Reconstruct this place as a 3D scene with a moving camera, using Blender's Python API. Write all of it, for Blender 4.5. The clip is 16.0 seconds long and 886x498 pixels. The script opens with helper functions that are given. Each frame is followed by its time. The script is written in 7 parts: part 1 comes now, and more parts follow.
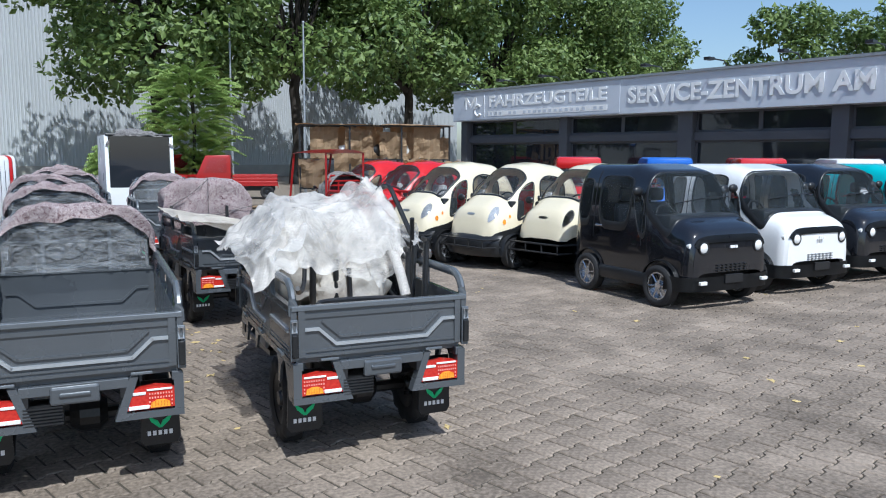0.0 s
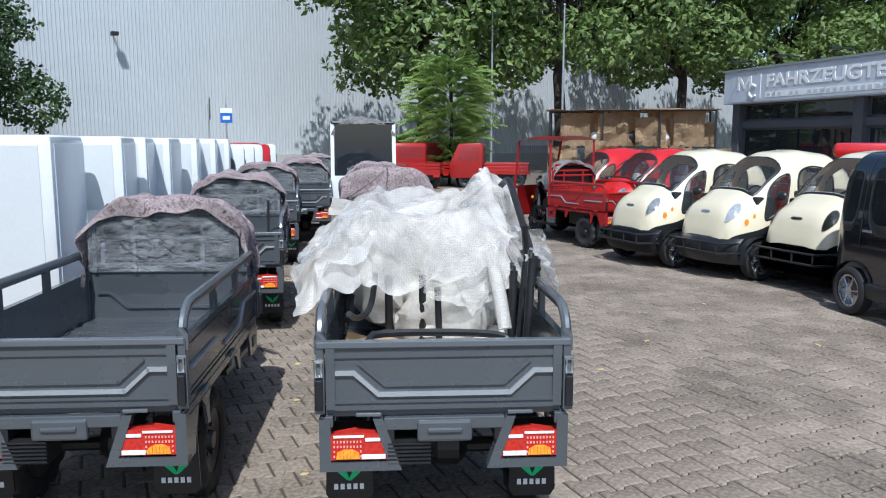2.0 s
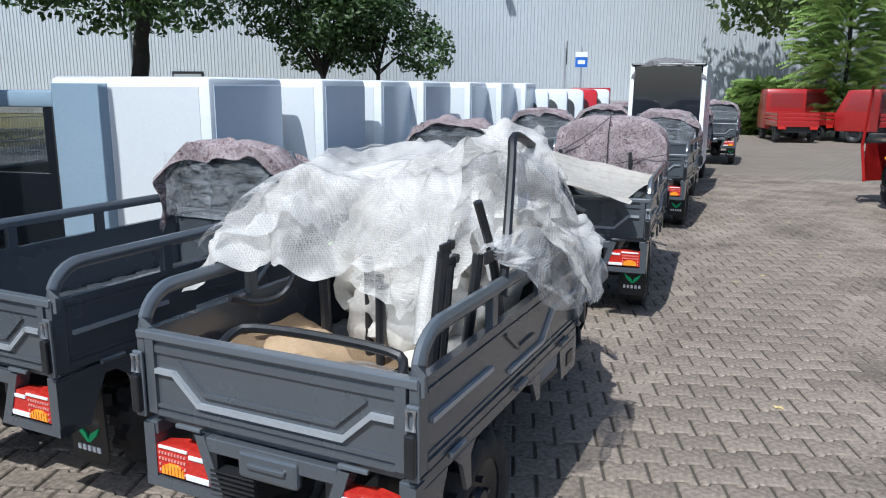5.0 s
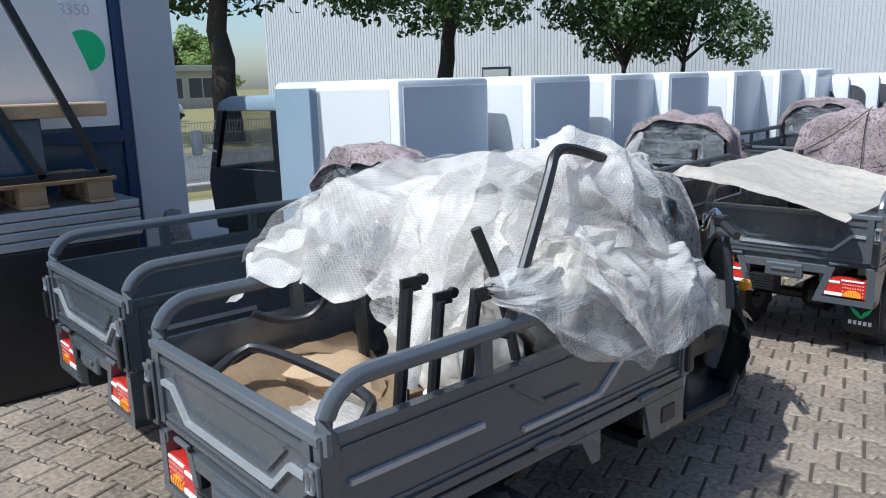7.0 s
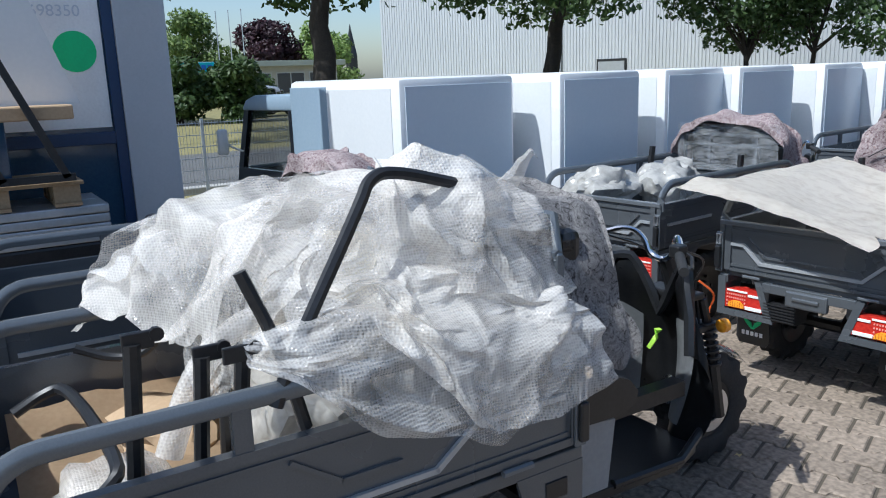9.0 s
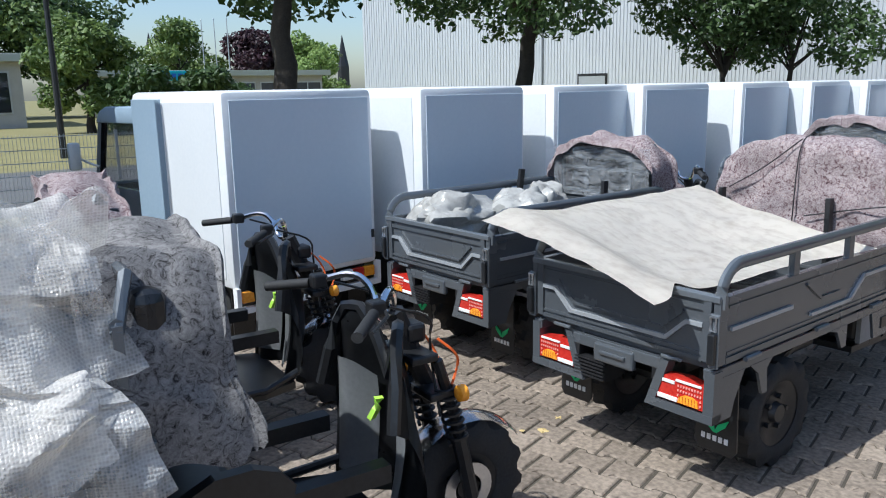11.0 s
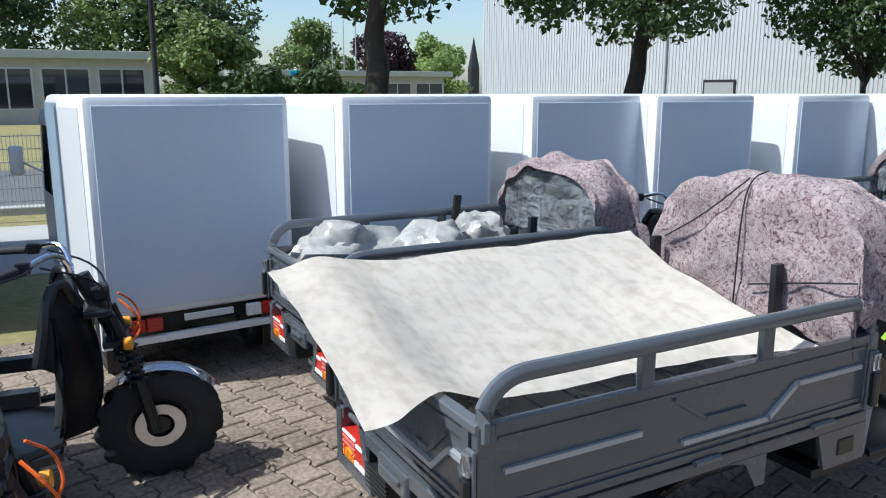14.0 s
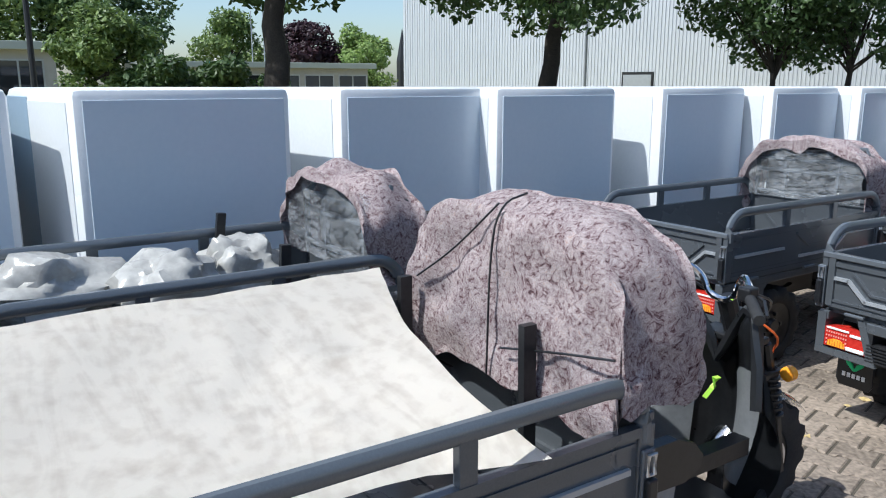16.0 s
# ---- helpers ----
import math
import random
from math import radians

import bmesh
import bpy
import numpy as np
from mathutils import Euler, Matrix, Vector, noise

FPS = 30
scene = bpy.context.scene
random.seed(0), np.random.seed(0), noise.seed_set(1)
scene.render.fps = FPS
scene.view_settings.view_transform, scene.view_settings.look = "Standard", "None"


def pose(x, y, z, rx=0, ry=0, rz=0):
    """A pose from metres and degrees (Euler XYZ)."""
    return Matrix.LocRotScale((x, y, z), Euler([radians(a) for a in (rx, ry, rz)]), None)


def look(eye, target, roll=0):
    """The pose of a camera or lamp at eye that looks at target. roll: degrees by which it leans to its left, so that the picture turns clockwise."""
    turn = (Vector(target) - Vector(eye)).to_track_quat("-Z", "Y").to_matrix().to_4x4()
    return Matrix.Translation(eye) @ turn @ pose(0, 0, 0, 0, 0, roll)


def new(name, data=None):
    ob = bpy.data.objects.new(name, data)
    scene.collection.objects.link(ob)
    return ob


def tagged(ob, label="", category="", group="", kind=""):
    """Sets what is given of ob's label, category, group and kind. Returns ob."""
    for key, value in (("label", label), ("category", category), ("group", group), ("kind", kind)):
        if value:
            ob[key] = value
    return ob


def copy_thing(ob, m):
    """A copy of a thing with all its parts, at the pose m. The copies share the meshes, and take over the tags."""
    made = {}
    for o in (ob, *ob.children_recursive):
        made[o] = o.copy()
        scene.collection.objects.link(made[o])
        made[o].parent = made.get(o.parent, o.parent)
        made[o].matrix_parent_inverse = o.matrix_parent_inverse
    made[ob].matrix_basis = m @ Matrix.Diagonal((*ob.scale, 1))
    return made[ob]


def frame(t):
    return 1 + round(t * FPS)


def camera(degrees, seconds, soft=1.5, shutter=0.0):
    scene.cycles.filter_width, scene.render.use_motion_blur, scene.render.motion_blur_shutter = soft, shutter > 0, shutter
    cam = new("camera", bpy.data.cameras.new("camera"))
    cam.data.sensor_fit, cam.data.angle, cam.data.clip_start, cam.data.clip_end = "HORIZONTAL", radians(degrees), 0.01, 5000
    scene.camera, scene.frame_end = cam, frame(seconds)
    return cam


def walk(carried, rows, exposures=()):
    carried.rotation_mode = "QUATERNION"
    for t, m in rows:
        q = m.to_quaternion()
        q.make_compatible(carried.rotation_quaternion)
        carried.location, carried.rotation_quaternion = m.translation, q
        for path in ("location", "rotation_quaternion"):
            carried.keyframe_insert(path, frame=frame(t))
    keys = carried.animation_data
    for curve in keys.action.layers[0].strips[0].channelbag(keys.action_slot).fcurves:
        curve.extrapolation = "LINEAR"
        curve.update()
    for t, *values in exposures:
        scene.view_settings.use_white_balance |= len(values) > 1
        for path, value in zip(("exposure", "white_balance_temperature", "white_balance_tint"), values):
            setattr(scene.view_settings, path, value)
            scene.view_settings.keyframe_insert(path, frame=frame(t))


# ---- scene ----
cam = camera(59.8, 16.0, soft=1.1)
PATH = [
    (0, (-0.052, -0.785, 1.696), (0.761, 1.026, 1.454), 0.4),
    (0.5, (0.317, -0.609, 1.689), (1.001, 1.253, 1.436), 0.1),
    (1, (0.589, -0.308, 1.648), (1.162, 1.589, 1.38), 1.4),
    (1.5, (0.829, -0.063, 1.703), (1.263, 1.87, 1.433), 1.1),
    (2, (1.131, 0.173, 1.679), (1.264, 2.15, 1.404), 0.1),
    (2.5, (1.369, 0.407, 1.67), (1.404, 2.389, 1.401), 1.6),
    (3, (1.643, 0.681, 1.675), (1.662, 2.663, 1.408), 1.4),
    (3.5, (1.968, 0.886, 1.625), (1.841, 2.861, 1.34), 0.5),
    (4, (2.261, 1.042, 1.615), (1.939, 2.988, 1.282), 1.5),
    (4.5, (2.499, 1.267, 1.625), (1.967, 3.153, 1.224), 1.0),
    (5, (2.705, 1.411, 1.665), (1.868, 3.18, 1.252), 0.3),
    (7.3, (3.27, 2.395, 1.701), (1.781, 3.658, 1.264), -1.3),
    (7.5, (3.267, 2.494, 1.687), (1.771, 3.745, 1.243), -1.0),
    (8, (3.252, 2.75, 1.716), (1.73, 3.964, 1.261), -1.0),
    (8.5, (3.346, 2.969, 1.717), (1.713, 4.033, 1.268), -2.3),
    (9, (3.439, 3.185, 1.718), (1.786, 4.224, 1.283), -2.0),
    (9.5, (3.455, 3.445, 1.701), (1.799, 4.479, 1.267), -1.7),
    (10, (3.516, 3.727, 1.722), (1.86, 4.769, 1.308), -1.7),
    (10.2, (3.554, 3.855, 1.707), (1.899, 4.9, 1.294), -1.6),
    (12.3, (3.576, 5.056, 1.707), (1.908, 6.088, 1.315), 0.3),
    (12.5, (3.586, 5.147, 1.712), (1.907, 6.16, 1.317), 0.4),
    (13, (3.462, 5.429, 1.708), (1.764, 6.41, 1.316), 0.9),
    (13.5, (3.387, 5.694, 1.733), (1.656, 6.612, 1.333), 0.6),
    (14, (3.384, 5.989, 1.733), (1.577, 6.75, 1.336), -0.0),
    (14.5, (3.314, 6.256, 1.725), (1.503, 6.999, 1.314), -0.2),
    (15, (3.143, 6.575, 1.729), (1.409, 7.479, 1.309), 1.2),
    (15.5, (3.015, 6.821, 1.726), (1.283, 7.73, 1.309), 0.7),
    (16, (2.935, 7.104, 1.737), (1.202, 8.012, 1.321), -0.0),
]
walk(cam, [(t, look(eye, target, roll)) for t, eye, target, roll in PATH],
     exposures=((0, 0.1, 5650, 6), (5, 0.08, 5700, 6), (8, 0.22, 5750, 6), (10, 0.18, 5750, 6), (12.2, 0.42, 5900, 6), (16, 0.36, 5900, 6)))

# ---- world, sun, exposure ----
SUN_YAW, SUN_EL = -3.0, 54.0      # horizontal way the light travels (0 = +y, counterclockwise), height of the sun
world = bpy.data.worlds.new("sky")
scene.world = world
world.use_nodes = True
wn = world.node_tree
sky = wn.nodes.new("ShaderNodeTexSky")
sky.sky_type, sky.sun_disc = "NISHITA", False
sky.sun_elevation, sky.sun_rotation = radians(SUN_EL), radians(180 - SUN_YAW)
sky.air_density, sky.dust_density, sky.ozone_density = 1.0, 1.4, 1.2
wn.links.new(sky.outputs[0], wn.nodes["Background"].inputs[0])
wn.nodes["Background"].inputs[1].default_value = 0.125
sun = new("sun", bpy.data.lights.new("sun", "SUN"))
sun.data.energy, sun.data.angle, sun.data.color = 4.2, radians(0.53), (1.0, 0.96, 0.9)
_c = math.cos(radians(SUN_EL))
sun.matrix_world = look((0, 0, 30), (-math.sin(radians(SUN_YAW)) * _c, math.cos(radians(SUN_YAW)) * _c, 30 - math.sin(radians(SUN_EL))))


# ---- materials ----
def surface(name, a, b=None, scale=8.0, rough=0.5, metal=0.0, bump=0.0, fine=60.0, dirt=0.0, coat=0.0, spread=0.35):
    """Two colours mixed by noise at two scales, with fine relief."""
    m = bpy.data.materials.new(name)
    m.use_nodes = True
    nt = m.node_tree
    p = nt.nodes["Principled BSDF"]
    b = b or tuple(min(1, c * 1.15) for c in a)
    co = nt.nodes.new("ShaderNodeTexCoord")
    n1 = nt.nodes.new("ShaderNodeTexNoise")
    n1.inputs["Scale"].default_value, n1.inputs["Detail"].default_value = scale, 6
    n2 = nt.nodes.new("ShaderNodeTexNoise")
    n2.inputs["Scale"].default_value, n2.inputs["Detail"].default_value = fine, 3
    nt.links.new(co.outputs["Object"], n1.inputs["Vector"])
    nt.links.new(co.outputs["Object"], n2.inputs["Vector"])
    add = nt.nodes.new("ShaderNodeMath")
    add.operation = "MULTIPLY_ADD"
    add.inputs[1].default_value = 0.5
    nt.links.new(n2.outputs[0], add.inputs[0])
    half = nt.nodes.new("ShaderNodeMath")
    half.operation = "MULTIPLY"
    half.inputs[1].default_value = 0.5
    nt.links.new(n1.outputs[0], half.inputs[0])
    nt.links.new(half.outputs[0], add.inputs[2])
    ramp = nt.nodes.new("ShaderNodeValToRGB")
    ramp.color_ramp.elements[0].position, ramp.color_ramp.elements[1].position = 0.5 - spread / 2, 0.5 + spread / 2
    ramp.color_ramp.elements[0].color, ramp.color_ramp.elements[1].color = (*a, 1), (*b, 1)
    nt.links.new(add.outputs[0], ramp.inputs[0])
    nt.links.new(ramp.outputs[0], p.inputs["Base Color"])
    p.inputs["Metallic"].default_value = metal
    rr = nt.nodes.new("ShaderNodeMapRange")
    rr.inputs["To Min"].default_value, rr.inputs["To Max"].default_value = max(0.02, rough - 0.08), min(1, rough + 0.1)
    nt.links.new(n1.outputs[0], rr.inputs["Value"])
    nt.links.new(rr.outputs[0], p.inputs["Roughness"])
    p.inputs["Coat Weight"].default_value = coat
    if bump:
        bp = nt.nodes.new("ShaderNodeBump")
        bp.inputs["Strength"].default_value, bp.inputs["Distance"].default_value = bump, 0.01
        nt.links.new(add.outputs[0], bp.inputs["Height"])
        nt.links.new(bp.outputs[0], p.inputs["Normal"])
    return m


def knit(m):
    """The node tree, principled shader and a short way to add and link nodes."""
    nt = m.node_tree
    return nt, nt.nodes["Principled BSDF"]


def film_material(name, tint, alpha_lo, alpha_hi, rough, bubbles):
    """Clear plastic film: mostly see-through, milky in folds; bubbles: cells of bubble wrap a metre."""
    m = bpy.data.materials.new(name)
    m.use_nodes = True
    nt, p = knit(m)
    co = nt.nodes.new("ShaderNodeTexCoord")
    n1 = nt.nodes.new("ShaderNodeTexNoise")
    n1.inputs["Scale"].default_value, n1.inputs["Detail"].default_value = 4.2, 5
    nt.links.new(co.outputs["Object"], n1.inputs["Vector"])
    mr = nt.nodes.new("ShaderNodeMapRange")
    mr.inputs["From Min"].default_value, mr.inputs["From Max"].default_value = 0.35, 0.65
    mr.inputs["To Min"].default_value, mr.inputs["To Max"].default_value = alpha_lo, alpha_hi
    nt.links.new(n1.outputs[0], mr.inputs["Value"])
    p.inputs["Base Color"].default_value = (*tint, 1)
    p.inputs["Roughness"].default_value = rough
    p.inputs["Specular IOR Level"].default_value = 0.7
    bp = nt.nodes.new("ShaderNodeBump")
    if bubbles:
        v = nt.nodes.new("ShaderNodeTexVoronoi")
        v.inputs["Scale"].default_value = bubbles
        v.inputs["Randomness"].default_value = 0.25
        nt.links.new(co.outputs["Object"], v.inputs["Vector"])
        nt.links.new(v.outputs["Distance"], bp.inputs["Height"])
        bp.invert = True
        bp.inputs["Strength"].default_value, bp.inputs["Distance"].default_value = 0.5, 0.006
        a2 = nt.nodes.new("ShaderNodeMath")
        a2.operation = "MULTIPLY_ADD"
        a2.inputs[1].default_value = 0.35
        nt.links.new(v.outputs["Distance"], a2.inputs[0])
        nt.links.new(mr.outputs[0], a2.inputs[2])
        a2.use_clamp = True
        nt.links.new(a2.outputs[0], p.inputs["Alpha"])
    else:
        n2 = nt.nodes.new("ShaderNodeTexNoise")
        n2.inputs["Scale"].default_value, n2.inputs["Detail"].default_value, n2.inputs["Distortion"].default_value = 14, 4, 1.5
        nt.links.new(co.outputs["Object"], n2.inputs["Vector"])
        nt.links.new(n2.outputs[0], bp.inputs["Height"])
        bp.inputs["Strength"].default_value, bp.inputs["Distance"].default_value = 1.0, 0.05
        nt.links.new(mr.outputs[0], p.inputs["Alpha"])
    nt.links.new(bp.outputs[0], p.inputs["Normal"])
    if bubbles:
        # light passes through the milky film
        nt.links.remove(p.inputs["Alpha"].links[0])
        tr = nt.nodes.new("ShaderNodeBsdfTranslucent")
        tr.inputs["Color"].default_value = (*tint, 1)
        nt.links.new(bp.outputs[0], tr.inputs["Normal"])
        milk = nt.nodes.new("ShaderNodeMixShader")
        milk.inputs[0].default_value = 0.2
        nt.links.new(p.outputs[0], milk.inputs[1])
        nt.links.new(tr.outputs[0], milk.inputs[2])
        clear = nt.nodes.new("ShaderNodeBsdfTransparent")
        mix = nt.nodes.new("ShaderNodeMixShader")
        nt.links.new(a2.outputs[0], mix.inputs[0])
        nt.links.new(clear.outputs[0], mix.inputs[1])
        nt.links.new(milk.outputs[0], mix.inputs[2])
        nt.links.new(mix.outputs[0], nt.nodes["Material Output"].inputs["Surface"])
    return m


def glass_material(name, tint, alpha=0.35, rough=0.03):
    m = bpy.data.materials.new(name)
    m.use_nodes = True
    nt, p = knit(m)
    p.inputs["Base Color"].default_value = (*tint, 1)
    p.inputs["Roughness"].default_value = rough
    p.inputs["Alpha"].default_value = alpha
    p.inputs["Specular IOR Level"].default_value = 0.8
    return m


GREY = surface("grey_trike_paint", (0.098, 0.108, 0.12), (0.122, 0.134, 0.147), 3, 0.25, 0.3, 0.02, 200, coat=0.3)
GREY_EDGE = surface("grey_edge_paint", (0.14, 0.155, 0.172), (0.17, 0.187, 0.205), 3, 0.22, 0.3, 0.0, 200)
SILVER = surface("zinc_plated_steel", (0.55, 0.56, 0.58), (0.7, 0.7, 0.72), 20, 0.3, 0.9)
CHROME = surface("chrome", (0.75, 0.76, 0.78), None, 10, 0.08, 1.0)
RUBBER = surface("black_rubber", (0.014, 0.014, 0.016), (0.03, 0.03, 0.03), 12, 0.75, 0, 0.15, 90)
BLACKP = surface("black_plastic", (0.012, 0.013, 0.015), (0.022, 0.023, 0.025), 9, 0.3, 0, 0.02)
BLACKS = surface("black_steel", (0.016, 0.017, 0.019), (0.03, 0.03, 0.032), 9, 0.38, 0.2)
RED_LENS = surface("red_lens", (0.46, 0.02, 0.016), (0.58, 0.04, 0.025), 60, 0.15)
LENS_BEAD = surface("pale_red_lens_beads", (0.75, 0.3, 0.25), (0.85, 0.42, 0.36), 60, 0.15)
AMBER = surface("amber_lens", (0.85, 0.3, 0.02), (0.95, 0.42, 0.04), 60, 0.15)
LENSGREY = surface("silvered_lamp_lens", (0.4, 0.42, 0.45), (0.6, 0.62, 0.64), 30, 0.08, 0.3)
# paler than the trike paint: sun highlight on the pressed ribs, put into the colour
TRIM_GLINT = surface("pressed_edge_highlight", (0.4, 0.425, 0.45), (0.46, 0.48, 0.5), 6, 0.3, 0.35)
BEDDING = surface("dark_joint_sand", (0.06, 0.051, 0.04), (0.11, 0.093, 0.07), 3, 0.95, 0, 0.2, 90)
CLEAR = surface("clear_lens", (0.75, 0.75, 0.74), (0.9, 0.9, 0.88), 60, 0.1)
WHITE_GEL = surface("white_gelcoat", (0.80, 0.815, 0.82), (0.85, 0.86, 0.86), 2, 0.28, 0, 0.01, 40)
WHITE_PANEL = surface("white_panel_sheet", (0.70, 0.72, 0.73), (0.75, 0.765, 0.77), 2, 0.35, 0, 0.01, 40)
REAR_GREY = surface("pale_blue_grey_panel", (0.63, 0.71, 0.78), (0.67, 0.745, 0.81), 1.5, 0.22, 0, 0.01, 30)
BLUE_GREY = surface("blue_grey_panel", (0.27, 0.36, 0.45), (0.31, 0.4, 0.48), 2, 0.4, 0, 0.01, 40)
CREAM = surface("cream_car_paint", (0.76, 0.675, 0.485), (0.79, 0.705, 0.515), 2, 0.22, 0, 0.0, 40, coat=0.6)
RED = surface("red_car_paint", (0.55, 0.012, 0.015), (0.62, 0.02, 0.02), 2, 0.25, 0, 0.0, 40, coat=0.6)
REDT = surface("red_truck_paint", (0.33, 0.012, 0.012), (0.39, 0.02, 0.018), 3, 0.35, 0, 0.0, 40, coat=0.3)
BLACKC = surface("black_car_paint", (0.008, 0.009, 0.012), (0.012, 0.013, 0.017), 2, 0.12, 0, 0.0, 40, coat=0.8)
WHITEC = surface("white_car_paint", (0.80, 0.80, 0.80), (0.84, 0.84, 0.83), 2, 0.2, 0, 0.0, 40, coat=0.6)
TEAL = surface("teal_car_paint", (0.02, 0.42, 0.45), (0.03, 0.46, 0.5), 2, 0.2, 0, 0.0, 40, coat=0.6)
BLUE = surface("blue_plastic", (0.02, 0.12, 0.5), (0.03, 0.16, 0.6), 2, 0.3)
GLASS = glass_material("car_glass", (0.02, 0.025, 0.03), 0.72)
GLASS_CLEAR = glass_material("clear_glass", (0.05, 0.06, 0.065), 0.18)
SHOPGLASS = glass_material("shop_window_glass", (0.02, 0.024, 0.03), 1.0, 0.03)
BUBBLE = film_material("bubble_wrap", (0.87, 0.83, 0.775), 0.08, 0.56, 0.12, 130)
BUBBLE_CLEAR = film_material("clear_bubble_wrap", (0.86, 0.84, 0.81), 0.04, 0.36, 0.1, 130)
WRAP = film_material("stretch_wrap", (0.6, 0.62, 0.64), 0.14, 0.36, 0.08, 0)
CARD = surface("cardboard", (0.42, 0.29, 0.17), (0.52, 0.37, 0.23), 6, 0.85, 0, 0.05)
FOAM = surface("dirty_white_foam_sheet", (0.68, 0.615, 0.53), (0.84, 0.785, 0.7), 2.2, 0.65, 0, 0.2, 22, spread=0.16)
FOAM.node_tree.nodes["Color Ramp"].color_ramp.elements[0].position, FOAM.node_tree.nodes["Color Ramp"].color_ramp.elements[1].position = 0.32, 0.54
FOAM.node_tree.nodes["Noise Texture"].inputs["Distortion"].default_value = 3.0
_mp = FOAM.node_tree.nodes.new("ShaderNodeMapping")
_mp.inputs["Scale"].default_value, _mp.inputs["Rotation"].default_value = (0.9, 3.2, 1.0), (0, 0, radians(35))
FOAM.node_tree.links.new(FOAM.node_tree.nodes["Texture Coordinate"].outputs["Object"], _mp.inputs["Vector"])
FOAM.node_tree.links.new(_mp.outputs[0], FOAM.node_tree.nodes["Noise Texture"].inputs["Vector"])
HALL = surface("light_grey_cladding", (0.50, 0.525, 0.55), (0.54, 0.565, 0.59), 0.4, 0.5, 0.1, 0.0, 4)
HALL_DARK = surface("roof_edge_metal", (0.3, 0.32, 0.34), None, 1, 0.5, 0.3)
SHOPGREY = surface("dark_grey_facade_paint", (0.075, 0.08, 0.095), (0.1, 0.105, 0.12), 1.5, 0.6)
SIGNGREY = surface("grey_sign_panel", (0.55, 0.585, 0.65), (0.6, 0.635, 0.7), 1, 0.5)
LETTER = surface("white_letters", (0.8, 0.8, 0.8), None, 5, 0.5)
BARK = surface("dark_bark", (0.022, 0.018, 0.015), (0.055, 0.045, 0.037), 5, 0.9, 0, 0.8, 25)
WOODP = surface("rough_pallet_wood", (0.27, 0.19, 0.11), (0.4, 0.29, 0.18), 6, 0.85, 0, 0.1)
GALV = surface("galvanised_steel", (0.42, 0.44, 0.46), (0.52, 0.54, 0.56), 8, 0.45, 0.7)
CONCRETE = surface("weathered_concrete", (0.34, 0.335, 0.32), (0.46, 0.45, 0.43), 1.5, 0.85, 0, 0.1)
GRASS = surface("dry_grass", (0.16, 0.15, 0.05), (0.3, 0.26, 0.12), 1.2, 0.9, 0, 0.4, 12)
ASPHALT = surface("asphalt_road", (0.09, 0.09, 0.092), (0.14, 0.14, 0.14), 0.7, 0.85, 0, 0.1, 40)


def leaf_material(name, a, b):
    m = bpy.data.materials.new(name)
    m.use_nodes = True
    nt, p = knit(m)
    g = nt.nodes.new("ShaderNodeNewGeometry")
    ramp = nt.nodes.new("ShaderNodeValToRGB")
    ramp.color_ramp.elements[0].color, ramp.color_ramp.elements[1].color = (*a, 1), (*b, 1)
    nt.links.new(g.outputs["Random Per Island"], ramp.inputs[0])
    nt.links.new(ramp.outputs[0], p.inputs["Base Color"])
    p.inputs["Roughness"].default_value = 0.5
    p.inputs["Transmission Weight"].default_value = 0.0
    tr = nt.nodes.new("ShaderNodeBsdfTranslucent")
    nt.links.new(ramp.outputs[0], tr.inputs["Color"])
    mix = nt.nodes.new("ShaderNodeMixShader")
    mix.inputs[0].default_value = 0.3
    nt.links.new(p.outputs[0], mix.inputs[1])
    nt.links.new(tr.outputs[0], mix.inputs[2])
    nt.links.new(mix.outputs[0], nt.nodes["Material Output"].inputs["Surface"])
    return m


LEAF = leaf_material("plane_tree_leaves", (0.07, 0.125, 0.03), (0.23, 0.31, 0.09))
LEAF_DARK = leaf_material("dark_green_leaves", (0.03, 0.065, 0.018), (0.085, 0.14, 0.04))
LEAF_LIGHT = leaf_material("light_green_leaves", (0.17, 0.27, 0.065), (0.32, 0.42, 0.13))
LEAF_PURPLE = leaf_material("purple_leaves", (0.03, 0.015, 0.02), (0.07, 0.03, 0.04))


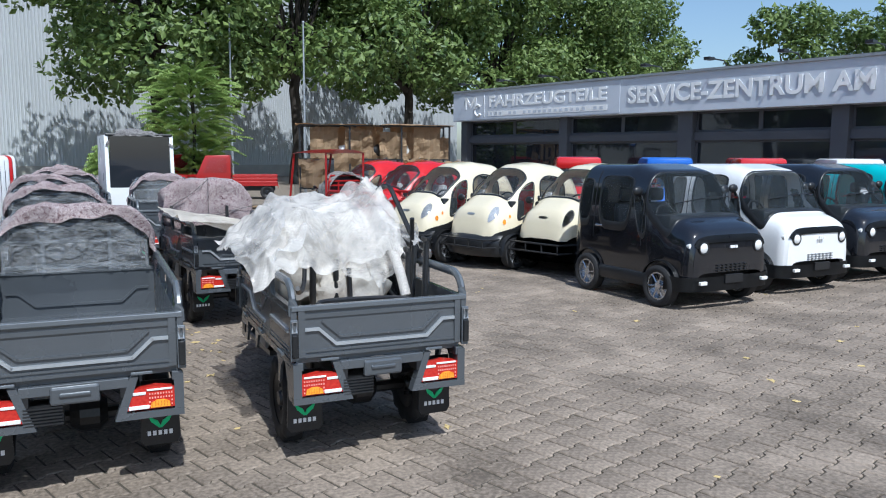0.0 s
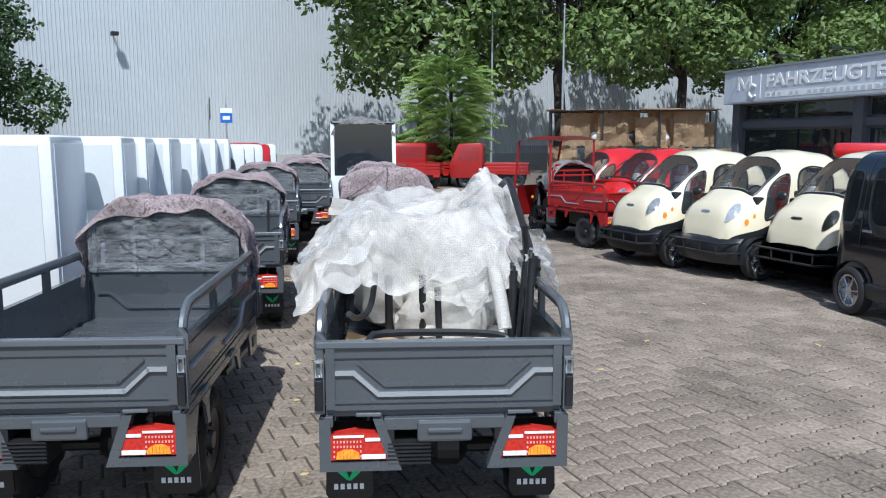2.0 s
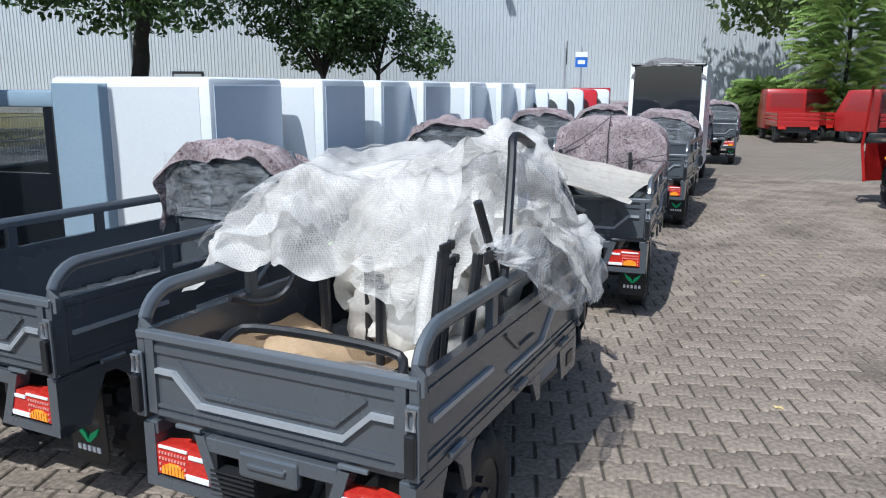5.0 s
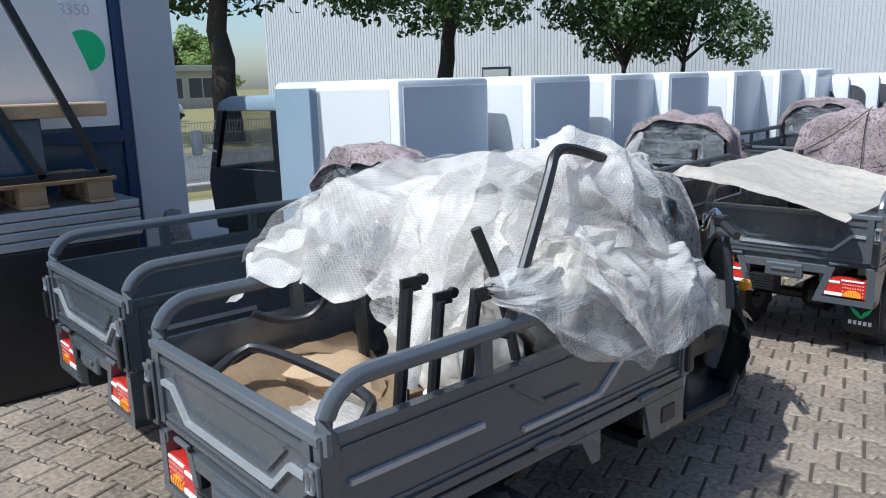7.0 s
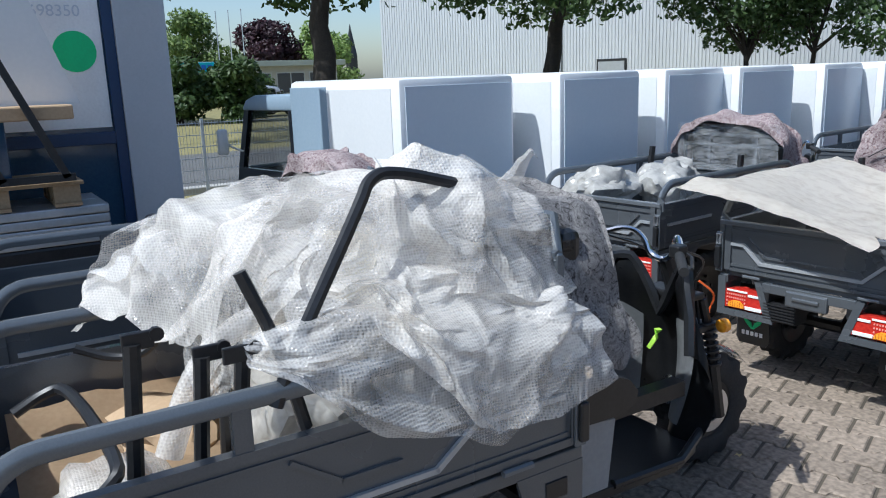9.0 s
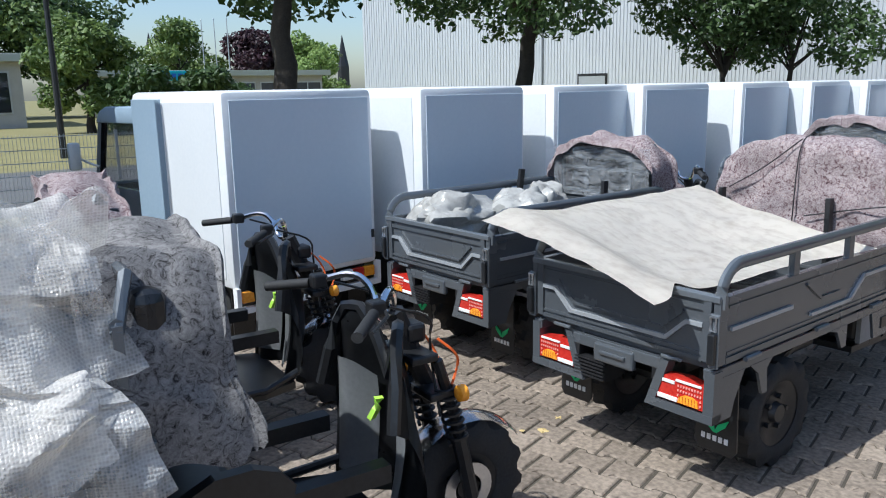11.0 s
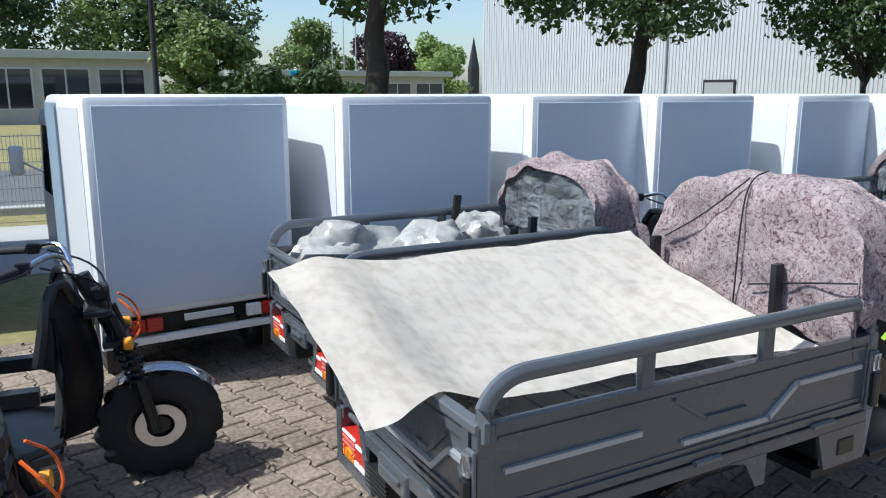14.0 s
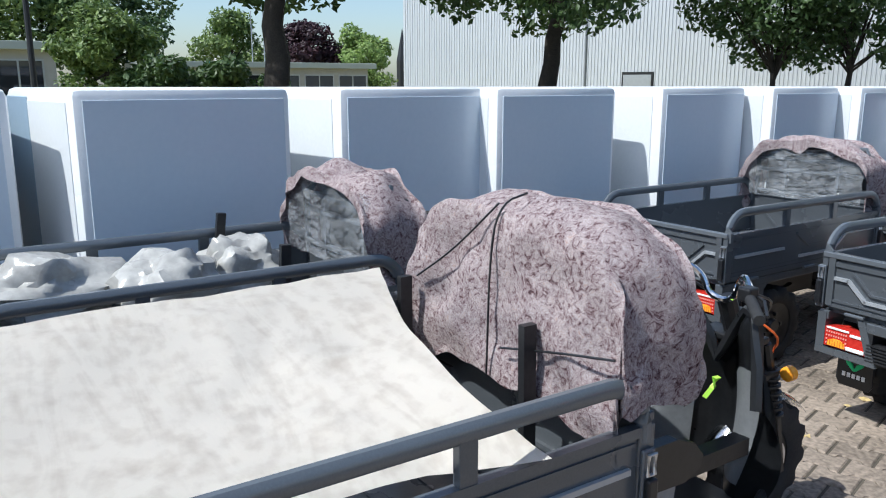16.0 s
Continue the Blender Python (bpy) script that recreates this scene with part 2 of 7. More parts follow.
def blanket_material(name, red, deep=1.0):
    m = bpy.data.materials.new(name)
    m.use_nodes = True
    nt, p = knit(m)
    co = nt.nodes.new("ShaderNodeTexCoord")
    n = nt.nodes.new("ShaderNodeTexNoise")
    n.inputs["Scale"].default_value, n.inputs["Detail"].default_value, n.inputs["Roughness"].default_value, n.inputs["Distortion"].default_value = 34, 9, 0.86, 1.6
    nt.links.new(co.outputs["Object"], n.inputs["Vector"])
    ramp = nt.nodes.new("ShaderNodeValToRGB")
    cols = [(0.38, (0.03, 0.02, 0.024)), (0.45, (0.19, 0.105, 0.112)), (0.495, (0.5, 0.45, 0.45)), (0.515, (0.22, 0.125, 0.13)), (0.55, (0.62, 0.58, 0.57)), (0.62, (0.36, 0.2, 0.17))]
    cols = [(q, (c[0] * deep, deep * (c[1] * (1 - red) + c[0] * 0.97 * red), deep * (c[2] * (1 - red) + c[0] * 0.95 * red))) for q, c in cols]
    el = ramp.color_ramp.elements
    el[0].position, el[1].position = cols[0][0], cols[-1][0]
    el[0].color, el[1].color = (*cols[0][1], 1), (*cols[-1][1], 1)
    for pos, c in cols[1:-1]:
        e = el.new(pos)
        e.color = (*c, 1)
    nt.links.new(n.outputs[0], ramp.inputs[0])
    nt.links.new(ramp.outputs[0], p.inputs["Base Color"])
    p.inputs["Roughness"].default_value = 1.0
    p.inputs["Specular IOR Level"].default_value = 0.1
    bp = nt.nodes.new("ShaderNodeBump")
    bp.inputs["Strength"].default_value, bp.inputs["Distance"].default_value = 0.6, 0.006
    nt.links.new(n.outputs[0], bp.inputs["Height"])
    nt.links.new(bp.outputs[0], p.inputs["Normal"])
    return m


BLANKET = blanket_material("felt_moving_blanket", 0.0, 0.82)
BLANKET_GREY = blanket_material("grey_felt_moving_blanket", 0.9, 0.55)


def ground_material():
    """Grey concrete pavers with sandy joints, worn and stained."""
    m = surface("grey_concrete_pavers_far", (0.178, 0.146, 0.113), (0.3, 0.247, 0.195), 1.1, 0.85, 0, 0.15, 30)
    nt, p = knit(m)
    co = nt.nodes.new("ShaderNodeTexCoord")
    br = nt.nodes.new("ShaderNodeTexBrick")
    br.inputs["Scale"].default_value = 1.0
    br.inputs["Mortar Size"].default_value = 0.008
    br.inputs["Brick Width"].default_value, br.inputs["Row Height"].default_value = 0.2, 0.165
    mp = nt.nodes.new("ShaderNodeMapping")
    mp.inputs["Rotation"].default_value = (0, 0, radians(-20))
    nt.links.new(co.outputs["Object"], mp.inputs["Vector"])
    nt.links.new(mp.outputs[0], br.inputs["Vector"])
    mix = nt.nodes.new("ShaderNodeMix")
    mix.data_type = "RGBA"
    old = p.inputs["Base Color"].links[0].from_socket
    nt.links.new(br.outputs["Fac"], mix.inputs["Factor"])
    nt.links.new(old, mix.inputs["A"])
    mix.inputs["B"].default_value = (0.13, 0.11, 0.085, 1)
    nt.links.new(mix.outputs["Result"], p.inputs["Base Color"])
    return m


GROUND = ground_material()


def stone_material():
    m = surface("worn_concrete_paver", (0.13, 0.104, 0.08), (0.36, 0.292, 0.23), 1.3, 0.88, 0, 0.6, 38, spread=0.26)
    nt, p = knit(m)
    g = nt.nodes.new("ShaderNodeNewGeometry")
    oi = nt.nodes.new("ShaderNodeObjectInfo")
    ad = nt.nodes.new("ShaderNodeMath")
    ad.operation = "ADD"
    nt.links.new(g.outputs["Random Per Island"], ad.inputs[0])
    nt.links.new(oi.outputs["Random"], ad.inputs[1])
    fr = nt.nodes.new("ShaderNodeMath")
    fr.operation = "FRACT"
    nt.links.new(ad.outputs[0], fr.inputs[0])
    mr = nt.nodes.new("ShaderNodeMapRange")
    mr.inputs["To Min"].default_value, mr.inputs["To Max"].default_value = 0.85, 1.13
    nt.links.new(fr.outputs[0], mr.inputs["Value"])
    hs = nt.nodes.new("ShaderNodeHueSaturation")
    old = p.inputs["Base Color"].links[0].from_socket
    nt.links.new(old, hs.inputs["Color"])
    nt.links.new(mr.outputs[0], hs.inputs["Value"])
    nt.links.new(hs.outputs[0], p.inputs["Base Color"])
    return m


STONE = stone_material()


# ---- building helpers ----
def mesh_of(bm, name, material, smooth=False):
    me = bpy.data.meshes.new(name)
    bmesh.ops.recalc_face_normals(bm, faces=bm.faces)
    bm.to_mesh(me)
    bm.free()
    me.materials.append(material)
    if smooth:
        me.shade_smooth()
        me.set_sharp_from_angle(angle=radians(40))
    return me


def part(name, bm, material, parent=None, label="", smooth=False):
    ob = new(name, mesh_of(bm, name, material, smooth))
    if parent is not None:
        ob.parent = parent
    if label:
        tagged(ob, label)
    return ob


def thing(name, m, label, category, group="", kind=""):
    ob = new(name)
    ob.empty_display_size = 0.1
    ob.matrix_world = m
    return tagged(ob, label, category, group, kind)


def eased(pts, n=2):
    """Cuts the corners of a path, keeping its ends."""
    pts = [Vector(p) for p in pts]
    for _ in range(n):
        q = [pts[0]]
        for a, b in zip(pts, pts[1:]):
            q += [a.lerp(b, 0.25), a.lerp(b, 0.75)]
        pts = q + [pts[-1]]
    return pts


def B():
    return bmesh.new()


def box(bm, x0, x1, y0, y1, z0, z1, bevel=0.0):
    vs = [bm.verts.new((x, y, z)) for z in (z0, z1) for y in (y0, y1) for x in (x0, x1)]
    fs = [bm.faces.new([vs[i] for i in f]) for f in ((0, 2, 3, 1), (4, 5, 7, 6), (0, 1, 5, 4), (2, 6, 7, 3), (0, 4, 6, 2), (1, 3, 7, 5))]
    if bevel:
        es = list({e for f in fs for e in f.edges})
        bmesh.ops.bevel(bm, geom=es, offset=bevel, segments=2, profile=0.5, affect="EDGES")
    return bm


def prism(bm, outline, axis, a, c):
    """A plate: a closed outline in the plane across axis ('x': y,z; 'y': x,z; 'z': x,y), from a to c along it."""
    def at(p, d):
        return {"x": (d, p[0], p[1]), "y": (p[0], d, p[1]), "z": (p[0], p[1], d)}[axis]
    lo, hi = [bm.verts.new(at(p, a)) for p in outline], [bm.verts.new(at(p, c)) for p in outline]
    bm.faces.new(lo)
    bm.faces.new(hi[::-1])
    n = len(outline)
    for i in range(n):
        bm.faces.new((lo[i], hi[i], hi[(i + 1) % n], lo[(i + 1) % n]))
    return bm


def tube(bm, pts, r, seg=8, flat=1.0, closed=False):
    """A pipe along points; flat scales it across its upright direction."""
    pts = [Vector(p) for p in pts]
    rings = []
    n = len(pts)
    for i, p in enumerate(pts):
        a, c = pts[i - 1] if i or closed else pts[0], pts[(i + 1) % n] if i < n - 1 or closed else pts[-1]
        d = (c - a).normalized()
        up = Vector((0, 0, 1)) if abs(d.z) < 0.95 else Vector((1, 0, 0))
        s = d.cross(up).normalized()
        u = s.cross(d)
        rings.append([bm.verts.new(p + r * (math.cos(2 * math.pi * (k + 0.5) / seg) * s * flat + math.sin(2 * math.pi * (k + 0.5) / seg) * u)) for k in range(seg)])
    for i in range(n if closed else n - 1):
        q, w = rings[i], rings[(i + 1) % n]
        for k in range(seg):
            bm.faces.new((q[k], q[(k + 1) % seg], w[(k + 1) % seg], w[k]))
    if not closed:
        bm.faces.new(rings[0][::-1])
        bm.faces.new(rings[-1])
    return bm


def arc(c, r, a0, a1, n, plane):
    """Points of an arc round c; plane 'yz', 'xz' or 'xy'."""
    out = []
    for i in range(n + 1):
        a = radians(a0 + (a1 - a0) * i / n)
        u, v = r * math.cos(a), r * math.sin(a)
        out.append({"yz": (c[0], c[1] + u, c[2] + v), "xz": (c[0] + u, c[1], c[2] + v), "xy": (c[0] + u, c[1] + v, c[2])}[plane])
    return out


def lathe(bm, profile, c, axis="x", seg=24, cap=True):
    """Profile (distance along axis, radius) turned round the axis through c."""
    rings = []
    for d, r in profile:
        ring = []
        for k in range(seg):
            a = 2 * math.pi * k / seg
            u, v = r * math.cos(a), r * math.sin(a)
            ring.append(bm.verts.new({"x": (c[0] + d, c[1] + u, c[2] + v), "y": (c[0] + u, c[1] + d, c[2] + v), "z": (c[0] + u, c[1] + v, c[2] + d)}[axis]))
        rings.append(ring)
    for q, w in zip(rings, rings[1:]):
        for k in range(seg):
            bm.faces.new((q[k], q[(k + 1) % seg], w[(k + 1) % seg], w[k]))
    if cap and profile[0][1] > 1e-4:
        bm.faces.new(rings[0])
    if cap and profile[-1][1] > 1e-4:
        bm.faces.new(rings[-1][::-1])
    return bm


def grid_sheet(bm, nu, nv, f):
    """A sheet of nu x nv quads; f(u, v) gives the place for u, v in 0..1."""
    vs = [[bm.verts.new(f(i / nu, j / nv)) for j in range(nv + 1)] for i in range(nu + 1)]
    for i in range(nu):
        for j in range(nv):
            bm.faces.new((vs[i][j], vs[i + 1][j], vs[i + 1][j + 1], vs[i][j + 1]))
    return bm


# ---- ground ----
bm = B()
for x0, x1, y0, y1 in ((-2.6, 260, -200, 300),):
    box(bm, x0, x1, y0, y1, -0.3, -0.012)
ground = part("ground", bm, GROUND)
tagged(ground, "grey interlocking concrete paved yard", "ground", kind="structure")
bm = B()
box(bm, -400, -2.6, -300, 500, -0.35, -0.03)
tagged(part("ground_verge", bm, GRASS), "dry grass verge beside the yard", "verge", kind="structure")

# ---- hall ----
HR = Vector((0.899, 0.438, 0))
HALL_AT = Vector((-45.5, 29.5, 0))


def hall():
    m = Matrix.Translation(HALL_AT) @ Matrix.Rotation(math.atan2(HR.y, HR.x), 4, "Z")
    t = thing("warehouse", m, "large light grey warehouse clad in ribbed metal sheets", "warehouse")
    bm = B()
    n, p = 430, 0.2
    prof = []
    for i in range(n):
        x = i * p
        prof += [(x, 0.0), (x + 0.12, 0.0), (x + 0.14, -0.035), (x + 0.18, -0.035)]
    prof.append((n * p, 0))
    lo = [bm.verts.new((x, y, 0.9)) for x, y in prof]
    hi = [bm.verts.new((x, y, 14)) for x, y in prof]
    for i in range(len(prof) - 1):
        bm.faces.new((lo[i], lo[i + 1], hi[i + 1], hi[i]))
    part("cladding", bm, HALL, t)
    bm = B()
    box(bm, 0.02, n * p, 0.01, 40, 0, 13.9)
    part("body", bm, HALL, t)
    bm = B()
    box(bm, 0.0, n * p, -0.06, 0.2, 0, 0.9)
    part("plinth", bm, CONCRETE, t)
    bm = B()
    box(bm, -0.1, n * p + 0.1, -0.1, 40.1, 14, 14.25)
    part("roof_edge", bm, HALL_DARK, t)
    for x in (13.4,):
        bm = B()
        tube(bm, [(x, -0.08, 0), (x, -0.08, 14)], 0.06)
        part("downpipe", bm, HALL_DARK, t)
    bm = B()
    box(bm, 15.7, 17.5, -0.1, 0, 1.5, 2.45)
    w = part("window", bm, BLACKS, t)
    bm = B()
    box(bm, 15.8, 17.4, -0.13, -0.09, 1.6, 2.3)
    part("pane", bm, GALV, w)
    bm = B()
    tube(bm, [(34.95, 0, 7.5), (34.95, -0.7, 7.5)], 0.05)
    box(bm, 34.75, 35.15, -1.1, -0.6, 7.35, 7.55, 0.03)
    part("wall_lamp", bm, BLACKS, t)
    return t


hall()


# ---- trees ----
def leaves(bm_pts, size, count, seed, blobs):
    """Leaf blades scattered in lumpy blobs (x, y, z, rx, rz); returns vertices and faces."""
    rng = np.random.default_rng(seed)
    w = np.array([b[3] ** 2 * b[4] for b in blobs])
    pick = rng.choice(len(blobs), count, p=w / w.sum())
    bb = np.array(blobs)[pick]
    d = rng.normal(size=(count, 3))
    d /= np.linalg.norm(d, axis=1)[:, None]
    r = rng.uniform(0.25, 1.0, count) ** 0.45 * (1 + 0.18 * np.sin(7 * d[:, 0] + 3 * pick) * np.cos(6 * d[:, 2] + pick))
    c = bb[:, :3] + d * r[:, None] * np.stack([bb[:, 3], bb[:, 3], bb[:, 4]], 1)
    nrm = d * 0.6 + rng.normal(size=(count, 3)) * 0.6 + np.array([0, 0, 0.5])
    nrm /= np.linalg.norm(nrm, axis=1)[:, None]
    a = np.cross(nrm, rng.normal(size=(count, 3)))
    a /= np.linalg.norm(a, axis=1)[:, None]
    b = np.cross(nrm, a)
    s = size * rng.uniform(0.6, 1.3, count)[:, None]
    v = np.stack([c - a * s, c + b * s * 0.55 - nrm * s * 0.15, c + a * s, c - b * s * 0.55 - nrm * s * 0.15], 1).reshape(-1, 3)
    f = np.arange(count * 4).reshape(-1, 4)
    return v, f


def tree(name, base, trunk_r, trunk_h, blobs, size, count, seed, mat, label, lean=(0, 0)):
    """A tapered trunk, limbs to each blob of the crown, and leaves."""
    x, y = base
    t = thing(name, Matrix.Translation((x, y, -0.03)), label, "tree")
    rng = random.Random(seed)
    bm = B()
    top = Vector((lean[0], lean[1], trunk_h))
    pts, n = [], 7
    prev = None
    for i in range(n + 1):
        k = i / n
        c = top * k + Vector((rng.uniform(-1, 1), rng.uniform(-1, 1), 0)) * trunk_r * 0.25 * (0 < i)
        r = trunk_r * (1.25 - 0.25 * min(1, k * 6) - 0.45 * k)
        ring = [bm.verts.new(c + Vector((r * math.cos(a), r * math.sin(a), 0)) * rng.uniform(0.93, 1.07)) for a in [2 * math.pi * j / 10 for j in range(10)]]
        if prev:
            for j in range(10):
                bm.faces.new((prev[j], prev[(j + 1) % 10], ring[(j + 1) % 10], ring[j]))
        prev = ring
    part("trunk", bm, BARK, t, smooth=True)
    for bx, by, bz, br, bh in blobs:
        bm = B()
        st = top * rng.uniform(0.72, 0.98)
        en = Vector((bx, by, bz)) + Vector((rng.uniform(-0.3, 0.3) * br, rng.uniform(-0.3, 0.3) * br, 0))
        mid = (st + en) / 2 + Vector((0, 0, 0.12 * (en - st).length)) * rng.uniform(-0.6, 1)
        P = [st, st.lerp(mid, 0.5), mid, mid.lerp(en, 0.5), en]
        rings = []
        for i, p in enumerate(P):
            r = trunk_r * (0.42 - 0.09 * i)
            rings.append([bm.verts.new(p + Vector((r * math.cos(a), r * math.sin(a), r * 0.6 * math.cos(a + 1)))) for a in [2 * math.pi * j / 6 for j in range(6)]])
        for q, w in zip(rings, rings[1:]):
            for j in range(6):
                bm.faces.new((q[j], q[(j + 1) % 6], w[(j + 1) % 6], w[j]))
        part("limb", bm, BARK, t, smooth=True)
    v, f = leaves(None, size, count, seed, blobs)
    me = bpy.data.meshes.new("crown")
    me.from_pydata(v.tolist(), [], f.tolist())
    me.materials.append(mat)
    ob = new("crown", me)
    ob.parent = t
    tagged(ob, kind="stuff")
    return t


def crown(seed, z0, z1, r, n, br, off=(0, 0)):
    """Blobs that fill an uneven crown between two heights."""
    rng = random.Random(seed)
    out = []
    for i in range(n):
        k = (i + 0.5) / n
        a = i * 2.4 + rng.uniform(-0.4, 0.4)
        w = r * (0.35 + 0.65 * math.sin(math.pi * min(1, 0.15 + 0.85 * k) ** 0.8)) * rng.uniform(0.45, 0.95)
        out.append((off[0] + w * math.cos(a), off[1] + w * math.sin(a), z0 + (z1 - z0) * k + rng.uniform(-0.5, 0.5), br * rng.uniform(0.75, 1.25), br * rng.uniform(0.55, 0.9)))
    return out


for i, (x, y, r, z0, z1) in enumerate([(2.8, 39.8, 6.2, 5.2, 18), (10.5, 43.2, 6.4, 5.6, 19), (19.5, 48.5, 7, 6.2, 19), (28, 52, 7, 6, 18.5), (36.5, 55, 6.5, 6, 16.5), (45, 59, 6.5, 6, 16.5)]):
    tree("plane_tree", (x, y), 0.42, 7.5, crown(11 + i, z0, z1, r, 22, 2.6), 0.22, 22000, 31 + i, LEAF, "tall broad green plane tree beside the warehouse")
tree("street_tree", (-19.6, 13.5), 0.42, 6.0, crown(50, 4.9, 11, 7.5, 20, 2.0), 0.17, 13000, 41, LEAF_DARK, "mature street tree with a dark trunk and overhanging crown")
tree("street_tree", (-21.5, 24.05), 0.40, 6.0, crown(51, 4.9, 11, 5.6, 20, 2.0), 0.17, 13000, 42, LEAF_DARK, "mature street tree with a dark trunk and overhanging crown", (0.8, 0.3))
tree("street_tree", (-19.1, 33.7), 0.16, 2.6, crown(52, 3.2, 8.6, 3.7, 15, 1.5), 0.14, 10000, 43, LEAF_DARK, "small dark green street tree with several thin stems")
tree("street_tree", (-17.3, 35.4), 0.15, 3.0, crown(53, 3.3, 8.8, 3.6, 15, 1.5), 0.14, 11000, 44, LEAF_DARK, "small dark green street tree with a thin stem", (0.3, 0.2))

# ---- shop building ----
SU, SO = Vector((0.249, -0.968, 0)), Vector((13.0, 26.6, 0))


def shop():
    m = Matrix.Translation(SO) @ Matrix.Rotation(math.atan2(SU.y, SU.x), 4, "Z")
    # local: x along the facade, y away from the yard
    t = thing("service_centre", m, "low dark grey service centre with a long sign band", "building")
    bm = B()
    box(bm, 0, 44, 0.5, 14, 0, 3.9)
    part("wall", bm, SHOPGREY, t)
    bm = B()
    box(bm, -0.15, 44.2, -0.3, 0.5, 2.98, 4.05, 0.01)
    part("sign_band", bm, SIGNGREY, t)
    bm = B()
    box(bm, -0.2, 44.3, -0.35, 14.2, 4.05, 4.12)
    part("roof", bm, HALL_DARK, t)
    return t


SHOP = shop()


# ---- cargo trikes ----
def wheel(parent, name, c, r, w, rim_r, rim_mat, spokes=0, knobs=26, disc=False):
    """A tyre with tread blocks, a rim and a hub, on the x axis."""
    hub = new(name)
    hub.parent = parent
    hub.location = c
    hub.empty_display_size = 0.05
    bm = B()
    h = w / 2
    seg = 2 * knobs or 28
    lathe(bm, [(-h * 0.8, rim_r), (-h, rim_r + 0.02), (-h, r - 0.035), (-h * 0.75, r - 0.008), (0, r - 0.006), (h * 0.75, r - 0.008), (h, r - 0.035), (h, rim_r + 0.02), (h * 0.8, rim_r)], (0, 0, 0), "x", seg, False)
    bm.verts.ensure_lookup_table()
    for ring, lag in ((2, 0), (3, 0), (4, 1), (5, 2), (6, 2)):
        for k in range(seg if knobs else 0):
            v = bm.verts[ring * seg + k].co
            g = 1 + (0.012 if (k + lag) % 4 < 2 else -0.012) / r
            v.y, v.z = v.y * g, v.z * g
    part("tyre", bm, RUBBER, hub, smooth=True)
    bm = B()
    if spokes:
        lathe(bm, [(-h * 0.7, rim_r + 0.004), (-h * 0.7, rim_r - 0.018), (h * 0.7, rim_r - 0.018), (h * 0.7, rim_r + 0.004)], (0, 0, 0), "x", 28, False)
        lathe(bm, [(-0.004, rim_r), (0.004, rim_r)], (0, 0, 0), "x", 20)
        for k in range(spokes):
            a = 2 * math.pi * k / spokes
            for s in (-1, 1):
                tube(bm, [(s * h * 0.55, 0.03 * math.cos(a), 0.03 * math.sin(a)), (s * h * 0.62, (rim_r - 0.01) * math.cos(a + 0.1), (rim_r - 0.01) * math.sin(a + 0.1))], 0.011, 5)
        lathe(bm, [(-h * 0.66, 0.001), (-h * 0.66, 0.045), (h * 0.66, 0.045), (h * 0.66, 0.001)], (0, 0, 0), "x", 14)
    else:
        lathe(bm, [(-h * 0.85, 0.001), (-h * 0.85, 0.04), (-h * 0.45, 0.05), (-h * 0.35, rim_r * 0.6), (-h * 0.55, rim_r * 0.75), (-h * 0.75, rim_r + 0.004), (h * 0.75, rim_r + 0.004), (h * 0.55, rim_r * 0.75), (h * 0.35, rim_r * 0.6), (h * 0.45, 0.05), (h * 0.85, 0.04), (h * 0.85, 0.001)], (0, 0, 0), "x", 24)
        for k in range(5):
            a = 2 * math.pi * k / 5
            for s in (-1, 1):
                lathe(bm, [(s * h * 0.4, 0.012), (s * h * 0.7, 0.012)], (0, 0.075 * math.cos(a), 0.075 * math.sin(a)), "x", 6)
    part("rim", bm, rim_mat, hub, smooth=True)
    if disc:
        bm = B()
        lathe(bm, [(0.0, 0.055), (0.0, 0.1), (0.005, 0.1), (0.005, 0.055)], (h * 0.95, 0, 0), "x", 28, False)
        part("brake_disc", bm, SILVER, hub)
    return hub


def strip(bm, pts, w, t, axis, at):
    """A raised trim strip along points of a panel; axis is the panel's normal."""
    for a, c in zip(pts, pts[1:]):
        d = Vector((c[0] - a[0], c[1] - a[1]))
        n = Vector((-d.y, d.x)).normalized() * w / 2
        e = d.normalized() * w * 0.25
        o = [(a[0] - e.x + n.x, a[1] - e.y + n.y), (c[0] + e.x + n.x, c[1] + e.y + n.y), (c[0] + e.x - n.x, c[1] + e.y - n.y), (a[0] - e.x - n.x, a[1] - e.y - n.y)]
        prism(bm, o, axis, at, at + t)


def coil(bm, c0, c1, r, turns, wire):
    a, b = Vector(c0), Vector(c1)
    d = (b - a)
    u = d.normalized().cross(Vector((1, 0, 0))).normalized()
    v = Vector((1, 0, 0))
    n = turns * 10
    tube(bm, [a + d * (i / n) + r * (math.cos(2 * math.pi * i / 10) * u + math.sin(2 * math.pi * i / 10) * v) for i in range(n + 1)], wire, 5)


ORANGE = surface("orange_cable", (0.75, 0.13, 0.02), None, 10, 0.45)
LIME = surface("reflective_lime_tape", (0.5, 0.85, 0.1), None, 10, 0.4)
GREENLOGO = surface("green_emblem", (0.03, 0.55, 0.2), None, 10, 0.5)
LIGHTGREY = surface("light_grey_plastic", (0.24, 0.25, 0.26), (0.3, 0.31, 0.32), 5, 0.45)


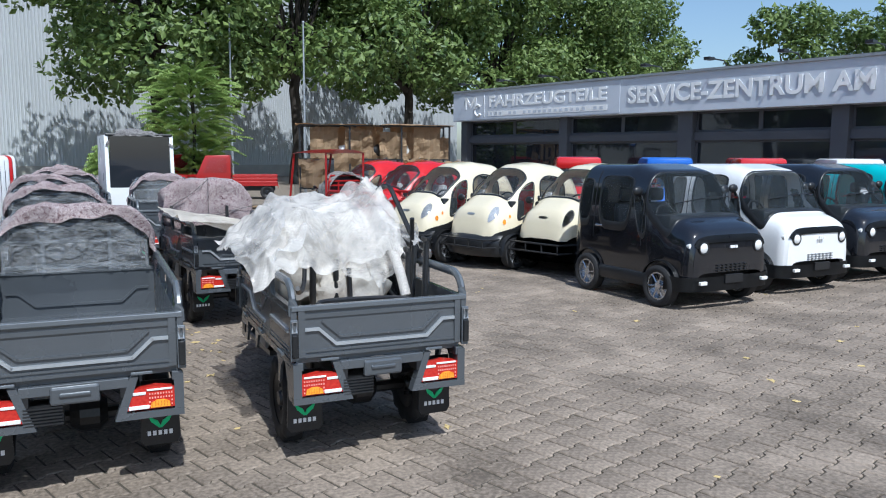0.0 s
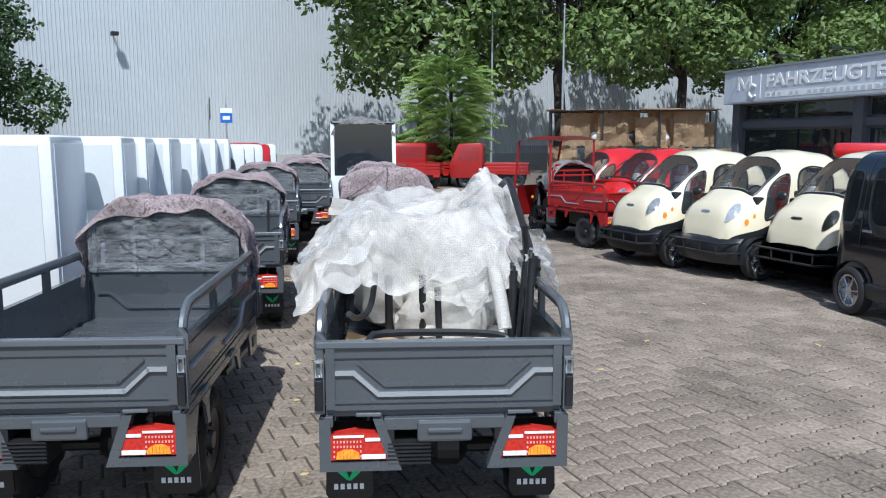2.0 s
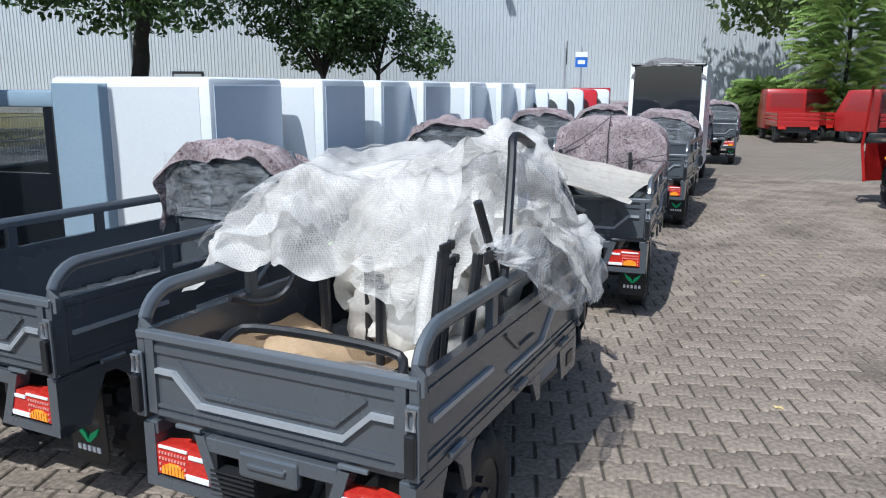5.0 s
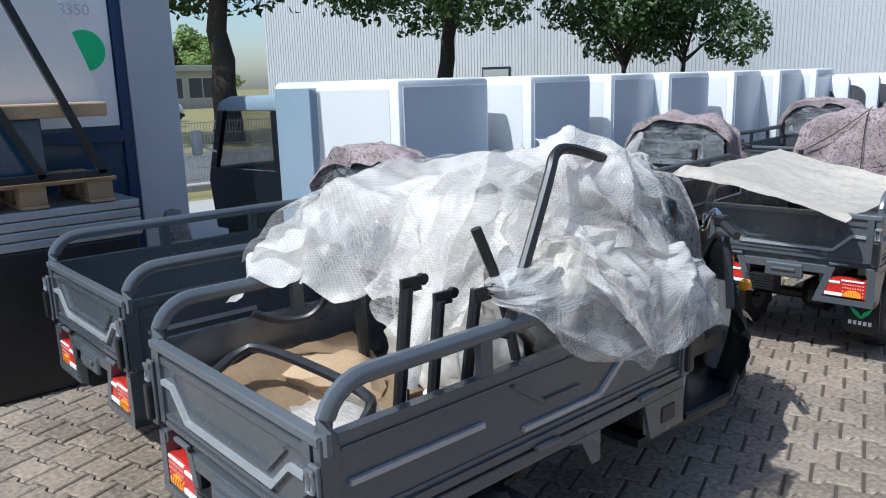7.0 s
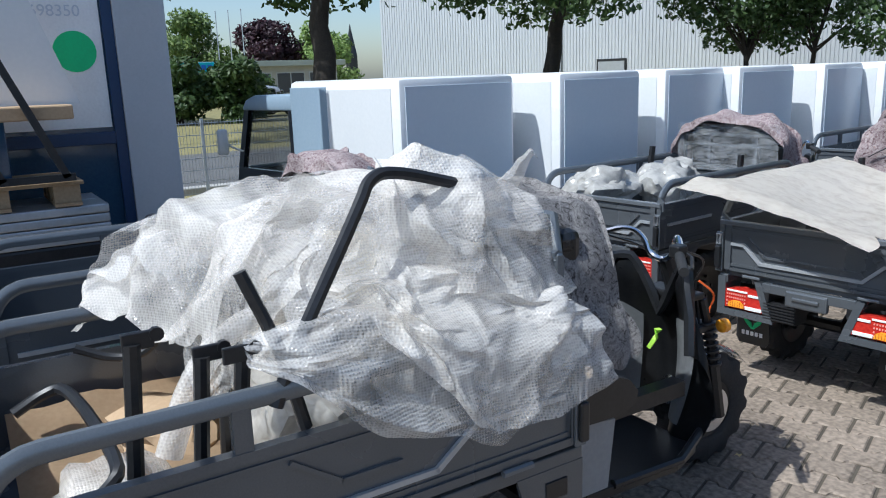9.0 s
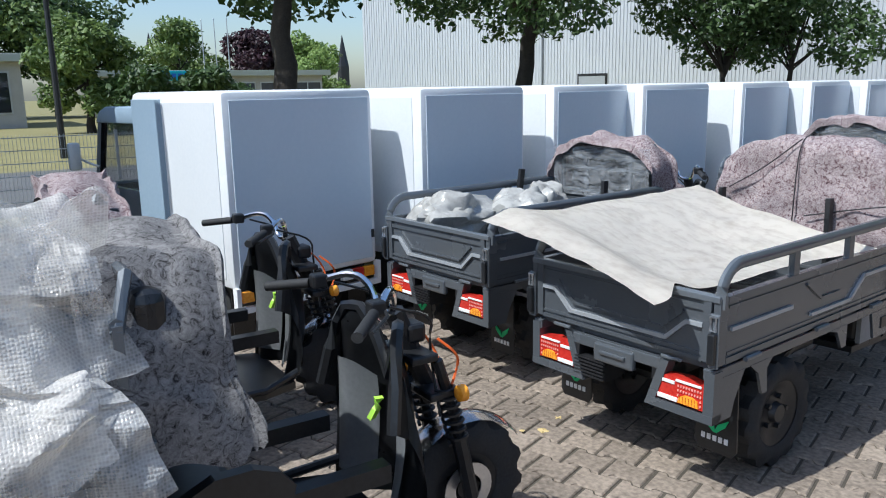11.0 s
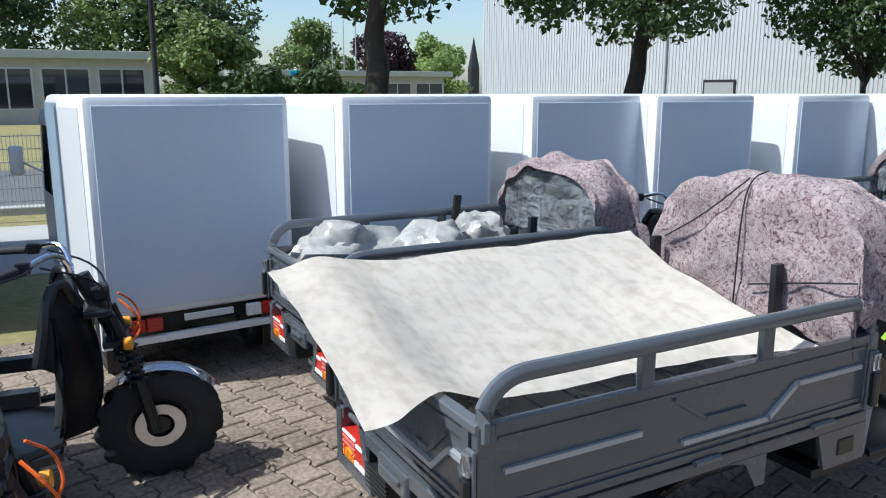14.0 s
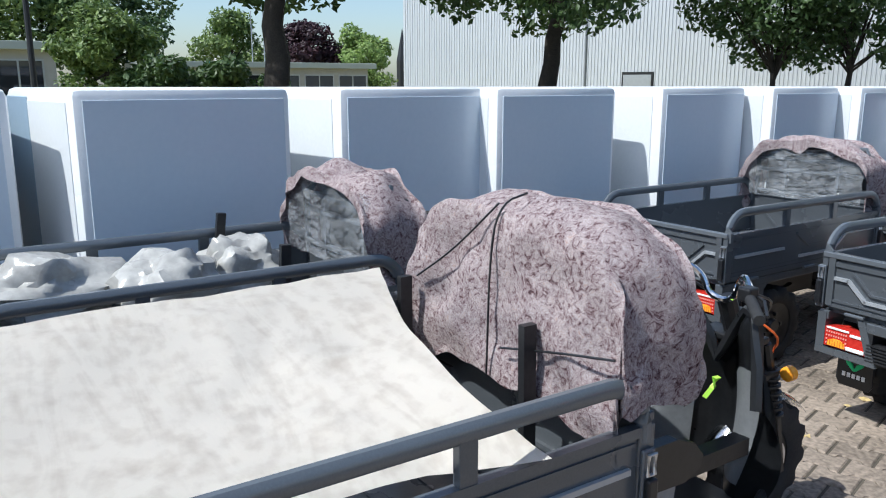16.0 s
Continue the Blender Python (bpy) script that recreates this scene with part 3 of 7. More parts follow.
def latch(parent, x, y, z, axis):
    """Zinc toggle clasp with a black lever below it."""
    bm = B()
    s = 1 if x > 0 else -1
    if axis == "y":
        box(bm, x - 0.02, x + 0.02, y - 0.012, y, z - 0.19, z + 0.03, 0.004)
        l = part("latch", bm, GREY_EDGE, parent)
        bm = B()
        tube(bm, [(x - 0.011, y - 0.02, z - 0.035), (x - 0.011, y - 0.02, z + 0.02), (x + 0.011, y - 0.02, z + 0.02), (x + 0.011, y - 0.02, z - 0.035)], 0.006, 6, closed=True)
        part("clasp", bm, SILVER, l, "zinc-plated clasp loop")
        bm = B()
        box(bm, x - 0.016, x + 0.016, y - 0.032, y - 0.012, z - 0.17, z - 0.045, 0.006)
        part("lever", bm, BLACKP, l, "black plastic lever")
    else:
        box(bm, x if s > 0 else x - 0.012, x + 0.012 if s > 0 else x, y - 0.02, y + 0.02, z - 0.19, z + 0.03, 0.004)
        l = part("latch", bm, GREY_EDGE, parent)
        bm = B()
        tube(bm, [(x + s * 0.02, y - 0.011, z - 0.035), (x + s * 0.02, y - 0.011, z + 0.02), (x + s * 0.02, y + 0.011, z + 0.02), (x + s * 0.02, y + 0.011, z - 0.035)], 0.006, 6, closed=True)
        part("clasp", bm, SILVER, l, "zinc-plated clasp loop")
        bm = B()
        xa, xb = x + s * 0.012, x + s * 0.032
        box(bm, min(xa, xb), max(xa, xb), y - 0.016, y + 0.016, z - 0.17, z - 0.045, 0.006)
        part("lever", bm, BLACKP, l, "black plastic lever")


def trike(m, label):
    t = thing("cargo_trike", m, label, "cargo trike", "grey cargo trikes")
    bm = B()
    box(bm, -0.47, 0.47, 0.03, 1.5, 0.6, 0.63)
    fl = part("cargo_floor", bm, GREY, t)
    for k in range(9):
        bm = B()
        box(bm, -0.46, 0.46, 0.1 + 0.15 * k, 0.16 + 0.15 * k, 0.63, 0.637)
        part("floor_rib", bm, GREY, fl)
    # tailgate: framed panel with pressed chevron
    bm = B()
    box(bm, -0.465, 0.465, 0.008, 0.03, 0.63, 0.885)
    g = part("tailgate", bm, GREY, t)
    for nm, q in (("top_rail", (-0.5, 0.5, -0.006, 0.03, 0.885, 0.912, 0.004)), ("stile", (-0.465, -0.43, -0.004, 0.03, 0.64, 0.885)), ("stile", (0.43, 0.465, -0.004, 0.03, 0.64, 0.885)),
                  ("rib", (-0.43, 0.43, -0.002, 0.02, 0.635, 0.652)), ("rib", (-0.43, 0.43, 0.0, 0.02, 0.662, 0.674)), ("rib", (-0.43, 0.43, 0.0, 0.02, 0.845, 0.868))):
        bm = B()
        box(bm, *q)
        part(nm, bm, GREY_EDGE if nm == "top_rail" else GREY, g)
    bm = B()
    strip(bm, [(-0.335, 0.825), (-0.235, 0.735), (0.235, 0.735), (0.335, 0.825)], 0.012, 0.012, "y", -0.002)
    part("pressed_rib", bm, GREY, g)
    # chevron rib, its highlight painted in a paler grey
    bm = B()
    strip(bm, [(-0.425, 0.785), (-0.355, 0.785), (-0.26, 0.697), (0.26, 0.697), (0.355, 0.785), (0.425, 0.785)], 0.016, 0.014, "y", -0.006)
    part("pressed_trim", bm, TRIM_GLINT, g, "pressed chevron rib with its sun highlight painted paler")
    for x in (-0.3, 0.3):
        bm = B()
        box(bm, x - 0.05, x + 0.05, -0.014, 0, 0.612, 0.626, 0.003)
        part("hinge", bm, GREY_EDGE, g)
    # front board of the box
    bm = B()
    box(bm, -0.47, 0.47, 1.47, 1.5, 0.63, 0.905)
    box(bm, -0.49, 0.49, 1.46, 1.51, 0.905, 0.93, 0.004)
    strip(bm, [(-0.425, 0.785), (-0.355, 0.785), (-0.26, 0.697), (0.26, 0.697), (0.355, 0.785), (0.425, 0.785)], 0.016, -0.012, "y", 1.47)
    part("front_board", bm, GREY, t)
    for s in (-1, 1):
        x0, x1 = sorted((s * 0.475, s * 0.495))
        bm = B()
        box(bm, x0, x1, 0.02, 1.49, 0.65, 0.88)
        lo, hi = sorted((s * 0.472, s * 0.503))
        p = part("side_panel", bm, GREY, t)
        for nm, q in (("corner_post", (lo, hi, 0.0, 0.05, 0.63, 0.905, 0.003)), ("corner_post", (lo, hi, 1.45, 1.5, 0.63, 0.905, 0.003)), ("top_rail", (lo, hi, 0.05, 1.45, 0.878, 0.905)), ("bottom_rail", (lo, hi, 0.05, 1.45, 0.63, 0.655)),
                      ("rib", (*sorted((s * 0.49, s * 0.499)), 0.06, 1.44, 0.664, 0.676)), ("rib", (*sorted((s * 0.49, s * 0.5)), 0.06, 1.44, 0.855, 0.865))):
            bm = B()
            box(bm, *q)
            part(nm, bm, GREY, p)
        out = s * 0.493
        bm = B()
        strip(bm, [(0.62, 0.845), (0.74, 0.76), (0.9, 0.76)], 0.012, s * 0.012, "x", out)
        part("pressed_rib", bm, GREY, p)
        # side ribs carry the same painted highlight
        bm = B()
        strip(bm, [(0.08, 0.768), (0.5, 0.768)], 0.016, s * 0.014, "x", out)
        strip(bm, [(0.66, 0.7), (1.0, 0.7), (1.12, 0.795), (1.42, 0.795)], 0.016, s * 0.014, "x", out)
        part("pressed_trim", bm, TRIM_GLINT, p, "pressed chevron rib with its sun highlight painted paler")
        for y in (0.22, 0.75, 1.25):
            bm = B()
            tube(bm, [(s * 0.51, y - 0.05, 0.622), (s * 0.51, y + 0.05, 0.622)], 0.011, 6)
            part("hinge", bm, GREY_EDGE, p)
        bm = B()
        x = s * 0.487
        tube(bm, [(x, 0.022, 0.86), (x, 0.022, 0.9), *arc((x, 0.142, 0.905), 0.12, 175, 90, 6, "yz"), *arc((x, 1.352, 0.905), 0.12, 90, 5, 6, "yz"), (x, 1.474, 0.9), (x, 1.474, 0.86)], 0.026, 8, 0.75)
        r = part("hoop_rail", bm, GREY_EDGE, t, smooth=True)
        for y in (0.52, 0.98):
            bm = B()
            box(bm, x - 0.014, x + 0.014, y - 0.022, y + 0.022, 0.9, 1.012, 0.003)
            part("rail_post", bm, GREY, r)
        latch(t, s * 0.49, -0.004, 0.815, "y")
        latch(t, s * 0.503, 1.475, 0.815, "x")
        # lower frame, skirt and tail light bracket
        bm = B()
        lo, hi = sorted((s * 0.44, s * 0.49))
        box(bm, lo, hi, 0.0, 1.5, 0.565, 0.61, 0.004)
        side = (min(s * 0.478, s * 0.492), max(s * 0.478, s * 0.492))
        prism(bm, [(0.0, 0.57), (0.0, 0.385), (0.12, 0.385), (0.14, 0.45), (0.2, 0.57)], "x", *side)
        prism(bm, [(1.26, 0.57), (1.3, 0.43), (1.5, 0.43), (1.5, 0.57)], "x", *side)
        prism(bm, [(0.86, 0.57), (0.93, 0.55), (0.98, 0.46), (1.02, 0.46), (1.02, 0.57)], "x", *side)
        prism(bm, [(0.24, 0.57), (0.3, 0.52), (0.335, 0.42), (0.37, 0.42), (0.36, 0.53), (0.4, 0.57)], "x", *side)
        part("side_skirt", bm, GREY, t)
        bm = B()
        box(bm, *sorted((s * 0.485, s * 0.497)), 1.36, 1.44, 0.47, 0.53, 0.003)
        part("charge_socket", bm, BLACKP, t)
        bm = B()
        a, b, c, d = s * 0.495, s * 0.45, s * 0.2, s * 0.245
        prism(bm, [(a, 0.385), (a, 0.6), (b, 0.6), (b, 0.385)], "y", -0.004, 0.05)
        prism(bm, [(a, 0.385), (a, 0.42), (c * 0.93, 0.42), (c * 0.85, 0.385)], "y", -0.006, 0.05)
        prism(bm, [(c * 0.85, 0.385), (c * 1.06, 0.385), (d * 1.16, 0.6), (d, 0.6)], "y", -0.004, 0.05)
        br = part("tail_light_bracket", bm, GREY, t)
        # lamp
        bm = B()
        prism(bm, [(s * 0.225, 0.43), (s * 0.45, 0.43), (s * 0.45, 0.53), (s * 0.36, 0.545), (s * 0.25, 0.535)], "y", 0.0, 0.05)
        lamp = part("tail_light", bm, RED_LENS, t, "red, amber and clear tail lamp")
        bm = B()
        prism(bm, [(s * 0.335, 0.436), (s * 0.43, 0.436), (s * 0.425, 0.463), (s * 0.4, 0.474), (s * 0.365, 0.474), (s * 0.34, 0.46)], "y", -0.006, 0.01)
        part("indicator_lens", bm, AMBER, lamp, "amber lens")
        for u0, u1, w0, w1 in ((0.235, 0.33, 0.433, 0.452), (0.255, 0.315, 0.506, 0.52), (0.32, 0.44, 0.522, 0.532)):
            bm = B()
            box(bm, *sorted((s * u0, s * u1)), -0.005, 0.01, w0, w1, 0.002)
            part("reversing_lens", bm, CLEAR, lamp, "clear lens")
        bm = B()
        for k in range(9):
            for j in range(4):
                lx_, lz_ = 0.33 + 0.013 * k, 0.442 + 0.02 * j
                if not (0.334 < lx_ < 0.432 and lz_ < 0.476):
                    box(bm, *sorted((s * lx_, s * (lx_ + 0.006))), -0.004, 0.01, lz_, lz_ + 0.008)
        tagged(part("lens_beads", bm, LENS_BEAD, lamp), kind="stuff")
        bm = B()
        for k in range(6):
            for j in range(2):
                box(bm, *sorted((s * (0.344 + 0.014 * k), s * (0.345 + 0.014 * k))), -0.0075, 0.01, 0.438 + 0.016 * j, 0.452 + 0.016 * j)
        tagged(part("lens_grooves", bm, RED_LENS, lamp), kind="stuff")
        # mud flap
        bm = B()
        prism(bm, [(s * 0.3, 0.52), (s * 0.48, 0.52), (s * 0.49, 0.2), (s * 0.47, 0.17), (s * 0.31, 0.17), (s * 0.29, 0.2)], "y", 0.18, 0.188)
        f = part("mud_flap", bm, BLACKP, t)
        bm = B()
        xm = s * 0.39
        prism(bm, [(xm - 0.06, 0.33), (xm - 0.012, 0.30), (xm, 0.272), (xm + 0.012, 0.30), (xm + 0.06, 0.33), (xm + 0.045, 0.296), (xm + 0.008, 0.262), (xm - 0.008, 0.262), (xm - 0.045, 0.296)], "y", 0.174, 0.18)
        part("emblem", bm, GREENLOGO, f, "green winged emblem")
        bm = B()
        for k in range(5):
            box(bm, xm - 0.065 + 0.027 * k, xm - 0.048 + 0.027 * k, 0.176, 0.18, 0.222, 0.246)
        part("emblem", bm, LETTER, f, "white letter bars")
        wheel(t, "rear_wheel", (s * 0.40, 0.55, 0.25), 0.25, 0.13, 0.15, BLACKS)
        # leaf spring
        bm = B()
        for k in range(4):
            tube(bm, [(s * 0.3, 0.2 + 0.06 * k, 0.44 - 0.012 * k), (s * 0.3, 0.55, 0.33 - 0.014 * k), (s * 0.3, 0.9 - 0.06 * k, 0.44 - 0.012 * k)], 0.012, 4, 2.0)
        part("leaf_spring", bm, BLACKS, t)
        # seat side
        bm = B()
        prism(bm, [(1.53, 0.3), (1.76, 0.3), (1.79, 0.55), (1.53, 0.58)], "x", *sorted((s * 0.30, s * 0.325)))
        part("side_cover", bm, LIGHTGREY, t, "light grey plastic side cover")
        bm = B()
        prism(bm, [(1.53, 0.58), (1.8, 0.57), (1.86, 0.6), (1.87, 0.64), (1.83, 0.69), (1.76, 0.72), (1.66, 0.72), (1.53, 0.66)], "x", *sorted((s * 0.31, s * 0.35)))
        part("arm_guard", bm, BLACKP, t, "glossy black arm guard")
    bm = B()
    box(bm, -0.24, 0.24, -0.002, 0.03, 0.55, 0.6, 0.004)
    box(bm, -0.11, 0.11, -0.012, 0.02, 0.5, 0.59, 0.012)
    box(bm, -0.07, 0.07, -0.022, 0.0, 0.54, 0.56, 0.006)
    part("plate_holder", bm, GREY, t)
    bm = B()
    box(bm, -0.26, -0.2, 0.4, 0.7, 0.5, 0.58)
    box(bm, 0.2, 0.26, 0.0, 2.2, 0.5, 0.56)
    box(bm, -0.26, -0.2, 0.0, 2.2, 0.5, 0.56)
    tube(bm, [(-0.34, 0.55, 0.25), (0.34, 0.55, 0.25)], 0.035)
    lathe(bm, [(-0.09, 0.001), (-0.09, 0.08), (-0.04, 0.11), (0.06, 0.11), (0.1, 0.07), (0.1, 0.001)], (0.04, 0.55, 0.27), "x", 16)
    box(bm, -0.2, 0.2, 0.75, 1.3, 0.32, 0.55, 0.02)
    part("chassis", bm, BLACKS, t)
    bm = B()
    fins = [(0.12, 0.4), (0.12, 0.5)]
    for k in range(6):
        z = 0.497 - 0.016 * k
        fins += [(-0.006, z), (-0.006, z - 0.007), (0.006, z - 0.007), (0.006, z - 0.016)]
    prism(bm, fins, "x", -0.225, -0.055)
    part("controller", bm, BLACKS, t)
    # seat, footwell, leg shield
    bm = B()
    box(bm, -0.295, 0.295, 1.54, 1.74, 0.3, 0.56, 0.02)
    part("seat_box", bm, BLACKP, t)
    bm = B()
    box(bm, -0.28, 0.28, 1.52, 1.76, 0.56, 0.63, 0.03)
    part("seat", bm, BLACKP, t, "black padded seat")
    bm = B()
    prism(bm, [(-0.3, 1.5), (0.3, 1.5), (0.33, 2.1), (0.27, 2.26), (-0.27, 2.26), (-0.33, 2.1)], "z", 0.25, 0.285)
    tube(bm, [(0.31, 1.8, 0.29), (0.34, 2.1, 0.3), (0.28, 2.27, 0.34)], 0.018)
    tube(bm, [(-0.31, 1.8, 0.29), (-0.34, 2.1, 0.3), (-0.28, 2.27, 0.34)], 0.018)
    part("footwell", bm, BLACKP, t)

    def ztop(x):
        a = abs(x) / 0.33
        return 0.965 - 0.22 * max(0, 1 - a / 0.5) ** 1.2 - 0.3 * max(0, a - 0.68) ** 1.6 / 0.16

    def shield(u, v):
        x = -0.33 + 0.66 * u
        z = 0.28 + (ztop(x) - 0.28) * v
        a = abs(x) / 0.33
        return (x * (0.82 + 0.18 * math.sin(math.pi * min(1, v * 1.1)) ** 0.7), 2.27 - 0.13 * a * a + 0.04 * math.sin(3 * v) - 0.045 * math.cos(6.28 * (a - 0.55)) * (v < 0.97), z)
    bm = grid_sheet(B(), 20, 12, shield)
    bmesh.ops.solidify(bm, geom=bm.faces[:], thickness=0.02)
    sh = part("leg_shield", bm, BLACKP, t, "black moulded leg shield", smooth=True)
    bm = B()
    tube(bm, [Vector(shield(i / 20, 1)) for i in range(21)], 0.021, 6)
    part("shield_edge", bm, BLACKP, sh, smooth=True)
    for s in (-1, 1):
        bm = B()
        grid_sheet(bm, 6, 8, lambda u, v: Vector(shield(0.5 + s * (0.14 + (0.2 + 0.05 * v) * u), 0.1 + 0.62 * v)) + Vector((0, -0.024, 0)))
        bmesh.ops.solidify(bm, geom=bm.faces[:], thickness=0.004)
        part("inner_panel", bm, LIGHTGREY, sh, "grey inlay panel", True)
    bm = B()
    tube(bm, [(0.03, 2.19, 0.62), (0.05, 2.2, 0.66), (0.06, 2.205, 0.7)], 0.012, 4, 1.8)
    part("reflective_strap", bm, LIME, t, "lime reflective strap")
    # steering
    bm = B()
    tube(bm, [(0, 2.3, 0.97), (0, 2.44, 0.62)], 0.035, 10)
    box(bm, -0.12, 0.12, 2.3, 2.4, 0.8, 0.83, 0.008)
    box(bm, -0.13, 0.13, 2.36, 2.46, 0.66, 0.69, 0.008)
    box(bm, -0.045, 0.045, 2.33, 2.4, 0.85, 0.92, 0.015)
    part("steering_head", bm, BLACKS, t)
    bm = B()
    tube(bm, eased([(-0.22, 2.16, 1.06), (-0.13, 2.24, 1.095), (-0.08, 2.28, 1.05), (-0.05, 2.29, 0.97), (0.05, 2.29, 0.97), (0.08, 2.28, 1.05), (0.13, 2.24, 1.095), (0.22, 2.16, 1.06)]), 0.012, 8)
    hb = part("handlebar", bm, CHROME, t, "chrome handlebar", smooth=True)
    for s in (-1, 1):
        bm = B()
        tube(bm, [(s * 0.24, 2.13, 1.05), (s * 0.36, 2.02, 1.03)], 0.018, 10)
        part("grip", bm, RUBBER, hb, smooth=True)
        bm = B()
        box(bm, s * 0.215 - 0.025, s * 0.215 + 0.025, 2.125, 2.175, 1.035, 1.085, 0.008)
        tube(bm, [(s * 0.2, 2.18, 1.06), (s * 0.27, 2.16, 1.045), (s * 0.35, 2.07, 1.03)], 0.006, 5)
        part("brake_lever", bm, BLACKS, hb)
        bm = B()
        tube(bm, [(s * 0.105, 2.37, 0.8), (s * 0.105, 2.43, 0.6), (s * 0.105, 2.5, 0.25)], 0.019, 8)
        tube(bm, [(s * 0.105, 2.45, 0.5), (s * 0.105, 2.5, 0.25)], 0.027, 8)
        coil(bm, (s * 0.105, 2.395, 0.7), (s * 0.105, 2.45, 0.48), 0.034, 7, 0.007)
        part("fork_leg", bm, BLACKS, t, smooth=True)
        bm = B()
        lathe(bm, [(-0.025, 0.02), (-0.02, 0.028), (0.005, 0.03), (0.012, 0.02), (0.014, 0.001)], (s * 0.17, 2.43, 0.69), "y", 12)
        part("indicator", bm, AMBER, t, "round amber indicator", smooth=True)
        bm = B()
        tube(bm, eased([(s * 0.06, 2.43, 0.86), (s * 0.1, 2.49, 0.8), (s * 0.05, 2.51, 0.72), (s * 0.08, 2.46, 0.66)]), 0.005, 5)
        part("cable", bm, ORANGE, t, "loose orange cable")
        bm = B()
        tube(bm, eased([(s * 0.2, 2.18, 1.05), (s * 0.16, 2.36, 0.98), (s * 0.05, 2.4, 0.86), (s * 0.12, 2.4, 0.6)]), 0.005, 5)
        part("cable", bm, BLACKP, t)
    bm = B()
    fw, R = 0.06, 0.285
    grid_sheet(bm, 16, 4, lambda u, v: (fw * (2 * v - 1), 2.5 + (R - 0.02 * abs(2 * v - 1) ** 2) * math.cos(radians(35 + 125 * u)), 0.25 + (R - 0.02 * abs(2 * v - 1) ** 2) * math.sin(radians(35 + 125 * u))))
    bmesh.ops.solidify(bm, geom=bm.faces[:], thickness=0.004)
    part("fender", bm, CHROME, t, "chrome front fender", smooth=True)
    wheel(t, "front_wheel", (0, 2.5, 0.25), 0.25, 0.11, 0.13, BLACKS, disc=True)
    # headboard behind the driver, wrapped in film
    bm = B()
    for z in (0.95, 1.12, 1.2):
        tube(bm, [(-0.43, 1.46, z), (0.43, 1.46, z)], 0.016, 6)
    for x in (-0.43, -0.2, 0.2, 0.43):
        tube(bm, [(x, 1.46, 0.91), (x, 1.46, 1.2)], 0.016, 4)
    tube(bm, [(-0.43, 1.46, 1.18), (-0.36, 1.5, 1.3), (0.36, 1.5, 1.3), (0.43, 1.46, 1.18)], 0.016, 6)
    part("headboard_frame", bm, GREY_EDGE, t)
    bm = B()
    box(bm, -0.4, 0.4, 1.5, 1.58, 0.93, 1.26, 0.03)
    part("backrest", bm, BLACKP, t)
    return t


TRIKES = [(1.336, 3.1, 0, "grey cargo trike loaded with bubble-wrapped parts and black tubes"),
          (-0.19, 3.2, 0, "grey cargo trike with an empty open cargo bed"),
          (1.25, 6.72, 5.8, "grey cargo trike with a dirty white foam sheet over its bed"),
          (-0.3, 6.76, 6, "grey cargo trike with wrapped parts in its bed"),
          (0.94, 10.62, 2, "grey cargo trike parked in line with an empty bed"),
          (-0.6, 10.46, 6, "grey cargo trike with an empty bed beside white box trucks"),
          (0.5, 16.0, 3, "grey cargo trike with a blanket over its headboard"),
          (0.75, 19.3, 3, "grey cargo trike with a blanket over its headboard"),
          (-0.35, 12.9, 4, "grey cargo trike in the far end of the row"),
          (-0.75, 16.2, 4, "grey cargo trike in the far end of the row"),
          (-0.7, 19.4, 4, "grey cargo trike in the far end of the row")]
# the cargo bed is 1.57 m long
PM = [pose(x, y, 0, 0, 0, a) @ Matrix.Diagonal((1, 1.05, 1, 1)) for x, y, a, _ in TRIKES]
FIRST = trike(PM[0], TRIKES[0][3])
FORWARD = {"front_wheel": 0.11, "fender": 0.11, "fork_leg": 0.09, "indicator": 0.09, "steering_head": 0.06, "handlebar": 0.04, "leg_shield": 0.06, "reflective_strap": 0.06, "cable": 0.06}
for ch in FIRST.children:
    ch.location.y += FORWARD.get(ch.name.split(".")[0], 0.0)
for k in range(1, len(TRIKES)):
    tagged(copy_thing(FIRST, PM[k]), TRIKES[k][3])


# ---- blankets, film and sheets on the trikes ----
def wob(p, s, k=1.0):
    return noise.noise(Vector(p) * s) * k


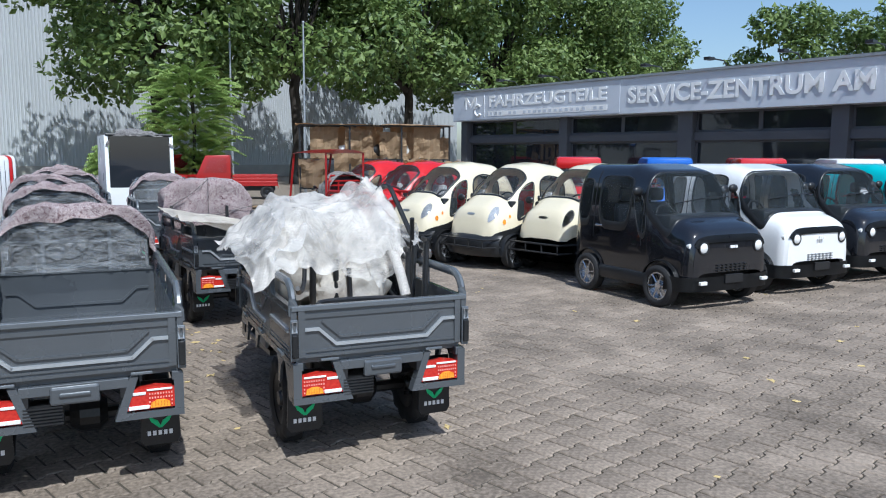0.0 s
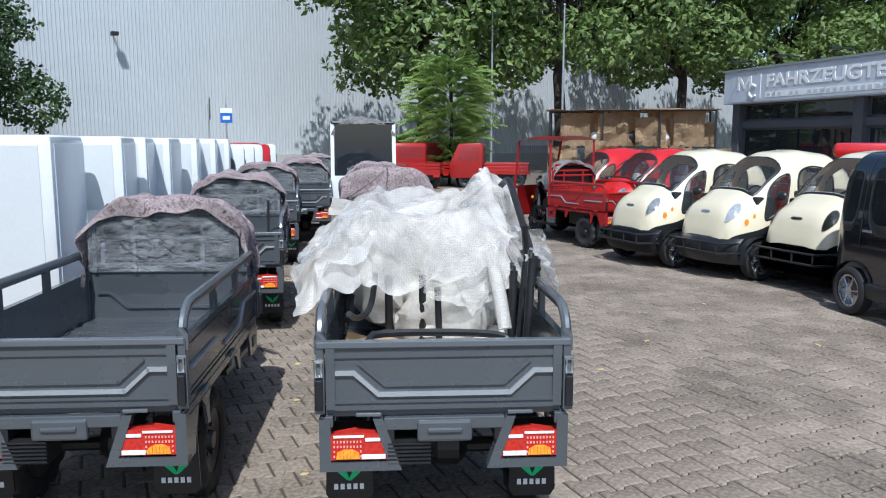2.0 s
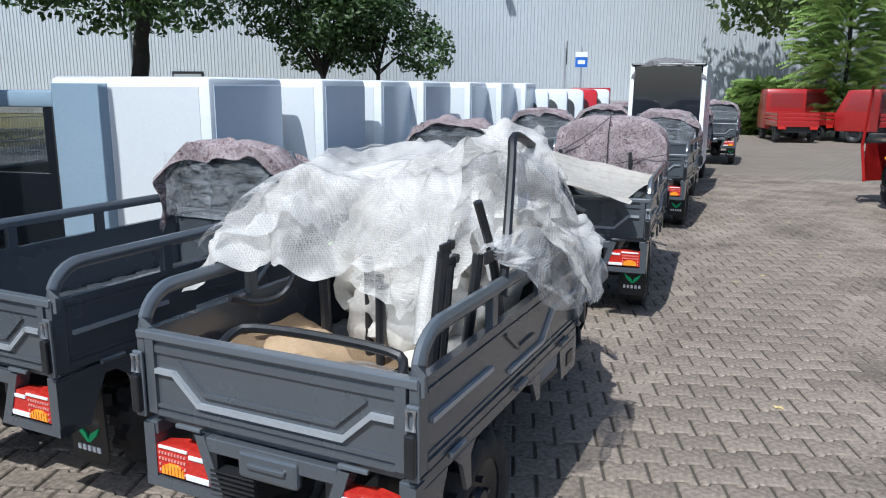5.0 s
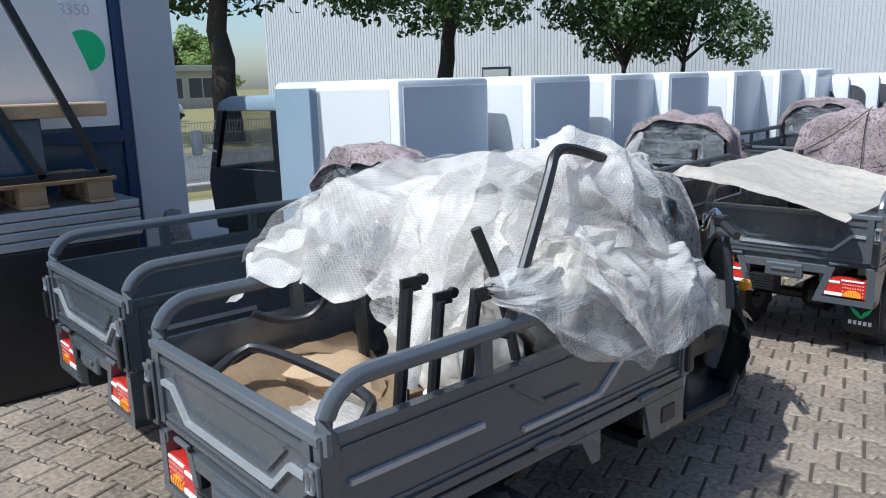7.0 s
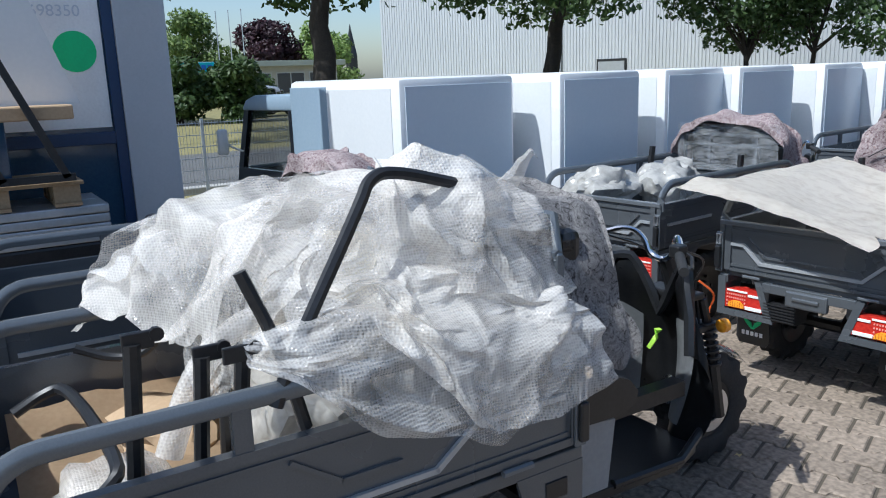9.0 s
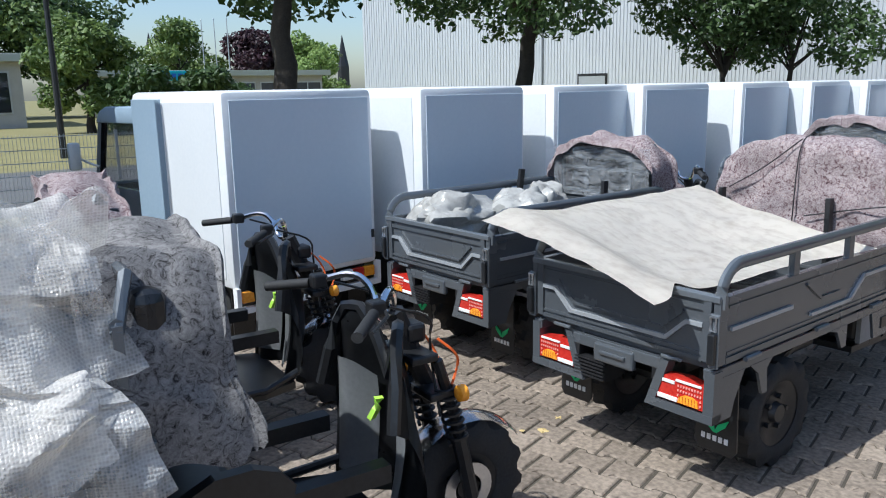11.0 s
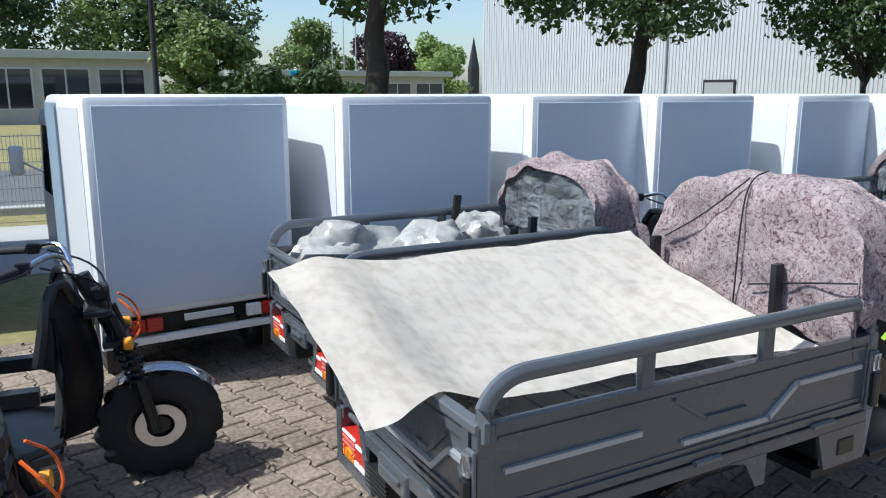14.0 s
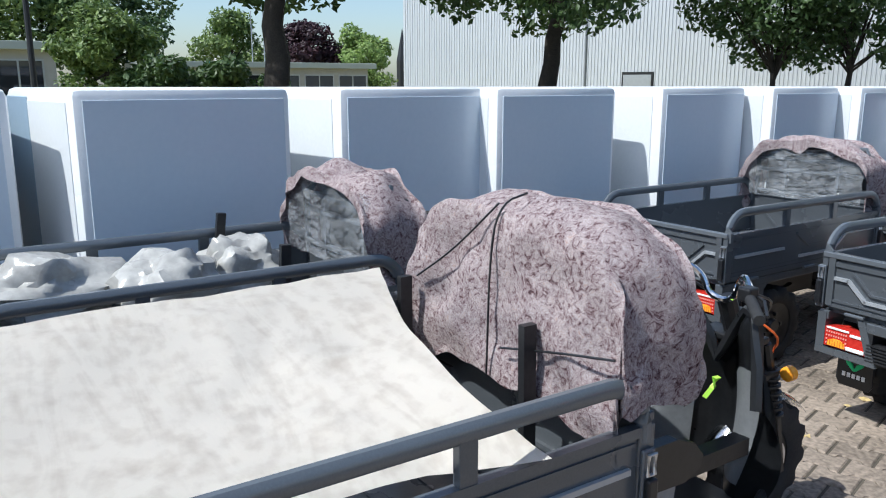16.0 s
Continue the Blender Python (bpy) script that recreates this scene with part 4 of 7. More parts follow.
def drape(name, m, hx, y0, y1, top, lx, lb, lf, seed, mat, label, cat, crumple=0.03, nu=46, nv=40, group="", dome=0.2):
    """Cloth laid over a bar: hangs lx past each side, lb behind and lf in front."""
    hy, yc = (y1 - y0) / 2, (y0 + y1) / 2

    def f(u, v):
        sx = (2 * u - 1) * (hx + lx)
        sy = -(hy + lb) + v * (2 * hy + lb + lf)
        k = 0.08
        ex, ey = max(0, abs(sx) - hx), max(0, abs(sy) - hy)
        x = math.copysign(min(abs(sx), hx) + 0.25 * k * (1 - math.exp(-ex / k)), sx)
        y = math.copysign(min(abs(sy), hy) + 0.25 * k * (1 - math.exp(-ey / k)), sy)
        z = top - dome * abs(x / hx) ** 3.2 - max(ex, ey) * 0.95 - 0.12 * min(ex, ey) - 0.05 * (sy / hy) ** 2 * (ey == 0)
        w = seed * 3.7
        d = wob((sx * 1.0 + w, sy, w), 5, crumple) + wob((sx + w, sy * 0.6 + 9, w), 13, crumple * 0.5) + wob((sx * 2 + w, sy * 2, 3), 20, crumple * 0.2)
        edge = wob((sx * 3, sy * 3, w), 3, 0.05)
        return (x + d * (1 if ex else 0.3) * (1 if sx > 0 else -1), yc + y + d * (1 if ey else 0.3) * (1 if sy > 0 else -1), z + d * 0.9 + edge * (ex + ey > 0.05))
    bm = grid_sheet(B(), nu, nv, f)
    for _ in range(2):
        bmesh.ops.smooth_vert(bm, verts=bm.verts[:], factor=0.5, use_axis_x=True, use_axis_y=True, use_axis_z=True)
    ob = part(name, bm, mat, smooth=True)
    ob.matrix_world = m
    return tagged(ob, label, cat, group)


FELT = "brown and white felt moving blanket tied over a trike headboard"
GREYFELT = "grey felt moving blanket under the bubble wrap"
drape("moving_blanket", PM[0], 0.42, 1.42, 1.72, 1.36, 0.32, 0.1, 0.3, 1, BLANKET_GREY, GREYFELT, "blanket", 0.035, group="moving blankets")
drape("moving_blanket", PM[2], 0.47, 1.48, 1.72, 1.42, 0.36, 0.56, 0.3, 2, BLANKET, "large mottled felt moving blanket covering a trike headboard", "blanket", 0.034, 60, 60, group="moving blankets", dome=0.12)
for i in (1, 3, 4, 5, 6, 7, 8, 9, 10):
    drape("moving_blanket", PM[i], 0.46, 1.42, 1.68, 1.375, 0.34, 0.09, 0.2, 3 + i, BLANKET, FELT, "blanket", 0.055, group="moving blankets", dome=0.17)
for i in (1, 3, 4, 5, 6, 7, 8, 9, 10):
    bm = grid_sheet(B(), 24, 12, lambda u, v: (-0.43 + 0.86 * u, 1.435 + wob((u * 3 + i, v * 2, 0), 3, 0.02) + wob((u * 9 + i, v * 4, 5), 3, 0.008), 0.93 + 0.36 * v))
    ob = part("stretch_film", bm, WRAP, smooth=True)
    ob.matrix_world = PM[i]
    tagged(ob, "clear crinkled stretch film over a trike headboard", "plastic film", "stretch films")

# straps tied round the covered headboard
bm = B()
tube(bm, eased([(0.0, 1.56, 1.432), (0.0, 1.472, 1.41), (-0.01, 1.442, 1.3), (-0.015, 1.437, 0.9)]), 0.0035, 5)
tube(bm, eased([(0.0, 1.462, 1.41), (-0.2, 1.44, 1.24), (-0.4, 1.435, 1.12)]), 0.0035, 5)
tube(bm, eased([(0.5, 1.43, 1.1), (0.3, 1.432, 1.06), (0.05, 1.437, 1.0)]), 0.0035, 5)
ob = part("tie_strap", bm, BLACKS)
ob.matrix_world = PM[2]
tagged(ob, "thin dark straps tied round a felt blanket", "strap")


def stakes(m, posts, label):
    t = thing("stake_set", m, label, "steel posts")
    for a, b in posts:
        bm = B()
        tube(bm, [a, b], 0.018, 4, 1.6)
        part("stake", bm, BLACKS, t)
    return t


stakes(PM[2], [((0.2, 1.42, 0.637), (0.19, 1.42, 1.11)), ((-0.42, 1.4, 0.637), (-0.42, 1.4, 1.12))], "black steel posts standing in the bed of a trike")
stakes(PM[3], [((-0.44, 1.05, 0.637), (-0.42, 1.1, 1.13)), ((0.32, 1.1, 0.637), (0.33, 1.12, 1.1))], "black steel posts standing among wrapped parts")

# foam sheet over the bed
C00, C10, C01, C11 = Vector((-0.655, -0.185, 1.085)), Vector((0.385, -0.245, 0.91)), Vector((-0.572, 1.39, 1.115)), Vector((0.53, 1.225, 0.925))


def foam(u, v):
    p = C00.lerp(C10, u).lerp(C01.lerp(C11, u), v)
    inside = min(1.0, max(0.0, (v - 0.06) / 0.12)) * min(1.0, max(0.0, (1 - v) / 0.15))
    # the right edge has slipped off the rail into the bed, the front edge is cut in a curve
    p.x -= 0.13 * u * u * inside
    p.y -= 0.16 * math.sin(math.pi * u) * max(0.0, v - 0.55)
    p.z += -0.075 * math.sin(math.pi * max(0.0, u - 0.14) / 0.92) * math.sin(math.pi * v) - 0.03 * u * u * inside + 0.035 * math.sin(math.pi * u) * (1 - v) ** 2
    p.z += wob((u * 2, v * 3, 1), 2.2, 0.01) + wob((u * 6, v * 6, 1), 2.2, 0.007) + 0.045 * math.exp(-((p.y + 0.01) / 0.13) ** 2)
    return p


bm = grid_sheet(B(), 50, 60, foam)
bmesh.ops.solidify(bm, geom=bm.faces[:], thickness=0.012)
ob = part("foam_sheet", bm, FOAM, smooth=True)
ob.matrix_world = PM[2]
tagged(ob, "large dirty white foam sheet with tyre marks over a trike bed", "foam sheet")


# bubble wrap over parts
def lump(name, m, c, r, seed, mat, label, cat, amp=0.25, sub=4, parent=None):
    bm = B()
    bmesh.ops.create_icosphere(bm, subdivisions=sub, radius=1.0)
    for v in bm.verts:
        n = v.co.copy()
        d = 1 + wob(n * 1.0 + Vector((seed, 0, 0)), 1.6, amp) + wob(n + Vector((0, seed, 0)), 4.5, amp * 0.45) - abs(wob(n + Vector((0, 0, seed)), 8, amp * 0.3))
        v.co = Vector((n.x * r[0], n.y * r[1], n.z * r[2])) * d + Vector(c)
        v.co.z = max(v.co.z, 0.64)
    ob = part(name, bm, mat, parent, smooth=True)
    if parent is None:
        ob.matrix_world = m
        tagged(ob, label, cat)
    return ob


PALEFILM = surface("milky_plastic_film", (0.3, 0.29, 0.27), (0.46, 0.45, 0.42), 6, 0.25, 0, 0.5, 30)
WHITEPAD = surface("pale_padding", (0.55, 0.5, 0.43), (0.74, 0.7, 0.63), 5, 0.7, 0, 0.1)
lump("wrapped_part", PM[0], (-0.12, 1.1, 0.96), (0.3, 0.32, 0.3), 4, WHITEPAD, "pale padded parts packed inside bubble wrap", "parts", 0.35)
lump("wrapped_part", PM[0], (0.06, 0.78, 0.83), (0.26, 0.16, 0.2), 6, WHITEPAD, "pale padded cushion below the bubble wrap", "parts", 0.3)
lump("wrapped_part", PM[0], (0.2, 1.15, 1.02), (0.2, 0.25, 0.26), 13, WHITEPAD, "pale padded bundle packed inside bubble wrap", "parts", 0.35)
for k, (x, y) in enumerate(((-0.25, 0.5), (0.1, 0.3), (0.25, 0.75))):
    lump("wrapped_part", PM[0], (x, y, 0.68), (0.2, 0.17, 0.1), 8 + k, (CARD, BUBBLE, WHITEPAD)[k], "pale wrapped parts lying in the trike bed", "parts", 0.3, 3)
for k, (x, y, r) in enumerate(((-0.25, 0.35, 0.24), (-0.05, 0.75, 0.17), (-0.2, 1.1, 0.17))):
    lump("wrapped_part", PM[3], (x, y, 0.88), (r, r * 1.2, 0.17), 18 + k, PALEFILM, "parts wrapped in milky plastic film in a trike bed", "wrapped parts", 0.35, 4)


def creases(q):
    """Sharp folds at three scales, about -0.6 to 0.6."""
    w = Vector((noise.noise(q * 0.9), noise.noise(q * 0.9 + Vector((9, 2, 4))), 0)) * 0.5
    a = 0.42 - 2 * abs(noise.noise((q + w) * 1.15))
    b = 0.3 - 1.5 * abs(noise.noise((q + w) * 2.6 + Vector((3, 7, 1))))
    c = 0.2 - abs(noise.noise((q + w * 0.6) * 6.1 + Vector((1, 5, 8))))
    return 0.75 * a + 0.42 * b + 0.24 * c


def step_curve(pts, x):
    for (x0, y0), (x1, y1) in zip(pts, pts[1:]):
        if x <= x1:
            k = max(0.0, (x - x0) / (x1 - x0))
            return y0 + (y1 - y0) * k * k * (3 - 2 * k)
    return pts[-1][1]


ACROSS = [(-0.66, 1.06), (-0.56, 1.16), (-0.44, 1.3), (-0.26, 1.41), (0.0, 1.38), (0.16, 1.38), (0.31, 1.49), (0.42, 1.36), (0.52, 1.12)]
ALONG = [(0.5, 0.0), (0.56, 0.35), (0.66, 0.86), (0.8, 1.0), (1.15, 1.03), (1.45, 0.92), (1.62, 0.7)]


def sheet_heap(seed, x0, x1, y0, y1, low, lift):
    """A crumpled sheet over the load; it hangs down to low along the tail side."""
    def f(u, v):
        edge = 0.05 * noise.noise(Vector((u * 5, seed, 0))) + 0.025 * noise.noise(Vector((u * 14, seed, 2)))
        x = x0 + (x1 - x0) * u + 0.05 * noise.noise(Vector((v * 5, seed, 5)))
        start = y0 - 0.24 * max(0.0, 1 - u / 0.55) ** 1.3
        y = start + (y1 - start) * v + edge * (1 - v)
        top = step_curve(ACROSS, x) + lift
        hang = low + 0.1 * noise.noise(Vector((u * 3.3, seed, 9)))
        z = min(hang, top) + (top - min(hang, top)) * step_curve(ALONG, max(y, y - (start - y0) * (1 - v)))
        q = Vector((x * 2.3 + seed, y * 2.3, z * 1.2))
        c = creases(q)
        return Vector((x + 0.05 * noise.noise(q * 2.2 + Vector((4, 0, 0))) + (-0.05 * c if x < -0.35 else 0.0), y - 0.08 * c * (1 - v), z + 0.13 * c))
    return grid_sheet(B(), 120, 110, f)


bw = thing("bubble_wrap", PM[0], "crumpled milky bubble wrap piled over parts on a trike bed", "bubble wrap")


def relaxed(bm, n):
    for _ in range(n):
        bmesh.ops.smooth_vert(bm, verts=bm.verts[:], factor=0.5, use_axis_x=True, use_axis_y=True, use_axis_z=True)
    return bm


part("top_sheet", relaxed(sheet_heap(2.0, -0.66, 0.31, 0.5, 1.5, 1.02, 0.0), 1), BUBBLE, bw, smooth=True)
part("under_sheet", relaxed(sheet_heap(7.3, -0.5, 0.4, 0.6, 1.45, 0.88, -0.1), 1), BUBBLE_CLEAR, bw, smooth=True)


def hanging(seed, top, out, n=80):
    """A sheet from a line of points on the load down to a line outside it."""
    def f(u, v):
        a, c = along(top, u), along(out, u)
        p = a.lerp(c, v)
        bulge = math.sin(math.pi * v)
        q = Vector((u * 2.2 + seed, v * 1.7, seed * 0.3))
        w = creases(q)
        p.x += 0.05 * bulge + 0.075 * w
        p.z += 0.06 * bulge + 0.05 * noise.noise(q * 1.7) + 0.02 * noise.noise(q * 5) * v
        p.y += 0.04 * noise.noise(q * 2 + Vector((0, 3, 6)))
        return p
    return grid_sheet(B(), n, n, f)


def along(pts, u):
    k = min(len(pts) - 2, int(u * (len(pts) - 1)))
    return Vector(pts[k]).lerp(Vector(pts[k + 1]), u * (len(pts) - 1) - k)


# loose sheets hanging over the right rail, over the bent tube and down the front
for seed, top, out, mat in (
        (3.1, [(0.4, 0.56, 1.12), (0.4, 0.8, 1.2), (0.4, 1.1, 1.22), (0.4, 1.4, 1.12)], [(0.53, 0.55, 1.11), (0.6, 0.8, 0.9), (0.62, 1.15, 0.76), (0.6, 1.52, 0.86)], BUBBLE_CLEAR),
        (8.4, [(0.36, 0.78, 1.2), (0.37, 0.95, 1.26), (0.38, 1.15, 1.25), (0.38, 1.36, 1.14)], [(0.6, 0.86, 1.1), (0.66, 1.0, 0.88), (0.67, 1.15, 0.84), (0.64, 1.4, 0.98)], BUBBLE),
        (5.7, [(0.22, 1.0, 1.5), (0.26, 1.1, 1.54), (0.28, 1.25, 1.5), (0.25, 1.42, 1.4)], [(0.4, 0.92, 1.2), (0.5, 1.06, 1.16), (0.52, 1.3, 1.12), (0.47, 1.5, 1.06)], BUBBLE),
        (11.2, [(-0.1, 0.72, 1.36), (0.05, 0.74, 1.34), (0.18, 0.78, 1.34), (0.3, 0.82, 1.3)], [(-0.06, 0.54, 1.0), (0.08, 0.5, 0.92), (0.22, 0.5, 0.9), (0.33, 0.56, 1.0)], BUBBLE),
        (14.9, [(-0.4, 0.5, 1.3), (-0.3, 0.8, 1.41), (-0.26, 1.1, 1.42), (-0.3, 1.3, 1.36)], [(-0.6, 0.36, 1.06), (-0.66, 0.7, 1.1), (-0.64, 1.05, 1.12), (-0.58, 1.35, 1.1)], BUBBLE_CLEAR)):
    part("loose_sheet", relaxed(hanging(seed, top, out), 1), mat, bw, smooth=True)
bm = B()
tube(bm, eased([(0.3, 0.4, 0.85), (0.28, 0.47, 1.02), (0.26, 0.58, 1.13), (0.28, 0.72, 1.16), (0.33, 0.95, 1.09)], 3), 0.032, 10)
part("wrapped_tube", bm, BUBBLE, bw, "bent tube sleeved in bubble wrap", True)


# black tubes and brackets in the loaded bed
tb = thing("tube_frames", PM[0], "black steel tube frames and brackets lying in a trike bed", "steel tubes")
for pts, r in (([(0.49, 0.6, 0.99), (0.48, 0.65, 1.1), (0.41, 0.87, 1.42), (0.395, 0.9, 1.475), (0.39, 0.96, 1.495), (0.38, 1.17, 1.435)], 0.0185),
               ([(0.45, 0.68, 0.9), (0.44, 0.64, 1.1), (0.41, 0.57, 1.3)], 0.017), ([(0.49, 0.62, 1.08), (0.46, 0.86, 1.13)], 0.017),
               ([(-0.3, 0.12, 0.82), (-0.31, 0.2, 0.86), (-0.27, 0.26, 0.88), (0.26, 0.3, 0.86), (0.31, 0.28, 0.82), (0.33, 0.12, 0.74)], 0.018),
               ([(-0.39, 0.3, 0.95), (-0.36, 0.4, 0.9), (-0.3, 0.5, 0.92), (-0.28, 0.56, 1.08)], 0.015),
               ([(0.37, 0.3, 0.66), (0.405, 0.335, 1.18)], 0.02), ([(0.33, 0.45, 0.66), (0.35, 0.485, 1.1)], 0.02), ([(0.38, 0.52, 0.66), (0.42, 0.56, 1.13)], 0.02),
               ([(-0.22, 0.62, 0.66), (-0.22, 0.6, 1.06)], 0.022), ([(-0.06, 0.66, 0.66), (-0.06, 0.66, 1.05)], 0.02),
               ([(0.02, 0.6, 0.66), (0.01, 0.62, 1.0)], 0.018),
               ([(0.15, 0.3, 0.75), (0.34, 0.5, 0.72), (0.4, 0.95, 0.78)], 0.016)):
    bm = B()
    tube(bm, eased(pts) if len(pts) > 2 else pts, r * 0.92, 8)
    part("tube", bm, BLACKS, tb, smooth=True)
for x, y, z in ((0.405, 0.335, 1.185), (0.35, 0.485, 1.105), (0.47, 0.52, 1.13)):
    bm = B()
    box(bm, x - 0.006, x + 0.006, y - 0.02, y + 0.045, z - 0.02, z + 0.02, 0.003)
    lathe(bm, [(-0.008, 0.016), (0.008, 0.016)], (x, y + 0.05, z + 0.008), "x", 10)
    part("bracket", bm, BLACKS, tb)
bm = B()
grid_sheet(bm, 12, 12, lambda u, v: (-0.42 + 0.5 * u, 0.1 + 0.6 * v, 0.66 + 0.12 * (1 - u) ** 2 + wob((u * 2, v * 2, 0), 2, 0.03)))
bmesh.ops.solidify(bm, geom=bm.faces[:], thickness=0.005)
ob = part("cardboard_sheet", bm, CARD, smooth=True)
ob.matrix_world = PM[0]
tagged(ob, "bent brown cardboard sheet in a trike bed", "cardboard")


# ---- box trucks ----
def box_truck(m, label, with_cab=True):
    """Origin on the ground under the middle of the rear edge; the truck points to +y."""
    t = thing("box_truck", m, label, "box truck", "white box trucks")
    W, z0, z1, L = 0.6, 0.44, 1.725, 1.37
    bm = B()
    box(bm, -W, W, 0, L, z0, z1, 0.045)
    b = part("cargo_box", bm, WHITE_GEL, t, smooth=True)
    bm = B()
    box(bm, -W + 0.05, W - 0.05, -0.006, 0.01, z0 + 0.05, z1 - 0.06, 0.003)
    part("rear_panel", bm, REAR_GREY, b, "flat pale blue-grey rear door panel")
    for s in (-1, 1):
        bm = B()
        x0, x1 = sorted((s * (W - 0.01), s * (W + 0.005)))
        box(bm, x0, x1, 0.09, 0.845, z0 + 0.07, z1 - 0.07, 0.003)
        part("side_panel", bm, WHITE_PANEL, b, "flat white side panel")
        # shade over the front of the white side, painted as a blue-grey panel
        bm = B()
        box(bm, x0, x1, 0.855, L - 0.02, z0 + 0.05, z1 - 0.05, 0.003)
        part("side_panel", bm, BLUE_GREY, b, "front side panel in blue-grey standing for cast shade")
    bm = B()
    box(bm, W - 0.06, W - 0.04, -0.02, 0, z0 + 0.2, z0 + 0.26, 0.003)
    part("door_lock", bm, BLACKS, b)
    bm = B()
    box(bm, -0.5, 0.5, 0.1, L + 0.9, 0.34, 0.44)
    part("chassis", bm, BLACKS, t)
    bm = B()
    box(bm, -W, W, -0.03, 0.02, 0.285, 0.325, 0.004)
    box(bm, -W, -W + 0.03, -0.03, 0.02, 0.32, 0.46)
    box(bm, W - 0.03, W, -0.03, 0.02, 0.32, 0.46)
    bp = part("rear_bumper", bm, WHITE_GEL, t)
    for s in (-1, 1):
        for k, mat in enumerate((AMBER, RED_LENS, RED_LENS if s < 0 else CLEAR)):
            bm = B()
            a = s * (W - 0.05 - 0.1 * k)
            box(bm, *sorted((a, a - s * 0.092)), -0.02, 0.02, 0.355, 0.43, 0.006)
            part("tail_lamp", bm, mat, bp)
        wheel(t, "rear_wheel", (s * 0.46, 0.45, 0.23), 0.23, 0.13, 0.14, BLACKS, knobs=0)
        bm = B()
        box(bm, *sorted((s * 0.4, s * 0.56)), 0.12, 0.128, 0.1, 0.42)
        part("mud_flap", bm, BLACKS, t)
    bm = B()
    box(bm, -0.13, 0.17, -0.022, 0.0, 0.39, 0.43, 0.004)
    part("plate_bar", bm, WHITE_PANEL, bp)
    # cab: black lower shell, pillars, pale blue-grey roof, clear panes
    bm = B()
    prism(bm, [(L + 0.96, 0.4), (L + 1.0, 0.4), (L + 1.06, 0.85), (L + 1.03, 0.97), (L + 0.99, 0.97)], "x", -0.5, 0.5)
    c = part("cab", bm, BLACKC, t, "glossy black cab shell")
    bm = B()
    box(bm, -0.5, 0.5, L + 0.05, L + 0.96, 0.4, 0.44)
    part("cab_floor", bm, BLACKC, c)
    for sd in (-1, 1):
        bm = B()
        prism(bm, [(L + 0.05, 0.4), (L + 1.0, 0.4), (L + 1.06, 0.85), (L + 1.03, 0.97), (L + 0.05, 0.97)], "x", *sorted((sd * 0.502, sd * 0.54)))
        part("door", bm, BLACKC, c)
        for y0, y1 in ((0.05, 0.05), (0.95, 0.77)):
            bm = B()
            prism(bm, [(L + y0, 0.972), (L + y0 + 0.08, 0.972), (L + y1 + 0.08, 1.49), (L + y1, 1.49)], "x", *sorted((sd * 0.49, sd * 0.54)))
            part("pillar", bm, BLACKC, c)
    bm = B()
    prism(bm, [(L + 0.03, 1.49), (L + 0.88, 1.49), (L + 0.8, 1.58), (L + 0.66, 1.62), (L + 0.03, 1.62)], "x", -0.55, 0.55)
    bmesh.ops.bevel(bm, geom=bm.edges[:], offset=0.02, segments=2, profile=0.5, affect="EDGES")
    part("roof", bm, BLUE_GREY, c, "pale blue-grey cab roof", True)
    for s in (-1, 1):
        bm = B()
        prism(bm, [(L + 0.13, 0.97), (L + 0.95, 0.97), (L + 0.77, 1.5), (L + 0.13, 1.5)], "x", *sorted((s * 0.514, s * 0.518)))
        part("side_window", bm, GLASS_CLEAR, c)
        bm = B()
        tube(bm, eased([(s * 0.54, L + 0.92, 1.12), (s * 0.62, L + 0.98, 1.16), (s * 0.68, L + 0.96, 1.2)]), 0.01)
        box(bm, s * 0.72 - 0.05, s * 0.72 + 0.05, L + 0.93, L + 0.98, 1.1, 1.33, 0.02)
        part("mirror", bm, WHITE_GEL, c, "white door mirror", True)
        bm = B()
        box(bm, s * 0.24 - 0.18, s * 0.24 + 0.18, L + 0.1, L + 0.2, 0.6, 1.12, 0.04)
        box(bm, s * 0.24 - 0.18, s * 0.24 + 0.18, L + 0.2, L + 0.5, 0.5, 0.68, 0.04)
        part("seat", bm, BLACKS, c, "black seat", True)
        wheel(t, "front_wheel", (s * 0.46, L + 0.55, 0.23), 0.23, 0.13, 0.14, BLACKS, knobs=0)
    bm = B()
    prism(bm, [(L + 1.035, 0.97), (L + 1.04, 0.97), (L + 0.86, 1.5), (L + 0.855, 1.5)], "x", -0.49, 0.49)
    part("windscreen", bm, GLASS_CLEAR, c)
    bm = B()
    box(bm, -0.49, 0.49, L + 0.8, L + 0.98, 0.8, 0.98, 0.03)
    part("dashboard", bm, BLACKP, c, smooth=True)
    return t


# rear left corner and heading of each truck
truck0 = None
for x, y, a in ((-1.254, 5.825, 101.2), (-1.25, 7.268, 102.8), (-1.49, 8.73, 102.6), (-1.56, 9.87, 99.0), (-1.6, 11.38, 101.5), (-1.62, 12.63, 101.0), (-1.66, 13.85, 101.0)):
    m = pose(x + 0.6 * math.cos(radians(a)), y + 0.6 * math.sin(radians(a)), 0, 0, 0, a)
    if truck0 is None:
        truck0 = box_truck(m, "small white box truck with a flat rear panel")
    else:
        copy_thing(truck0, m)


